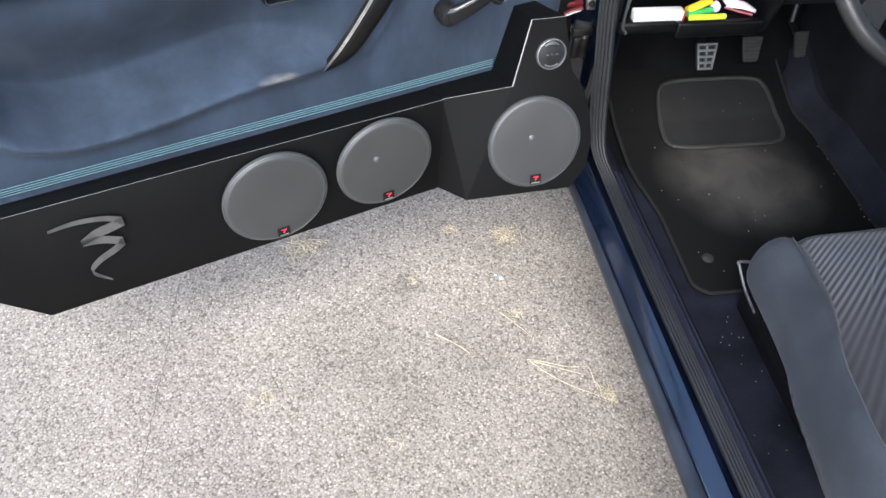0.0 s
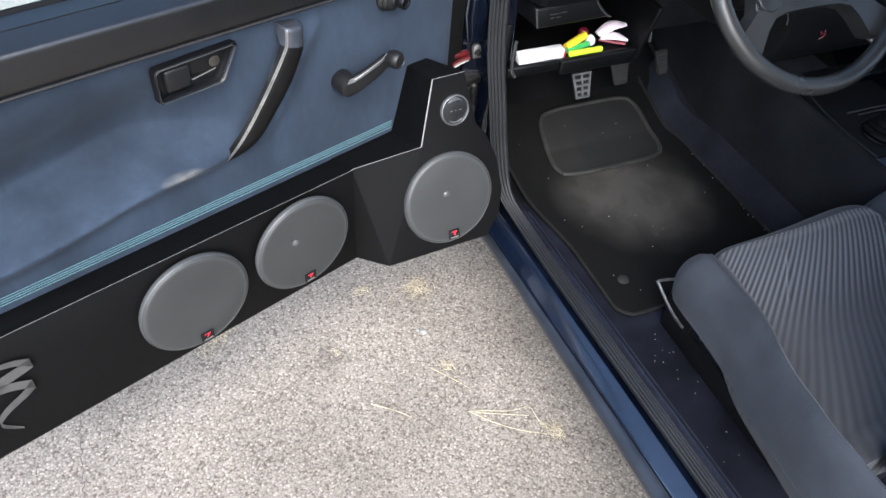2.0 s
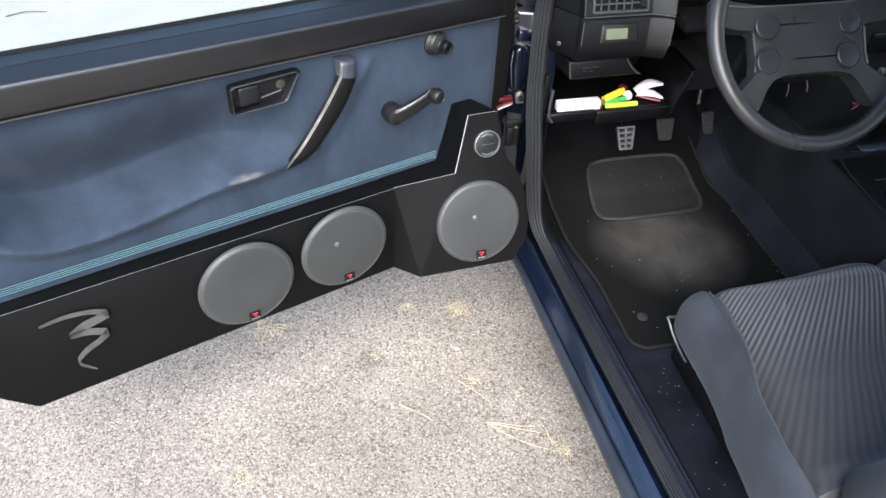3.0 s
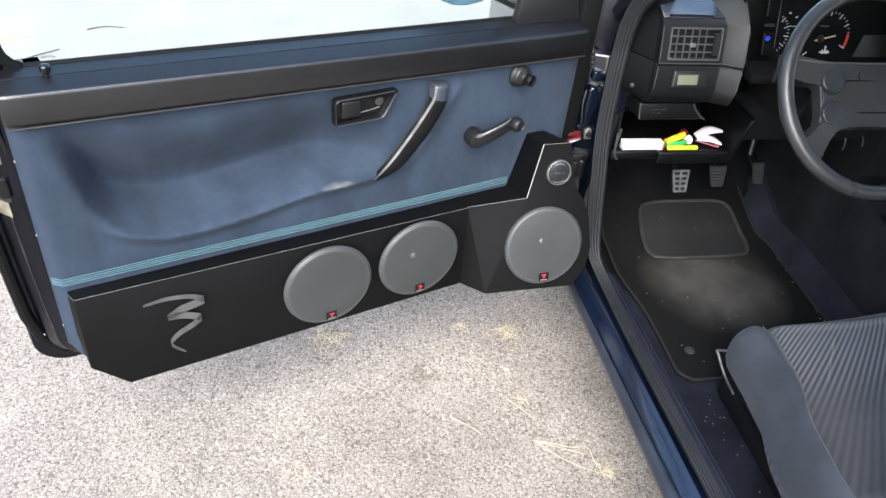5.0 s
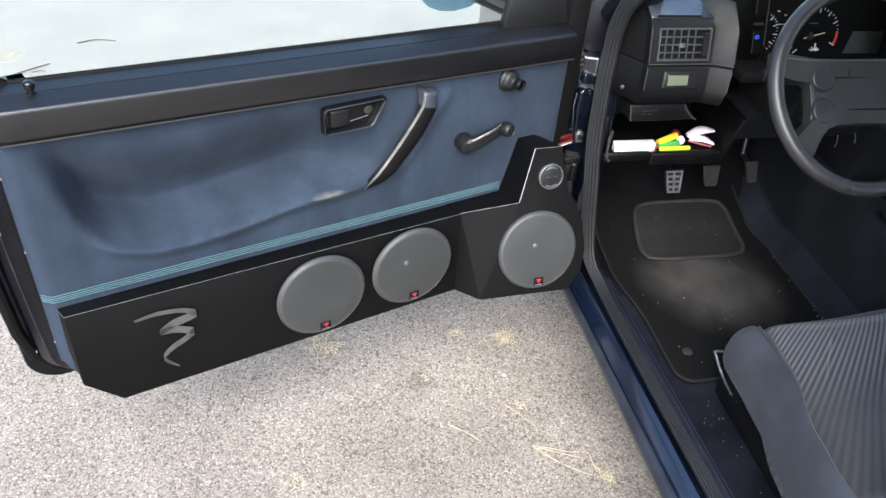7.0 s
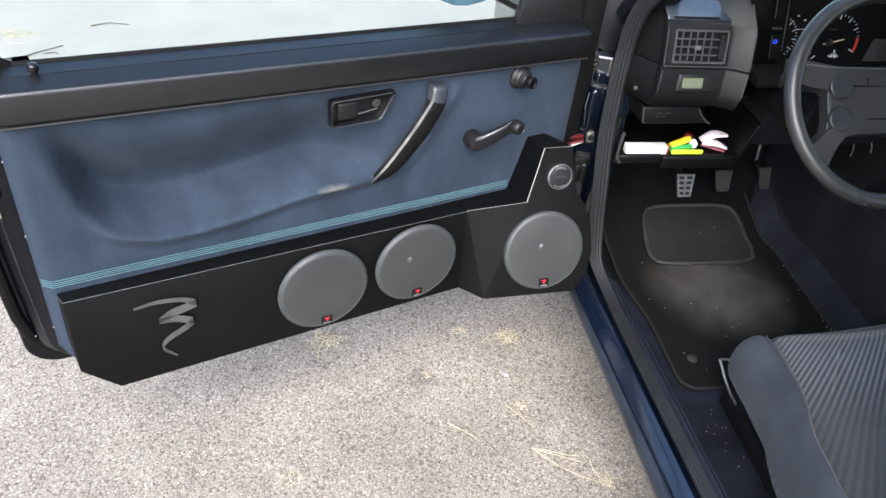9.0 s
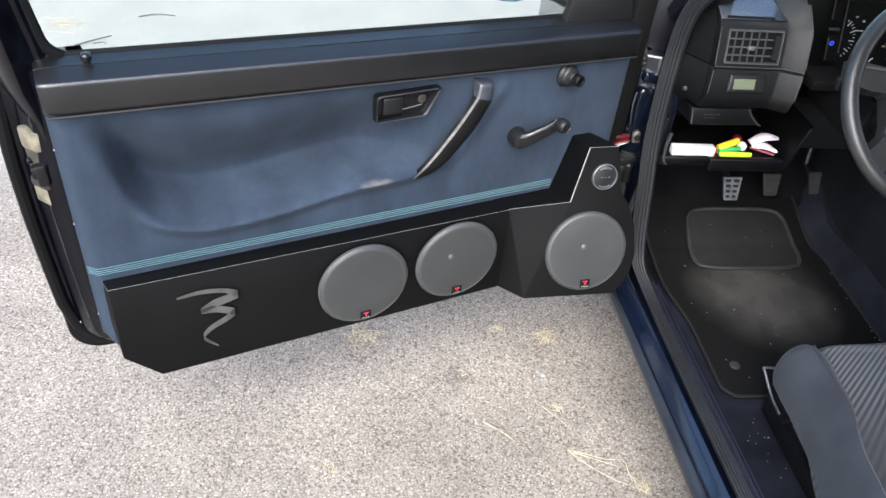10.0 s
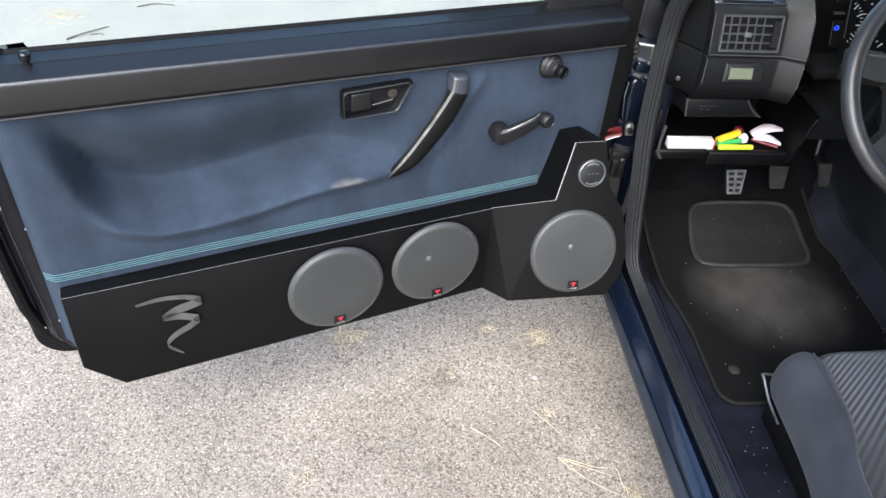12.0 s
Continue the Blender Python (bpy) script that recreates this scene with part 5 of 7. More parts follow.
# ---- dashboard ----
def build_dashboard():
    dash = thing("dashboard", (0.6, 0.3, 0.60), "black grained plastic dashboard with vent, clock and open tray", "dashboard")

    def fy(z):
        return 0.230 + 0.307 * (z - 0.905)
    # end block: section in y, z, with a slanted face
    blk = [(0.60, 1.078), (0.40, 1.074), (0.345, 1.058), (0.312, 1.040), (0.266, 0.999), (fy(0.988), 0.988), (fy(0.906), 0.906), (fy(0.902) + 0.004, 0.902), (fy(0.899), 0.898), (fy(0.845), 0.845), (0.2135, 0.822), (0.219, 0.812), (0.252, 0.802), (0.34, 0.800), (0.60, 0.800)]

    def at(z_y, k):
        y, z = z_y
        return (k, y, z)
    xs = [(0.1045, 0.120), (0.1075, 0.008), (0.1115, 0.0), (0.264, 0.0), (0.270, -0.001), (0.309, -0.018), (0.314, -0.021), (0.318, -0.014), (0.322, 0.070)]
    rows = [[(x - 0.16 * max(0.0, 0.905 - z) * smooth(0.25, 0.28, x) - 0.10 * max(0.0, 0.905 - z) * (1 - smooth(0.11, 0.13, x)) - (0.055 * smooth(0.99, 1.04, z) if 0.2 < x < 0.272 else 0.0), y + dy * (1 if y < 0.4 else 0), z) for y, z in blk] for x, dy in xs]
    part("end_block", rounded(loft(rows), 0.0025, 2, 18), DASH_PLASTIC, dash, "black moulded end of the dashboard", 28)
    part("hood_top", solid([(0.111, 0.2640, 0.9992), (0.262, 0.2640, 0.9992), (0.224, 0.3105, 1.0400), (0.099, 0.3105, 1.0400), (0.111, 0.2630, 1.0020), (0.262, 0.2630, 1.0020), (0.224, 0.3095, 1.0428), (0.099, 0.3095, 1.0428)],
                           [(3, 2, 1, 0), (4, 5, 6, 7), (0, 1, 5, 4), (1, 2, 6, 5), (2, 3, 7, 6), (3, 0, 4, 7)], 0.0012), SHINY_SKY_TOP, dash, "shiny sloping hood over the vent, sky tint in its colour")
    part("hood_slot", sweep([(0.124, 0.2655, 1.0048), (0.232, 0.2655, 1.0048)], [(-0.0028, -0.0012), (0.0028, -0.0012), (0.0028, 0.0012), (-0.0028, 0.0012)], (0, -0.66, 0.75)), VOID, dash, "narrow dark slot in the hood")
    flank = [[(x - 0.10 * max(0.0, 0.905 - z), (y + dy) if y < 0.4 else y, z) for y, z in blk] for x, dy in ((0.064, 0.072), (0.1065, 0.014))]
    part("side_panel", loft(flank), SIDE_PLASTIC, dash, "matt black side of the dashboard", 28)
    # Paler tubes draw the bright highlights along the block's edges.
    edge = [(0.108, fy(0.902) + 0.012, 0.902), (0.114, fy(0.902), 0.902), (0.264, fy(0.902), 0.902), (0.270, fy(0.902) - 0.001, 0.902), (0.309, fy(0.902) - 0.018, 0.902), (0.314, fy(0.902) - 0.021, 0.902)]
    part("moulding_highlight", tube([(x, y - 0.0005, z + 0.004) for x, y, z in edge], 0.0013, 6), GRILLE, dash, "pale line drawn as a highlight on the moulding")
    part("moulding_highlight", tube([(0.113, fy(z) - 0.0002, z) for z in (0.985, 0.95, 0.91)], 0.0014, 6), GRILLE, dash, "pale line drawn as a highlight on the moulding")
    part("moulding_highlight", tube([(0.113 - 0.10 * (0.905 - z), fy(z) - 0.0002, z) for z in (0.897, 0.87, 0.85)], 0.0009, 6), GRILLE, dash, "pale line drawn as a highlight on the moulding")
    part("moulding_highlight", tube([(0.3145, fy(z) - 0.0212, z) for z in (0.985, 0.95, 0.912)], 0.0016, 6), GRILLE, dash, "pale line drawn as a highlight on the moulding")
    part("moulding_highlight", tube([(0.3145 - 0.16 * (0.905 - z), fy(z) - 0.0212, z) for z in (0.895, 0.87, 0.848)], 0.0010, 6), GRILLE, dash, "pale line drawn as a highlight on the moulding")
    # upper pad
    pad = [(0.62, 0.99), (0.62, 1.075), (0.36, 1.07), (0.345, 1.06), (0.35, 1.0)]
    part("dash_top", prism(pad, "x", 0.312, 1.42, 0.006), DASH_PLASTIC, dash, "black dashboard top")
    side = [(0.62, 0.66), (0.62, 1.06), (0.38, 1.04), (0.345, 0.90), (0.335, 0.82), (0.335, 0.74), (0.35, 0.66)]
    part("dash_side", prism(side, "x", 0.060, 0.094, 0.004), BLACK_CARPET, dash, "black dashboard end cap")
    part("end_screw", lathe([(0.0055, 0), (0.0055, 0.002), (0.0030, 0.0035), (0.0025, 0.0015), (0.0005, 0.0015)], (0.0735, 0.2560, 0.8370), (-0.7, -1, 0.1), 14), GRILLE, dash, "small worn screw head")
    # air vent: frame, slats, thumb wheel
    zc, hz = 0.950, 0.033
    x0, x1 = 0.132, 0.252

    def f(x, z, off=0.0):
        return (x, fy(z) - off, z)

    def bar(xa, za, xb, zb, r, off, up=(0, 1, 0)):
        return sweep([f(xa, za, off), f(xb, zb, off)], [(-r, -0.003), (r, -0.003), (r, 0.003), (-r, 0.003)], up)
    vent = part("air_vent", join(bar(x0 - 0.003, zc + hz, x1 + 0.003, zc + hz, 0.0016, 0.006), bar(x0 - 0.003, zc - hz, x1 + 0.003, zc - hz, 0.0016, 0.006), bar(x0 - 0.002, zc - hz, x0 - 0.002, zc + hz, 0.0016, 0.006), bar(x1 + 0.002, zc - hz, x1 + 0.002, zc + hz, 0.0016, 0.006)), VENT_SLAT, dash, "grey-edged air vent frame")
    # Flat black plate stands in for the shaded depth behind the slats.
    part("vent_shade_plate", solid([f(x0, zc - hz, 0.001), f(x1, zc - hz, 0.001), f(x1, zc + hz, 0.001), f(x0, zc + hz, 0.001), f(x0, zc - hz, -0.01), f(x1, zc - hz, -0.01), f(x1, zc + hz, -0.01), f(x0, zc + hz, -0.01)],
                              [(0, 1, 2, 3), (7, 6, 5, 4), (0, 4, 5, 1), (1, 5, 6, 2), (2, 6, 7, 3), (3, 7, 4, 0)], 0), VOID, vent, "black plate drawn as the vent's dark depth")
    for i in range(5):
        x = x0 + 0.014 + i * 0.0175
        part("slat", bar(x, zc - hz + 0.003, x, zc + hz - 0.003, 0.0007, 0.006), VENT_SLAT, vent)
    for i in range(3):
        z = zc - hz + 0.0165 * (i + 1)
        part("slat", bar(x0, z, x1 - 0.018, z, 0.0008, 0.008), VENT_SLAT, vent)
    part("thumb_wheel", bar(x1 - 0.010, zc - 0.024, x1 - 0.010, zc + 0.024, 0.006, 0.008), BLACK_PLASTIC, vent, "ribbed thumb wheel")
    part("vent_knob", block(0.176, 0.190, fy(zc) - 0.016, fy(zc) - 0.008, zc - 0.004, zc + 0.004, 0.001), STEEL, vent)
    # clock
    ck = part("clock", solid([f(0.146, 0.853, 0.002), f(0.240, 0.853, 0.002), f(0.236, 0.893, 0.002), f(0.150, 0.893, 0.002), f(0.150, 0.856, 0.008), f(0.236, 0.856, 0.008), f(0.232, 0.890, 0.008), f(0.154, 0.890, 0.008)],
                             [(3, 2, 1, 0), (4, 5, 6, 7), (0, 1, 5, 4), (1, 2, 6, 5), (2, 3, 7, 6), (3, 0, 4, 7)], 0.002), BLACK_PLASTIC, dash, "small black clock housing")
    part("clock_screen", solid([f(0.160, 0.862, 0.007), f(0.212, 0.862, 0.007), f(0.212, 0.885, 0.007), f(0.160, 0.885, 0.007), f(0.162, 0.863, 0.0095), f(0.210, 0.863, 0.0095), f(0.210, 0.884, 0.0095), f(0.162, 0.884, 0.0095)],
                               [(3, 2, 1, 0), (4, 5, 6, 7), (0, 1, 5, 4), (1, 2, 6, 5), (2, 3, 7, 6), (3, 0, 4, 7)], 0), LCD, ck, "greenish grey display, blank")
    # fuse cover ledge below
    part("fuse_cover", solid([(0.103, 0.250, 0.792), (0.243, 0.250, 0.795), (0.284, 0.244, 0.750), (0.110, 0.244, 0.748), (0.085, 0.36, 0.80), (0.25, 0.36, 0.80), (0.28, 0.36, 0.755), (0.090, 0.36, 0.752)],
                             [(0, 1, 2, 3), (7, 6, 5, 4), (0, 4, 5, 1), (1, 5, 6, 2), (2, 6, 7, 3), (3, 7, 4, 0)], 0.006, 3), DASH_PLASTIC, dash, "raised black cover panel")
    # Grey tubes stand in for highlights on the cover's corners.
    part("cover_highlight", tube(spline([(0.243, 0.2485, 0.792), (0.252, 0.2465, 0.776), (0.270, 0.2445, 0.758), (0.281, 0.2440, 0.752)], 5), 0.0022, 6), GRILLE, dash, "pale line drawn as the cover's bright edge")
    part("cover_highlight", tube([(0.1045, 0.2492, 0.789), (0.1095, 0.2440, 0.752)], 0.0020, 6), GRILLE, dash, "pale line drawn as the cover's bright edge")
    for x, w_, z_ in ((0.136, 0.020, 0.775), (0.160, 0.014, 0.776), (0.138, 0.008, 0.767), (0.152, 0.010, 0.767)):
        part("print_bar", block(x, x + w_, 0.2455, 0.2472, z_, z_ + 0.0016, 0), GRILLE, dash, "small unreadable print bar")
    # open tray
    part("tray", block(0.085, 0.425, 0.305, 0.52, 0.610, 0.620, 0.003), DASH_PLASTIC, dash, "open black shelf tray")
    part("tray_lip", block(0.085, 0.215, 0.292, 0.3045, 0.604, 0.630, 0.006, 3), DASH_PLASTIC, dash)
    part("tray_lip", block(0.2155, 0.412, 0.288, 0.3045, 0.592, 0.628, 0.005, 3), DASH_PLASTIC, dash, "deeper front lip of the tray")
    part("tray_side", block(0.072, 0.0845, 0.296, 0.52, 0.610, 0.735, 0.004), DASH_PLASTIC, dash)
    part("tray_back", block(0.085, 0.43, 0.5205, 0.535, 0.610, 0.80, 0.004), FOOTWELL, dash)
    part("tray_end", solid([(0.412, 0.290, 0.594), (0.424, 0.290, 0.600), (0.466, 0.300, 0.715), (0.454, 0.300, 0.715), (0.412, 0.52, 0.594), (0.424, 0.52, 0.600), (0.466, 0.52, 0.715), (0.454, 0.52, 0.715)],
                           [(0, 1, 2, 3), (7, 6, 5, 4), (0, 4, 5, 1), (1, 5, 6, 2), (2, 6, 7, 3), (3, 7, 4, 0)], 0.003), DASH_PLASTIC, dash, "slanted end wall of the tray")
    part("tray_horn", tube(spline([(0.0925, 0.288, 0.700), (0.0885, 0.286, 0.660), (0.0900, 0.285, 0.628), (0.1000, 0.285, 0.612)], 6), 0.0035, 8), GRILLE, dash, "pale curved corner of the tray")
    part("tray_roof", block(0.09, 0.44, 0.30, 0.53, 0.785, 0.80, 0.003), DASH_PLASTIC, dash)
    # binnacle, switch strip and instruments
    part("binnacle", join(block(0.345, 0.76, 0.21, 0.60, 0.862, 0.890, 0.008), block(0.312, 0.78, 0.17, 0.60, 1.085, 1.105, 0.01), block(0.76, 0.785, 0.20, 0.60, 0.862, 1.085, 0.008)), VOID, dash, "black instrument hood")
    strip = part("switch_strip", solid([(0.318, 0.284, 0.862), (0.428, 0.284, 0.862), (0.395, 0.284, 1.084), (0.305, 0.284, 1.084), (0.318, 0.34, 0.862), (0.428, 0.34, 0.862), (0.395, 0.34, 1.084), (0.305, 0.34, 1.084)],
                                       [(0, 1, 2, 3), (7, 6, 5, 4), (0, 4, 5, 1), (1, 5, 6, 2), (2, 6, 7, 3), (3, 7, 4, 0)], 0.002), SIDE_PLASTIC, dash, "black switch strip beside the dials")

    def lean(x, z):
        return x - 0.225 * (z - 0.905)

    def plate(name, xa, xb, za, zb, ya, yb, mat, label, parent):
        pts = [(lean(xa, za), ya, za), (lean(xb, za), ya, za), (lean(xb, zb), ya, zb), (lean(xa, zb), ya, zb), (lean(xa, za), yb, za), (lean(xb, za), yb, za), (lean(xb, zb), yb, zb), (lean(xa, zb), yb, zb)]
        return part(name, solid(pts, [(0, 1, 2, 3), (7, 6, 5, 4), (0, 4, 5, 1), (1, 5, 6, 2), (2, 6, 7, 3), (3, 7, 4, 0)], 0.0018), mat, parent, label)
    for za, zb in ((0.906, 0.966), (1.002, 1.062)):
        sw_ = plate("rocker_switch", 0.394, 0.424, za, zb, 0.2765, 0.290, VOID, "black rocker switch", strip)
        part("switch_edge", tube([(lean(0.3945, za + 0.004), 0.2762, za + 0.004), (lean(0.3945, zb - 0.004), 0.2762, zb - 0.004)], 0.0010, 5, (0, 1, 0)), GRILLE_RIM, sw_, "thin pale edge")
        if za < 1.0:
            part("switch_light", tube([(0.394 + 0.0044 * math.cos(a), 0.2760, 0.950 + 0.0044 * math.sin(a)) for a in span(0, 2 * math.pi, 17)], 0.0011, 5, (0, 1, 0)), BLUE_LAMP, sw_, "small blue ring light")
    plate("switch_label", 0.395, 0.420, 0.977, 0.983, 0.2790, 0.286, GRILLE, "dim pale label strip", strip)
    part("bezel_edge", tube([(lean(0.428, z), 0.2822, z) for z in (1.070, 1.0, 0.925)], 0.0014, 5, (0, 1, 0)), GRILLE_RIM, strip, "pale edge of the instrument glass")
    inst = part("instrument_panel", solid([(0.425, 0.288, 0.890), (0.76, 0.288, 0.890), (0.76, 0.320, 1.084), (0.395, 0.320, 1.084), (0.425, 0.345, 0.890), (0.76, 0.345, 0.890), (0.76, 0.36, 1.084), (0.395, 0.36, 1.084)],
                                          [(0, 1, 2, 3), (7, 6, 5, 4), (0, 4, 5, 1), (1, 5, 6, 2), (2, 6, 7, 3), (3, 7, 4, 0)], 0.002), VOID, dash, "black instrument panel with white dials")

    def on(x, z, off=0.002):
        return Vector((x, 0.288 + (z - 0.890) * 0.165 - off, z))

    def dial(cx, cz, r, a0, a1, count, first):
        for i in range(count):
            a = a0 + (a1 - a0) * i / (count - 1)
            d = (math.cos(a), math.sin(a))
            big = i % 3 == first
            ln = 0.012 if big else 0.005
            part("tick", tube([on(cx + d[0] * r, cz + d[1] * r), on(cx + d[0] * (r - ln), cz + d[1] * (r - ln))], 0.0014 if big else 0.0009, 5, (0, 1, 0)), DIAL_WHITE, inst)
    dial(0.409, 0.951, 0.050, radians(62), radians(-50), 13, 1)
    dial(0.556, 0.944, 0.066, radians(125), radians(14), 13, 1)
    dial(0.556, 0.944, 0.060, radians(222), radians(196), 3, 0)

    def arc(cx, cz, ra, rb, a0, a1):
        return sheet(lambda u, v: on(cx + (ra + (rb - ra) * u) * math.cos(a0 + (a1 - a0) * v), cz + (ra + (rb - ra) * u) * math.sin(a0 + (a1 - a0) * v), 0.0022), [0, 1], span(0, 1, 10), (0, 0.001, 0))
    part("red_zone", arc(0.556, 0.944, 0.060, 0.0665, radians(10), radians(-19)), DIAL_RED, inst, "red arc at the end of the dial")
    part("tick", tube([on(0.618, 0.922), on(0.604, 0.929)], 0.0016, 5, (0, 1, 0)), DIAL_WHITE, inst)
    part("needle", tube([on(0.530, 0.9405, 0.006), on(0.582, 0.9535, 0.006)], 0.0016, 5, (0, 1, 0)), NEEDLE, inst, "pale yellow needle")
    part("hub_cap", lathe([(0.009, 0), (0.009, 0.006), (0.004, 0.008)], on(0.545, 0.944), (0, -1, 0.2), 16), BLACK_PLASTIC, inst)
    for i in range(5):
        a = radians(150 - 30 * i)
        part("dial_figure", tube([on(0.568 + 0.004 * math.cos(a), 0.907 + 0.004 * math.sin(a)), on(0.568 + 0.015 * math.cos(a), 0.907 + (0.019 if i == 2 else 0.011) * math.sin(a))], 0.0017, 5, (0, 1, 0)), DIAL_WHITE, inst)
    for xa, xb, z_, r_ in ((0.446, 0.451, 1.002, 0.0018), (0.466, 0.470, 0.993, 0.0022), (0.456, 0.462, 0.972, 0.0012), (0.465, 0.473, 0.972, 0.0012), (0.476, 0.482, 0.972, 0.0012), (0.484, 0.489, 0.937, 0.0010), (0.536, 0.560, 0.974, 0.0013)):
        part("dial_mark", tube([on(xa, z_), on(xb, z_)], r_, 5, (0, 1, 0)), STEEL if xa > 0.53 else DIAL_WHITE, inst)
    part("trip_window", solid([on(0.648, 0.902, 0.001), on(0.748, 0.902, 0.001), on(0.748, 0.955, 0.001), on(0.662, 0.955, 0.001), on(0.648, 0.902, 0.003), on(0.748, 0.902, 0.003), on(0.748, 0.955, 0.003), on(0.662, 0.955, 0.003)],
                              [(3, 2, 1, 0), (4, 5, 6, 7), (0, 1, 5, 4), (1, 2, 6, 5), (2, 3, 7, 6), (3, 0, 4, 7)], 0), DIM_LCD, inst, "dim blank dial field")
    # lower dash, column and centre stack
    low = [(0.60, 0.60), (0.60, 0.87), (0.275, 0.862), (0.285, 0.80), (0.33, 0.66), (0.36, 0.62)]
    part("knee_panel", prism(low, "x", 0.468, 1.42, 0.008), BLACK_CARPET, dash, "black lower dashboard")
    part("column_shroud", prism([(0.415, 0.79), (0.545, 0.79), (0.555, 0.83), (0.535, 0.895), (0.430, 0.895), (0.405, 0.83)], "y", 0.09, 0.32, 0.012, 3), VOID, dash, "black steering column shroud")
    part("stalk", join(sweep(spline([(0.45, 0.125, 0.905), (0.41, 0.122, 0.922), (0.38, 0.120, 0.930)], 5), ring_section(0.008, 0.006, 10)), block(0.332, 0.392, 0.112, 0.130, 0.915, 0.945, 0.006, 3)), BLACK_PLASTIC, dash, "black column stalk")
    stack = part("centre_console", prism([(0.60, 0.45), (0.60, 0.98), (0.30, 0.98), (0.27, 0.86), (0.27, 0.56), (0.30, 0.50)], "x", 0.84, 1.24, 0.01), BLACK_PLASTIC, dash, "black centre console stack")
    part("radio_display", block(0.948, 0.982, 0.258, 0.2615, 0.7882, 0.7930, 0), RED_LED, stack, "small red radio display")
    part("radio_front", block(0.90, 1.08, 0.262, 0.272, 0.745, 0.80, 0.003), GLOSS_BLACK, stack, "black radio front")
    for x, z, r_ in ((0.977, 0.690, 0.007), (1.002, 0.686, 0.010), (1.012, 0.668, 0.008)):
        part("knob", lathe([(r_, 0), (r_, 0.008), (r_ * 0.75, 0.011), (r_ * 0.2, 0.011)], (x, 0.27, z), (-0.1, -1, 0.1), 16), STEEL, stack, "small bright round knob")
    part("switch_frame", tube([(0.962, 0.266, 0.672), (0.966, 0.266, 0.700), (1.020, 0.266, 0.697), (1.024, 0.266, 0.660)], 0.0018, 6, (0, 1, 0)), STEEL, stack, "thin bright frame round the switches")
    part("blue_display", block(1.088, 1.152, 0.262, 0.2695, 0.6705, 0.6765, 0), BLUE_LED, stack, "small violet display")
    way = (-0.45, -1, 0.25)
    ring = part("socket_ring", lathe([(0.028, -0.012), (0.032, 0.0), (0.032, 0.014), (0.029, 0.018), (0.024, 0.015), (0.022, 0.002)], (1.148, 0.262, 0.574), way, 28), EDGE_PALE, stack, "bright round socket ring")
    part("socket_disc", lathe([(0.024, 0.0), (0.024, 0.006), (0.018, 0.009), (0.010, 0.008), (0.001, 0.008)], (1.148, 0.262, 0.574), way, 24), GRILLE_RIM, ring, "grey inset disc")
    part("console_shelf", block(0.925, 1.060, 0.160, 0.190, 0.512, 0.522, 0.004), SHELF_SKY_BLUE, dash, "glossy shelf top coloured with the blue sky reflection")
    part("console_shelf", block(0.900, 1.200, 0.176, 0.230, 0.500, 0.511, 0.004), GLOSS_BLACK, dash, "glossy black shelf under the console")
    part("recess_edge", tube(spline([(0.856, 0.150, 0.506), (0.857, 0.150, 0.488), (0.872, 0.146, 0.472)], 5), 0.0014, 6), GRILLE, dash, "pale edge of the dark recess")
    part("recess_edge", tube([(0.985, 0.100, 0.4555), (1.030, 0.100, 0.4560), (1.062, 0.100, 0.4500)], 0.0014, 6), GRILLE, dash, "pale edge of the dark recess")
    for xa, za, xb, zb in ((0.862, 0.650, 0.872, 0.636), (0.876, 0.652, 0.874, 0.630), (0.868, 0.628, 0.884, 0.640), (0.880, 0.648, 0.866, 0.642)):
        part("red_wire", tube([(xa, 0.20, za), ((xa + xb) / 2, 0.196, (za + zb) / 2 + 0.002), (xb, 0.20, zb)], 0.0013, 5), DARK_RED, dash, "loose dark red wire end")
    for x0, z0, x1, z1 in ((0.570, 0.782, 0.575, 0.750), (0.613, 0.787, 0.624, 0.759)):
        part("loose_wire", tube(spline([(x0, 0.10, z0), ((x0 + x1) / 2 + 0.001, 0.098, (z0 + z1) / 2), (x1, 0.10, z1)], 4), 0.0016, 6), STEEL, dash, "thin pale wire under the column")
    part("loose_wire", tube([(0.60, 0.10, 0.786), (0.60, 0.13, 0.83)], 0.003, 6), VOID, dash)
    return dash


build_dashboard()


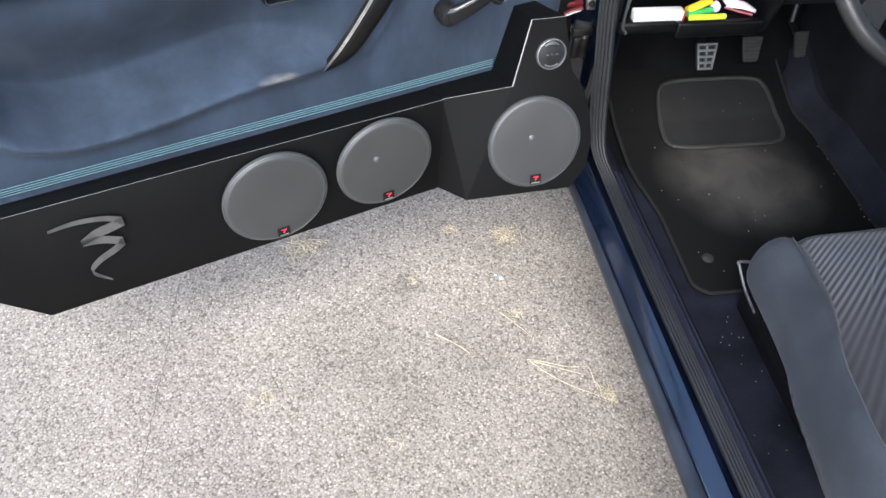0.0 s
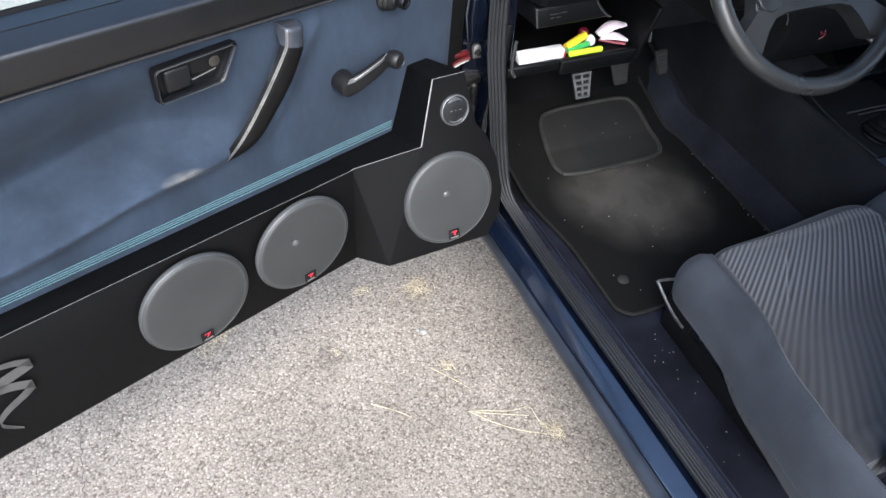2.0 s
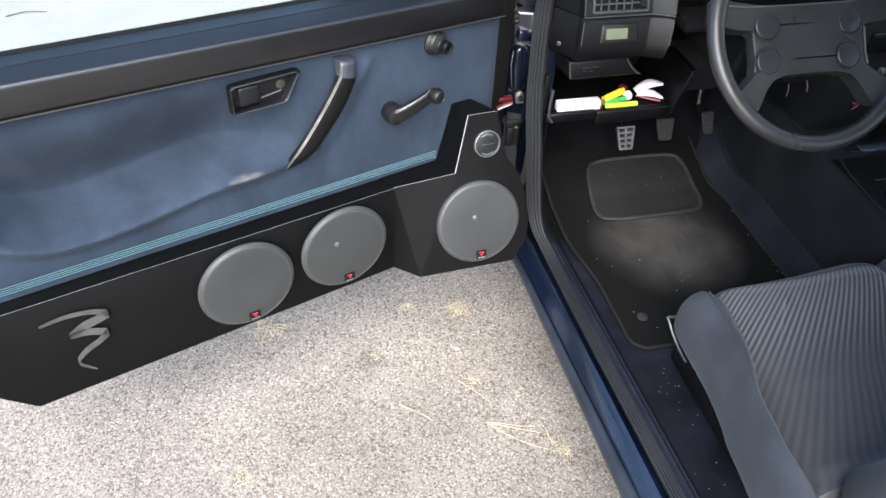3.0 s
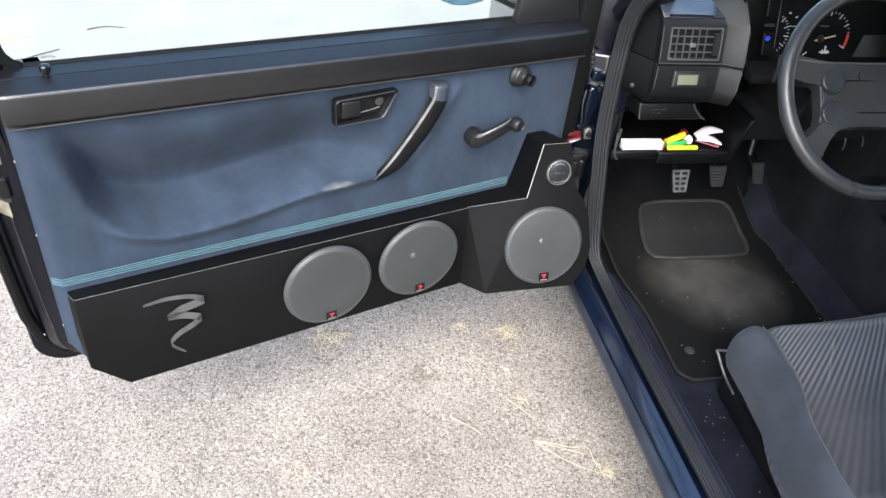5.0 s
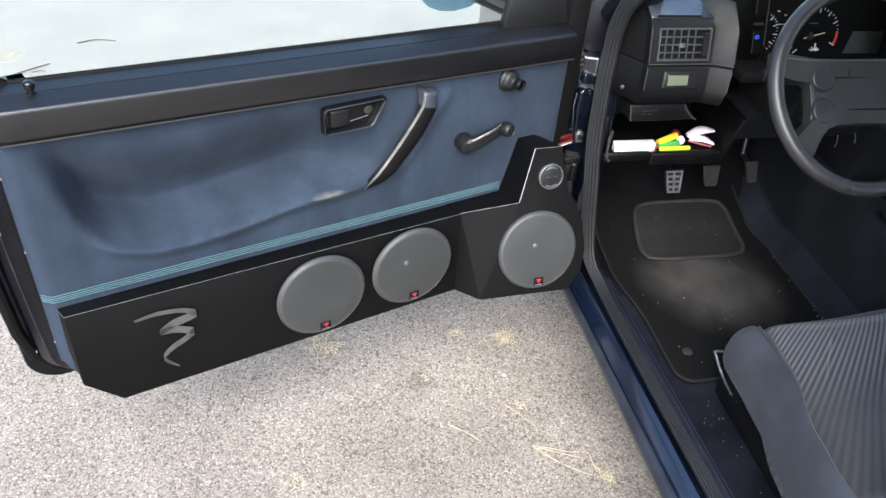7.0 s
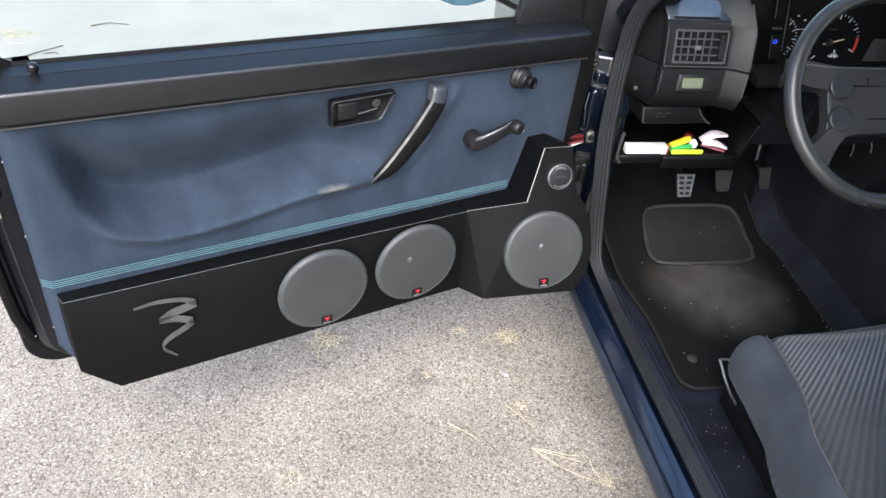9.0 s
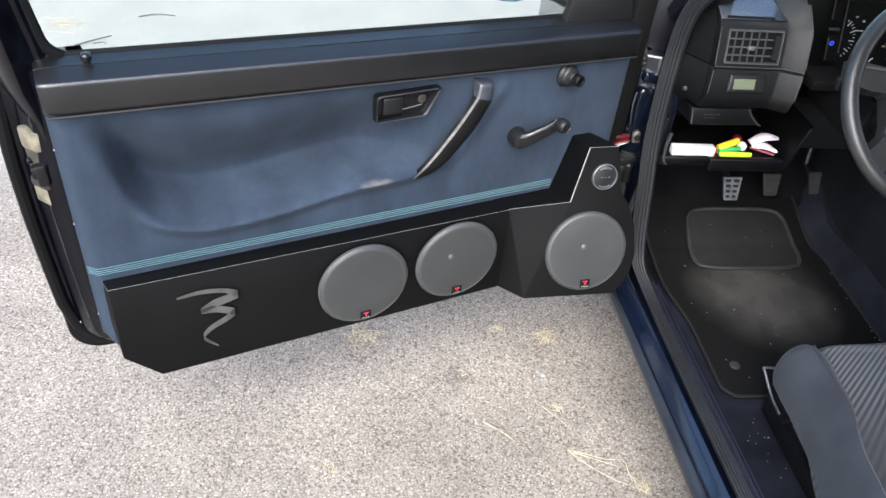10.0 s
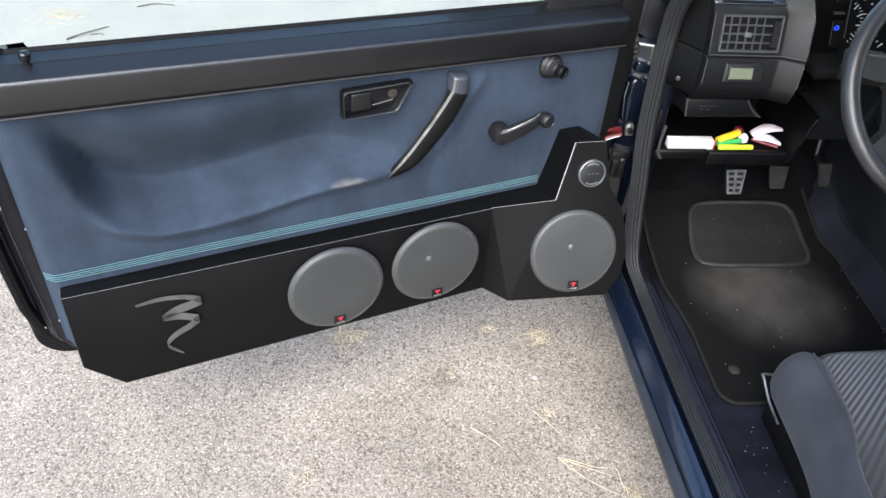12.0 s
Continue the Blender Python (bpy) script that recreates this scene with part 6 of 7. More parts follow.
# ---- steering wheel ----
def build_wheel():
    c, tilt, r, tube_r = Vector((0.467, -0.036, 0.973)), 0.67, 0.2065, 0.0160
    sw = thing("steering_wheel", (c.x, c.y + 0.1, c.z - 0.14), "black four-button steering wheel with wide centre pad", "steering wheel")
    ex, ey = Vector((1, 0, 0)), Vector((0, math.sin(tilt), math.cos(tilt)))
    n = ex.cross(ey)                                             # towards the driver

    def at(a, b, d=0.0):
        return c + ex * a + ey * b + n * d
    N = 80
    rings = []
    for i in range(N):
        a = 2 * math.pi * i / N
        out = ex * math.cos(a) + ey * math.sin(a)
        rings.append([c + out * (r + tube_r * math.cos(k)) + n * tube_r * math.sin(k) for k in span(0, 2 * math.pi * 13 / 14, 14)])
    rim = loft(rings + [rings[0]], True, False)
    bmesh.ops.remove_doubles(rim, verts=rim.verts[:], dist=1e-5)
    part("rim", rim, WHEEL_BLACK, sw, "black grained rim")
    # pad and four broad spokes as one moulding
    half = [(0.0, 0.064), (0.10, 0.065), (0.160, 0.072), (0.196, 0.082), (0.203, 0.050), (0.192, 0.028), (0.160, 0.020), (0.126, 0.018), (0.118, 0.010), (0.117, -0.040), (0.122, -0.062), (0.146, -0.082), (0.170, -0.100),
            (0.160, -0.124), (0.140, -0.142), (0.126, -0.136), (0.104, -0.098), (0.086, -0.079), (0.060, -0.072), (0.0, -0.070)]
    outl = half + [(-a, b) for a, b in half[-2:0:-1]]
    rows = []
    for s, d in ((0.985, -0.045), (1.0, -0.034), (1.0, -0.016), (0.992, -0.011), (0.975, -0.009)):
        rows.append([at(a * s if abs(a) < 0.15 else a, b * s if abs(a) < 0.15 else b, d + 0.010 * smooth(0.12, 0.19, abs(a))) for a, b in outl])
    pad = part("centre_pad", loft(rows), WHEEL_BLACK, sw, "black wide centre pad", 40)
    part("pad_top_line", tube([at(a, 0.061 + 0.55 * max(0, abs(a) - 0.1) ** 2, -0.0085 + 0.009 * smooth(0.1, 0.17, abs(a))) for a in span(-0.176, 0.176, 24)], 0.0022, 6, n), GRILLE_RIM, pad, "pale edge of the pad")
    for s in (-1, 1):
        part("spoke_edge", tube([at(s * 0.121, 0.012, -0.010), at(s * 0.1195, -0.035, -0.010), at(s * 0.1235, -0.060, -0.010)], 0.0022, 6, n), GRILLE_RIM, pad, "pale edge beside the opening")
    for a, b in ((-0.093, 0.024), (-0.095, -0.042), (0.085, 0.025), (0.079, -0.040)):
        part("horn_button", lathe([(0.0285, -0.004), (0.0290, 0.0005), (0.0282, 0.0022), (0.0262, 0.0020), (0.0254, -0.0010), (0.0246, 0.0030), (0.0225, 0.0050), (0.012, 0.0065), (0.001, 0.0070)], at(a, b, -0.009), n, 32), HORN_BLACK, pad, "round black horn button")
    for b in (0.0255, -0.040):
        part("pad_groove", tube([at(-0.066, b, -0.0078), at(0.056, b, -0.0078)], 0.0017, 5, n), VOID, pad)
    for a in (-0.094, 0.082):
        part("pad_groove", tube([at(a, -0.003, -0.0080), at(a, -0.016, -0.0080)], 0.0012, 5, n), GRILLE, pad)
    part("emblem", lathe([(0.0105, 0), (0.0105, 0.0012), (0.0085, 0.0016), (0.0075, 0.0006), (0.001, 0.0006)], at(0.022, -0.016, -0.009), n, 24), GRILLE, pad, "small plain round emblem")
    part("hub", lathe([(0.04, -0.20), (0.045, -0.05), (0.06, -0.0)], c - n * 0.045, n, 24), BLACK_PLASTIC, sw)
    return sw


build_wheel()


# ---- pedals, mat, seat, lever ----
def pedal(name, x, y, z, w, h, lean, mat, label, slots):
    p = thing(name, (x, y, z - h), label, "pedal", "pedals")
    t = radians(lean)
    up, out = Vector((0, math.sin(t), math.cos(t))), Vector((0, -math.cos(t), math.sin(t)))
    c = Vector((x, y, z))

    def q(a, b, d):
        return c + Vector((a, 0, 0)) + up * b + out * d
    ring = []
    for d, s in ((-0.006, 0.9), (-0.002, 1.0), (0.004, 1.0), (0.006, 0.93)):
        ring.append([q(a * w / 2 * s * (0.68 + 0.32 * (b + 1) / 2), b * h / 2 * s, d) for a, b in ((-0.85, -1), (0.85, -1), (1, -0.8), (1, 0.85), (0.9, 1), (-0.9, 1), (-1, 0.85), (-1, -0.8))])
    part("pad", loft(ring), mat if not slots else BLACK_PLASTIC, p, "worn pedal pad")
    if slots:
        for i in range(5):
            b = -0.92 + 0.46 * i
            ww = w / 2 * (0.68 + 0.30 * (b + 1) / 2)
            part("frame_bar", tube([q(-ww, b * h / 2, 0.008), q(ww, b * h / 2, 0.008)], 0.0035, 6, out), STEEL, p, "pale metal bar")
        for a in (-0.9, 0, 0.9):
            part("frame_bar", tube([q(a * w / 2 * 0.70, -h / 2 * 0.92, 0.008), q(a * w / 2 * 0.98, h / 2 * 0.92, 0.008)], 0.0035, 6, out), STEEL, p, "pale metal bar")
    else:
        for i in range(6):
            b = -0.75 + 0.3 * i
            part("grip_rib", tube([q(-w * 0.36, b * h / 2, 0.006), q(w * 0.36, b * h / 2, 0.006)], 0.002, 5, out), mat, p)
    part("arm", tube([q(0, h * 0.2, -0.008), q(0, h * 0.8, -0.05), q(0.01, h * 2.2, -0.03)], 0.008, 8), BLACK_PLASTIC, p, "black pedal arm")
    return p


pedal("clutch_pedal", 0.402, 0.456, 0.424, 0.056, 0.066, 25, PEDAL_STEEL, "clutch pedal with pale slotted metal cover", True)
pedal("brake_pedal", 0.541, 0.486, 0.418, 0.056, 0.064, 25, PEDAL, "brake pedal with worn ribbed rubber pad", False)
pedal("accelerator_pedal", 0.682, 0.497, 0.418, 0.040, 0.066, 30, PEDAL, "narrow accelerator pedal with worn rubber pad", False)


def floor_z(y):
    return 0.205 + 0.017 * smooth(0.30, 0.45, y) + 0.36 * max(0.0, y - 0.43)


def build_mat():
    mat = thing("floor_mat", (0.46, 0.2, 0.205), "black pile floor mat with dusty worn patch and heel pad", "floor mat")
    FRAME_OF[mat.name] = mat.matrix_world.inverted()

    def left(y):
        return 0.226 - 0.024 * smooth(0.08, 0.30, y) + 0.032 * max(0.0, (-0.085 - y) / 0.043) ** 2.5

    def right(y):
        return 0.742 - 0.032 * smooth(0.34, 0.47, y) - 0.05 * max(0.0, (-0.05 - y) / 0.078) ** 2.5
    ys = span(-0.128, 0.62, 60)
    part("mat_surface", sheet(lambda u, y: (left(y) + (right(y) - left(y)) * u, y, floor_z(y) + 0.010 + 0.0015 * noise.noise((u * 6, y * 12, 0))), span(0, 1, 40), ys, (0, 0, -0.008)), MAT_PILE, mat, "black pile with a pale dusty patch")
    edge = [(left(y), y, floor_z(y) + 0.011) for y in ys[::-1]] + [(x, -0.128, floor_z(0) + 0.011) for x in span(left(-0.128), right(-0.128), 10)] + [(right(y), y, floor_z(y) + 0.011) for y in ys]
    part("binding", tube(edge, 0.0045, 6), MAT_EDGE, mat, "stitched edge binding")
    # heel pad
    def hp(u, v):
        """The pad's rounded outline: a square pulled in at its corners."""
        p, q = 2 * u - 1, 2 * v - 1
        p, q = p * math.sqrt(1 - 0.20 * abs(q) ** 5), q * math.sqrt(1 - 0.20 * abs(p) ** 5)
        u, v = (p + 1) / 2, (q + 1) / 2
        a, b = 0.312 + 0.030 * v, 0.656 - 0.004 * v
        y = 0.336 + 0.212 * v
        return (a + (b - a) * u, y, floor_z(y) + 0.0165 + 0.0008 * noise.noise((u * 20, v * 20, 3)))
    part("heel_pad", sheet(hp, span(0, 1, 24), span(0, 1, 18), (0, 0, -0.003)), HEEL_PAD, mat, "worn rubber heel pad")
    ring = [(k / 14, 0) for k in range(15)] + [(1, k / 10) for k in range(1, 11)] + [(1 - k / 14, 1) for k in range(1, 15)] + [(0, 1 - k / 10) for k in range(1, 11)]
    rim = [(p[0], p[1], p[2] + 0.002) for p in (hp(u, v) for u, v in ring)]
    part("pad_rim", tube(rim, 0.006, 6), PAD_RIM, mat, "raised pad rim")
    part("mat_fastener", lathe([(0.014, 0), (0.013, 0.003), (0.007, 0.005), (0.001, 0.005)], (0.291, -0.028, floor_z(0) + 0.010), n=20), PAD_RIM, mat, "round grey mat fastener")
    return mat


build_mat()


def build_seat():
    seat = thing("sports_seat", (0.5, -0.45, 0.205), "grey sports car seat with slantwise ribbed cloth centre", "car seat")
    # cushion centre
    def centre(u, v):
        x = 0.306 - 0.060 * v + (0.386 - 0.040 * v) * u
        y = -0.214 - 0.46 * v - 0.022 * math.exp(-u / 0.06) - 0.02 * math.exp(-(1 - u) / 0.05)
        d = (u - 0.5) * 2
        z = 0.492 - 0.060 * smooth(0.04, 0.5, v) + 0.016 * max(0.0, d) ** 2 - 0.055 * math.exp(-u / 0.085) * smooth(0.0, 0.12, v) - 0.006 * math.exp(-((u - 0.47 + 0.55 * v) / 0.013) ** 2) * smooth(0.08, 0.14, v) * (1 - smooth(0.26, 0.32, v))
        z += 0.009 * smooth(0.3, 1.0, u) * (1 - v) + 0.030 * smooth(0.85, 1.0, v) - 0.007 * (1 - smooth(0.0, 0.07, v))
        return (x, y, z)

    def rib(x, y):
        """Counts the ribs: slantwise beside the door, straighter towards the middle of the car."""
        d = -0.214 - y
        lo, hi = 0.0, 2.0
        for _ in range(22):
            x0 = (lo + hi) / 2
            if x0 + (-1.25 + 0.85 * smooth(0.40, 0.74, x0)) * d < x:
                lo = x0
            else:
                hi = x0
        return lo / 0.0146 + 70.0 * max(0.0, lo - 0.40) ** 2

    def cloth(sheet_of, lift=0.0):
        uv = sheet_of.loops.layers.uv.new("ribs")
        for f in sheet_of.faces:
            for l in f.loops:
                l[uv].uv = (rib(l.vert.co.x, l.vert.co.y), (1 - 0.85 * smooth(-0.27, -0.43, l.vert.co.y)) * smooth(0.0, 0.045, l.vert.co.x - 0.306 - 0.130 * (l.vert.co.y + 0.214)))
        return sheet_of
    top = sheet(centre, span(0, 1, 150), span(0, 1, 160), (0, 0, -0.10))
    for v in top.verts:
        fade = 1 - 0.75 * smooth(-0.28, -0.45, v.co.y)
        v.co.z += 0.0016 * fade * math.cos(2 * math.pi * rib(v.co.x, v.co.y))
    part("cushion_centre", cloth(top), SEAT_RIB, seat, "ribbed grey cloth seat centre", 60)

    # plain front edge rolling down
    def nose(u, v):
        p = centre(u, 0.0)
        a = v * math.pi * 0.62
        r = 0.016 + 0.018 * smooth(0.2, 0.9, u)
        return (p[0], p[1] - 0.002 + r * math.sin(a), p[2] - 0.0025 - r * (1 - math.cos(a)))
    part("front_roll", sheet(nose, span(0, 1, 40), span(0, 1, 14), (0, -0.012, -0.05)), SEAT_CLOTH, seat, "plain grey front roll", 60)

    def bolster(name, line, wid, hei, label):
        pth = spline(line, 8)
        k = len(pth)
        rings = []
        for i, q in enumerate(pth):
            t = i / (k - 1)
            s = math.sqrt(max(0.02, 1 - (1 - min(1, t / 0.16)) ** 2)) * (1 - 0.15 * smooth(0.85, 1, t))
            thin = 1 + 0.34 * smooth(0.02, 0.2, t) - 0.74 * smooth(0.24, 0.68, t) if wid < 0.06 else 1 - 0.26 * smooth(0.2, 0.8, t)
            ahead = (pth[min(i + 1, k - 1)] - pth[max(i - 1, 0)]).normalized()
            side = ahead.cross(Vector((0, 0, 1))).normalized()
            rings.append([q + side * wid * s * thin * math.copysign(abs(math.cos(a)) ** 1.12, math.cos(a)) + Vector((0, 0, 1)) * hei * s * (1 + 0.16 * smooth(0.15, 0.5, t)) * math.copysign(abs(math.sin(a)) ** (1.0 if math.cos(a) > 0 else 1.4), math.sin(a)) for a in span(0, 2 * math.pi * 19 / 20, 20)])
        bm = loft(rings)
        for v in bm.verts:
            v.co += Vector((0.6, 0.2, 0.8)) * 0.0035 * noise.noise(v.co * 14 + Vector((len(line), 0, 0)))
        return part(name, bm, BOLSTER_CLOTH, seat, label, 60)
    left = [(0.288, -0.185, 0.420), (0.284, -0.24, 0.428), (0.273, -0.33, 0.438), (0.250, -0.43, 0.450), (0.219, -0.53, 0.462), (0.198, -0.64, 0.475), (0.190, -0.82, 0.49)]
    lb = bolster("side_bolster", left, 0.043, 0.072, "plain grey left bolster")
    seam = [(p.x + 0.001, p.y, p.z + 0.0800) for p in spline(left, 8)[7:]]
    part("bolster_seam", tube(seam, 0.0013, 6), SEAT_CLOTH, lb, "pale stitched seam")
    right = [(0.766, -0.185, 0.440), (0.768, -0.24, 0.458), (0.744, -0.34, 0.466), (0.712, -0.45, 0.474), (0.695, -0.64, 0.48)]
    bolster("side_bolster", right, 0.080, 0.076, "plain grey right bolster")
    # backrest
    def back(u, v):
        x = 0.33 + 0.38 * u
        d = (u - 0.5) * 2
        return (x, -0.69 - 0.22 * v - 0.03 * (1 - d * d), 0.46 + 0.56 * v)
    part("backrest", cloth(sheet(back, span(0, 1, 20), span(0, 1, 24), (0, -0.09, 0.0))), SEAT_RIB, seat, "ribbed grey backrest", 60)
    for line in ([(0.352, -0.705, 0.43), (0.346, -0.745, 0.52), (0.33, -0.80, 0.67), (0.31, -0.88, 0.95)], [(0.70, -0.690, 0.47), (0.72, -0.73, 0.58), (0.73, -0.77, 0.76), (0.72, -0.86, 0.96)]):
        pth = spline(line, 6)
        k = len(pth) - 1
        part("back_bolster", sweep(pth, ring_section(0.058, 0.066, 18), (0, 1, 0), [math.sqrt(max(0.05, 1 - (1 - min(1, i / k / 0.2)) ** 2)) for i in range(k + 1)]), SEAT_CLOTH, seat, "plain grey backrest bolster", 60)
    # base, runner and lever
    part("seat_base", prism([(0.315, 0.26), (0.315, 0.40), (0.72, 0.40), (0.75, 0.26)], "y", -0.66, -0.23, 0.01), CARPET, seat, "dark seat frame")
    for x in (0.325, 0.70):
        part("seat_rail", block(x - 0.018, x + 0.018, -0.74, -0.16, 0.206, 0.262, 0.004), BLACK_PLASTIC, seat, "black runner")
    bar = spline([(0.345, -0.150, 0.330), (0.285, -0.138, 0.331), (0.2785, -0.150, 0.328), (0.280, -0.20, 0.305), (0.283, -0.245, 0.295)], 6)
    part("slide_lever", tube(bar, 0.0032, 8), STEEL, seat, "bright bent wire slide lever")
    part("lever_bracket", block(0.300, 0.345, -0.25, -0.16, 0.262, 0.325, 0.006), BLACK_PLASTIC, seat)
    part("rail_bolt", lathe([(0.006, 0), (0.006, 0.006), (0.003, 0.008)], (0.306, -0.285, 0.30), (-1, 0, 0.3), 12), STEEL, seat, "bright bolt")
    return seat


build_seat()


def build_gear_lever():
    g = thing("gear_lever", (0.915, -0.040, 0.5115), "black gear lever with folded gaiter and dull metal knob", "gear lever")
    at = (0.915, -0.040, 0.5112)
    folds = [(0.050, 0.0), (0.049, 0.006), (0.043, 0.010), (0.045, 0.016), (0.036, 0.021), (0.037, 0.027), (0.028, 0.033), (0.028, 0.039), (0.019, 0.046), (0.016, 0.056), (0.009, 0.060)]
    part("gaiter", lathe(folds, at, (0.18, 0.06, 1), 28), VOID, g, "black folded rubber gaiter")
    part("surround", lathe([(0.056, 0.0), (0.056, 0.004), (0.053, 0.006), (0.050, 0.004)], at, n=28), GLOSS_BLACK, g, "black round surround")
    part("collar", tube([(0.915 + 0.040 * math.cos(a), -0.040 + 0.034 * math.sin(a), 0.527) for a in span(radians(110), radians(330), 18)], 0.0012, 5), GRILLE, g, "thin pale gaiter fold")
    part("shaft", tube([(0.922, -0.038, 0.560), (0.945, -0.030, 0.590)], 0.007, 10), STEEL, g)
    part("knob", lathe([(0.008, 0), (0.018, 0.008), (0.022, 0.022), (0.018, 0.036), (0.006, 0.041)], (0.945, -0.030, 0.584), (0.3, 0.1, 1), 24), STEEL, g, "dull metal round knob")


build_gear_lever()


def build_console():
    c = thing("console_tray", (0.94, 0.03, 0.5085), "black plastic tray on the centre tunnel round the gear lever", "console")
    part("tray_floor", block(0.828, 1.060, -0.105, 0.150, 0.5085, 0.5110, 0.001), VOID, c, "matt black tray floor")
    part("tray_rim", tube(spline([(0.852, 0.150, 0.5125), (0.838, 0.090, 0.5120), (0.829, 0.010, 0.5115), (0.829, -0.060, 0.5115), (0.832, -0.105, 0.5110)], 6), 0.0022, 6), RUBBER, c, "thin black rim")
    part("tunnel_pad", block(0.826, 1.050, -0.360, -0.107, 0.5085, 0.5110, 0.001), TRIM_VINYL, c, "dark blue vinyl pad")
    for xa, xb, y, z in ((0.884, 1.006, 0.048, 0.5150), (0.906, 1.008, 0.036, 0.5140)):
        part("tray_bar", tube([(xa, y, z), ((xa + xb) / 2, y - 0.001, z + 0.001), (xb, y - 0.004, z)], 0.0024, 6), PAD_RIM, c, "dull pale bar in the tray")


build_console()
solo("red_ribbon", tube([(0.836, -0.160, 0.5125), (0.90, -0.157, 0.5125), (0.98, -0.153, 0.5125)], 0.0015, 5), DARK_RED, "thin red ribbon lying across the centre tunnel", "ribbon")


# ---- things in the tray ----
TZ = 0.620
solo("white_box", block(0.122, 0.233, 0.311, 0.335, TZ, TZ + 0.024, 0.002), WHITE, "white oblong plastic box lying in the tray", "box")
solo("red_carton", block(0.2335, 0.2375, 0.312, 0.334, TZ, TZ + 0.021, 0.001), RED, "narrow red carton beside the white box", "carton")
solo("yellow_pen", tube([(0.250, 0.334, TZ + 0.012), (0.264, 0.338, TZ + 0.016), (0.308, 0.354, TZ + 0.022)], 0.009, 10), YELLOW, "yellow pen lying in the tray", "pen")
solo("green_pen", tube([(0.249, 0.328, TZ + 0.007), (0.290, 0.336, TZ + 0.007), (0.312, 0.341, TZ + 0.007)], 0.007, 10), GREEN, "green pen lying in the tray", "pen")
solo("lime_marker", block(0.248, 0.334, 0.3095, 0.320, TZ, TZ + 0.012, 0.003), LIME, "lime yellow marker along the tray's lip", "marker")
solo("red_bottle", lathe([(0.011, 0), (0.013, 0.006), (0.013, 0.016), (0.008, 0.024), (0.001, 0.025)], (0.318, 0.376, TZ), n=18), DARK_RED, "small dark red round bottle in the tray", "bottle")
solo("clear_bottle", lathe([(0.009, 0), (0.012, 0.004), (0.012, 0.012), (0.006, 0.02), (0.003, 0.022)], (0.322, 0.350, TZ), n=18), WHITE, "small whitish bottle in the tray", "bottle")


def build_scoop():
    """A pale forked plastic piece: two rounded tongues from one root."""
    g = thing("pale_scoop", (0.37, 0.34, TZ), "pale pinkish white forked plastic scoop in the tray", "scoop")

    def tongue(a, b, w):
        pth = spline([a, ((a[0] + b[0]) / 2, (a[1] + b[1]) / 2, max(a[2], b[2]) + 0.004), b], 8)
        k = len(pth)
        return sweep(pth, ring_section(w, w * 0.5, 12), (0, 0, 1), [0.35 + 0.65 * math.sin(math.pi * min(0.96, 0.12 + 0.85 * i / (k - 1))) for i in range(k)])
    part("tongue", tongue((0.338, 0.350, TZ + 0.022), (0.412, 0.352, TZ + 0.034), 0.016), PALE_PINK, g)
    part("tongue", tongue((0.342, 0.342, TZ + 0.018), (0.404, 0.322, TZ + 0.012), 0.014), PALE_PINK, g)
    part("grip", tube([(0.342, 0.346, TZ + 0.010), (0.370, 0.330, TZ + 0.008), (0.396, 0.316, TZ + 0.007)], 0.004, 8), DARK_RED, g, "dark red grip")


build_scoop()


# ---- straw, twigs and stones on the ground ----
def straw(points, r=0.0011, label="pale dry straw stalk lying on the asphalt"):
    pth = spline([(x, y, z + r) for x, y, z in points], 5)
    k = len(pth)
    return solo("straw", tube(pth, r, 5, (0, 0, 1), [1 - 0.5 * i / k for i in range(k)]), STRAW, label, "straw", "straws")


straw([(-0.125, -0.115, 0.0), (-0.085, -0.130, 0.004), (-0.035, -0.150, 0.006), (0.012, -0.155, 0.004), (0.020, -0.195, 0.0), (0.045, -0.245, 0.0)])
straw([(-0.120, -0.120, 0.0), (-0.080, -0.165, 0.002), (-0.030, -0.205, 0.003), (0.020, -0.230, 0.0)])
straw([(-0.110, -0.125, 0.002), (-0.060, -0.150, 0.006), (0.0, -0.175, 0.004)], 0.0012)
straw([(-0.330, -0.020, 0.0), (-0.285, -0.056, 0.002), (-0.255, -0.085, 0.0)], 0.0013)
straw([(-0.165, 0.030, 0.0), (-0.130, -0.015, 0.003), (-0.095, -0.060, 0.0)], 0.0012)
straw([(-0.19, 0.26, 0.0), (-0.16, 0.285, 0.004), (-0.11, 0.30, 0.0)], 0.0010)


def tuft(cx, cy, spread, count, seed):
    rnd = random.Random(seed)
    many = []
    for _ in range(count):
        a, l = rnd.uniform(0, 2 * math.pi), rnd.uniform(0.3, 1.0) * spread
        ox, oy = rnd.gauss(0, spread * 0.35), rnd.gauss(0, spread * 0.3)
        p = [(cx + ox - l * math.cos(a) / 2, cy + oy - l * math.sin(a) / 2, 0.0008), (cx + ox + rnd.gauss(0, 0.004), cy + oy, rnd.uniform(0.001, 0.006)), (cx + ox + l * math.cos(a) / 2, cy + oy + l * math.sin(a) / 2, 0.0008)]
        many.append(tube(spline(p, 3), rnd.uniform(0.0003, 0.0007), 4))
    return solo("straw_tuft", join(*many), STRAW, "thin scattered tuft of dry straw bits on asphalt", "straw", "straw tufts", "stuff")


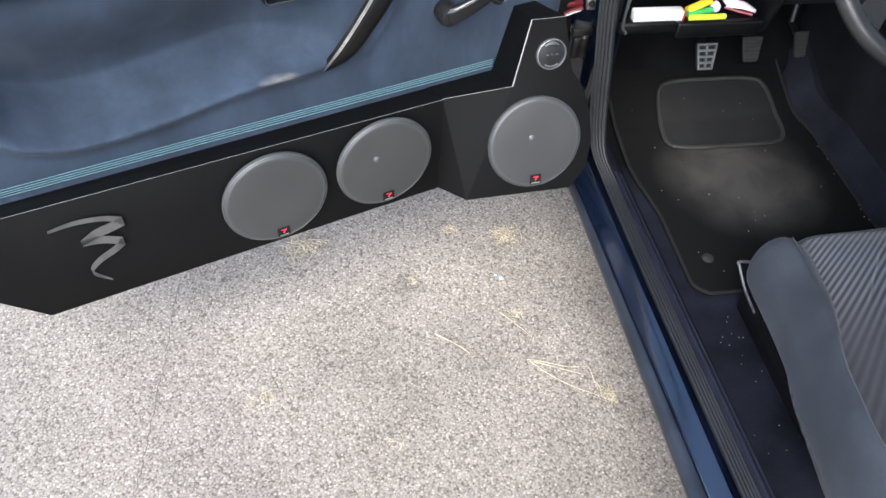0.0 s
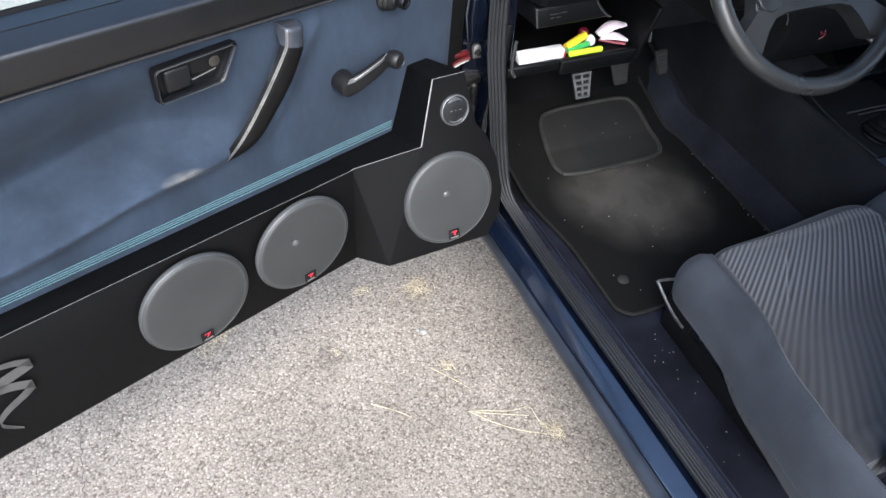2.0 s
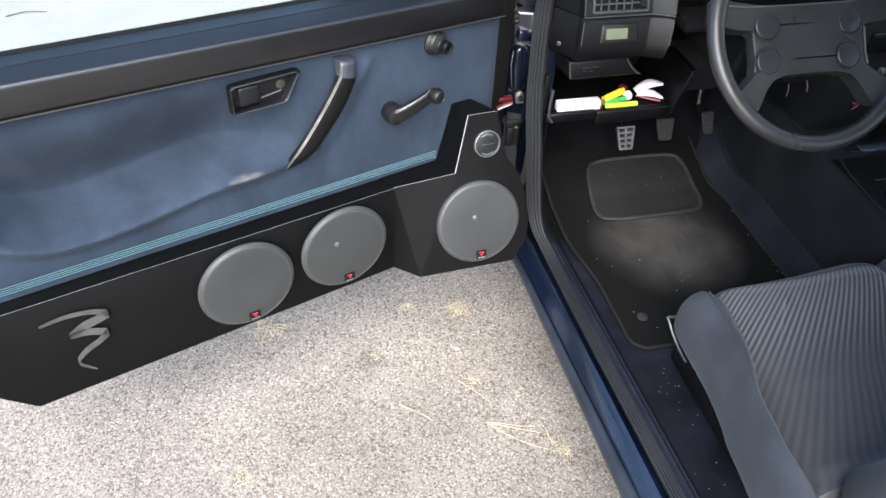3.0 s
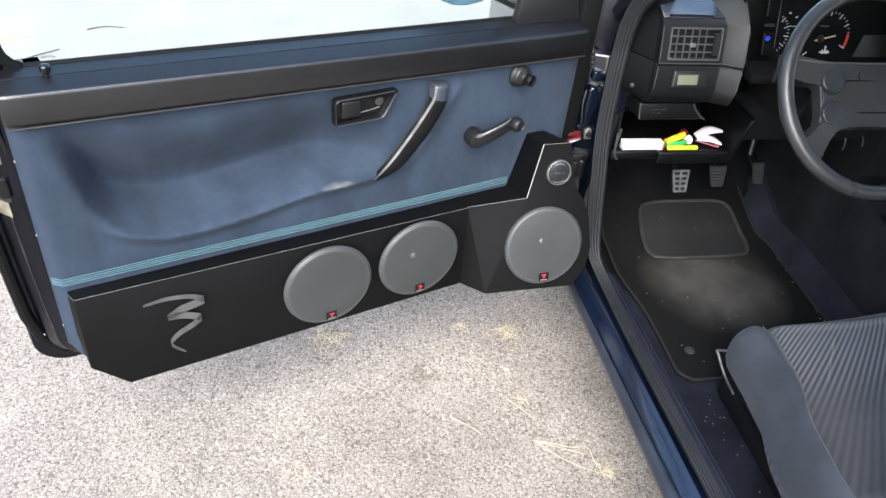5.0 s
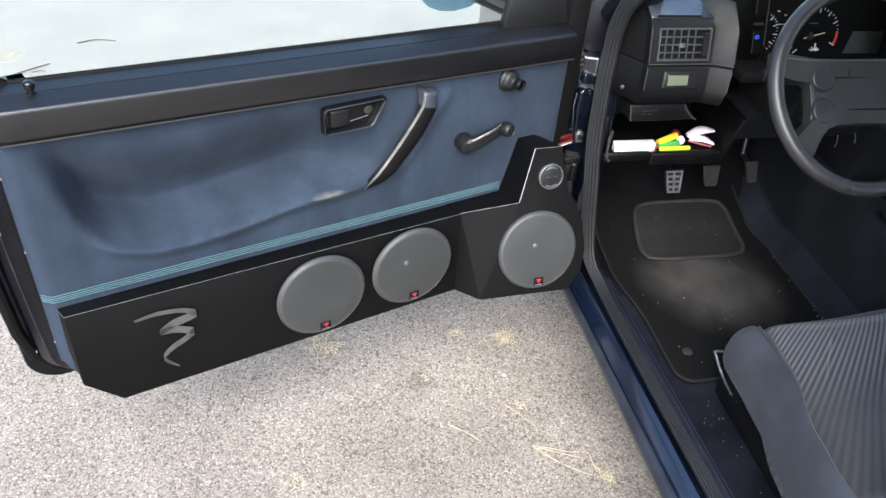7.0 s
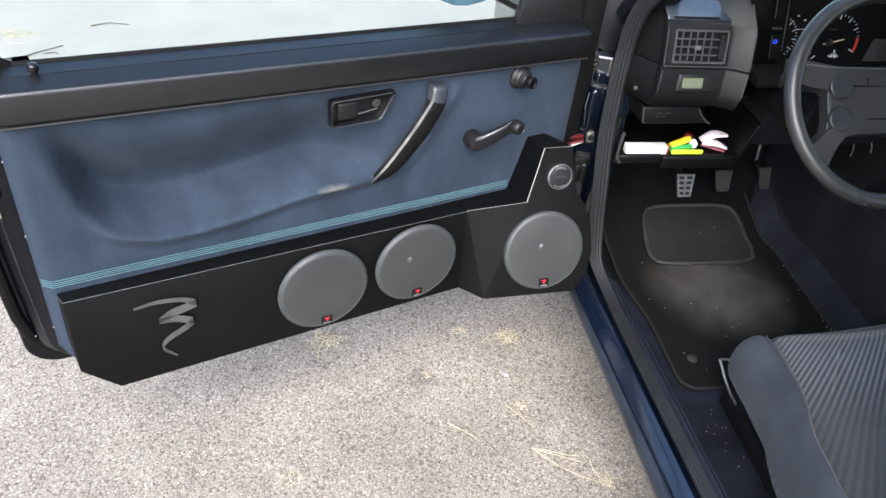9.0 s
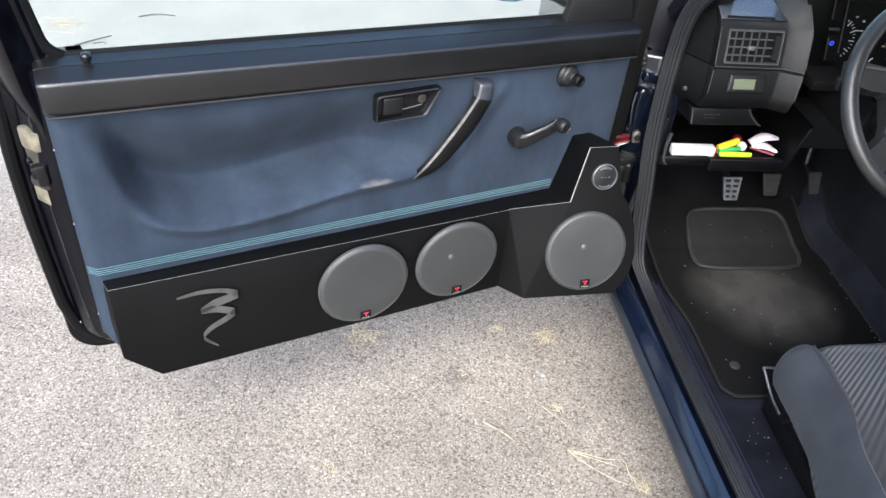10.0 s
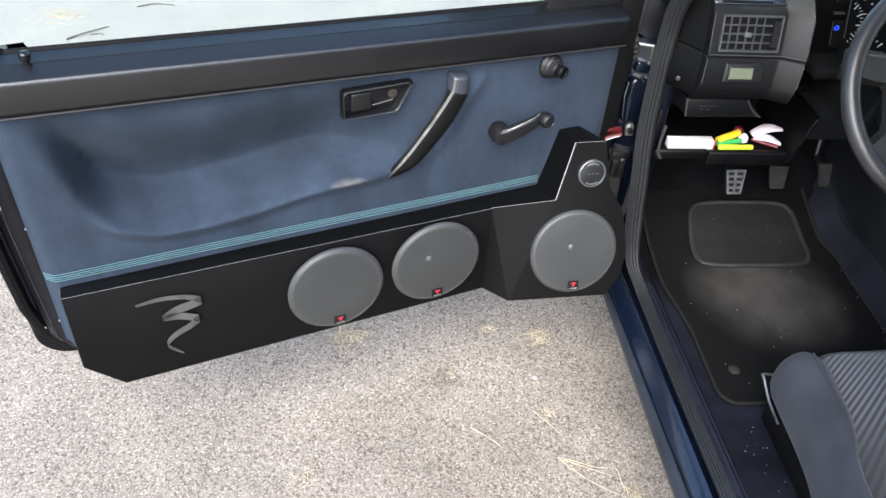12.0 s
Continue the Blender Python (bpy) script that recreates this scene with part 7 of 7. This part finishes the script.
tuft(-0.107, 0.283, 0.05, 60, 1)
tuft(-0.238, 0.322, 0.03, 26, 2)
tuft(-0.642, 0.300, 0.065, 60, 3)
tuft(0.040, -0.225, 0.04, 40, 4)
tuft(-0.739, -0.148, 0.035, 22, 5)
tuft(-0.12, 0.02, 0.03, 18, 6)
tuft(-0.36, 0.15, 0.025, 10, 7)
tuft(-0.45, -0.30, 0.03, 8, 8)


def twig(points, r):
    pth = spline([(x, y, z + r) for x, y, z in points], 5)
    solo("twig", tube(pth, r, 6, (0, 0, 1), [1 - 0.6 * i / len(pth) for i in range(len(pth))]), TWIG, "thin grey twig on the sunlit asphalt", "twig", "twigs")


twig([(-1.888, 2.056, 0.0), (-1.830, 2.098, 0.008), (-1.743, 2.193, 0.0)], 0.0042)
twig([(-1.800, 2.100, 0.004), (-1.765, 2.112, 0.006), (-1.742, 2.108, 0.0)], 0.0022)
twig([(-1.667, 2.412, 0.0), (-1.586, 2.437, 0.006), (-1.499, 2.437, 0.0)], 0.0030)
tuft(-1.98, 2.30, 0.12, 40, 9)


def crack(points, r):
    """A hair crack: a thin dark line sunk into the asphalt's face."""
    rnd = random.Random(31)
    line = [Vector((p[0] + rnd.uniform(-0.003, 0.003), p[1], 0.0006 - r)) for p in spline(points, 12)]
    solo("crack", tube(line, r, 6), CRACK, "thin dark hair crack in the worn asphalt", "crack", kind="structure")


crack([(-0.940, 0.20, 0), (-0.946, 0.16, 0), (-0.952, 0.067, 0), (-0.956, -0.032, 0), (-0.967, -0.131, 0), (-0.973, -0.226, 0), (-0.985, -0.34, 0)], 0.0016)


def pebble(x, y, r, seed):
    bm = bmesh.new()
    bmesh.ops.create_icosphere(bm, subdivisions=2, radius=r)
    for v in bm.verts:
        v.co *= 1 + 0.35 * noise.noise(v.co * (1.2 / r) + Vector((seed * 3.1, 0, 0)))
        v.co.z = v.co.z * 0.6 + r * 0.45
        v.co += Vector((x, y, 0))
    solo("pebble", bm, PALE_STONE, "small pale loose stone on the asphalt", "stone", "pebbles")


pebble(-0.139, 0.135, 0.009, 1)
pebble(-0.150, 0.147, 0.005, 2)
_rnd = random.Random(5)
for _i in range(26):
    pebble(_rnd.uniform(-1.1, 0.0), _rnd.uniform(-0.7, 0.5), _rnd.uniform(0.0018, 0.0036), 10 + _i)
# crumbs on mat and carpets
for _i in range(18):
    _x, _y = _rnd.uniform(0.24, 0.68), _rnd.uniform(-0.1, 0.5)
    _z = floor_z(_y) + 0.0112 + (0.006 if 0.35 < _y else 0)
    solo("crumb", block(_x, _x + _rnd.uniform(0.001, 0.003), _y, _y + _rnd.uniform(0.001, 0.0025), _z, _z + 0.0015, 0), CRUMB, "pale crumb on the floor mat", "crumb", "crumbs")
for _i in range(16):
    _x, _y = _rnd.uniform(0.215, 0.30), _rnd.uniform(-0.52, -0.12)
    solo("crumb", block(_x, _x + _rnd.uniform(0.001, 0.003), _y, _y + _rnd.uniform(0.001, 0.0025), 0.2055, 0.2070, 0), CRUMB, "pale crumb on the navy carpet", "crumb", "crumbs")
for _y in (0.32, 0.27, 0.215, 0.10, 0.085, 0.06, 0.05, 0.0, -0.03):
    _x = 0.733 + _rnd.uniform(-0.012, 0.004)
    solo("crumb", block(_x, _x + _rnd.uniform(0.0015, 0.0035), _y, _y + _rnd.uniform(0.0015, 0.003), floor_z(_y) + 0.0112, floor_z(_y) + 0.0132, 0), CRUMB, "pale crumb along the edge of the mat", "crumb", "crumbs")
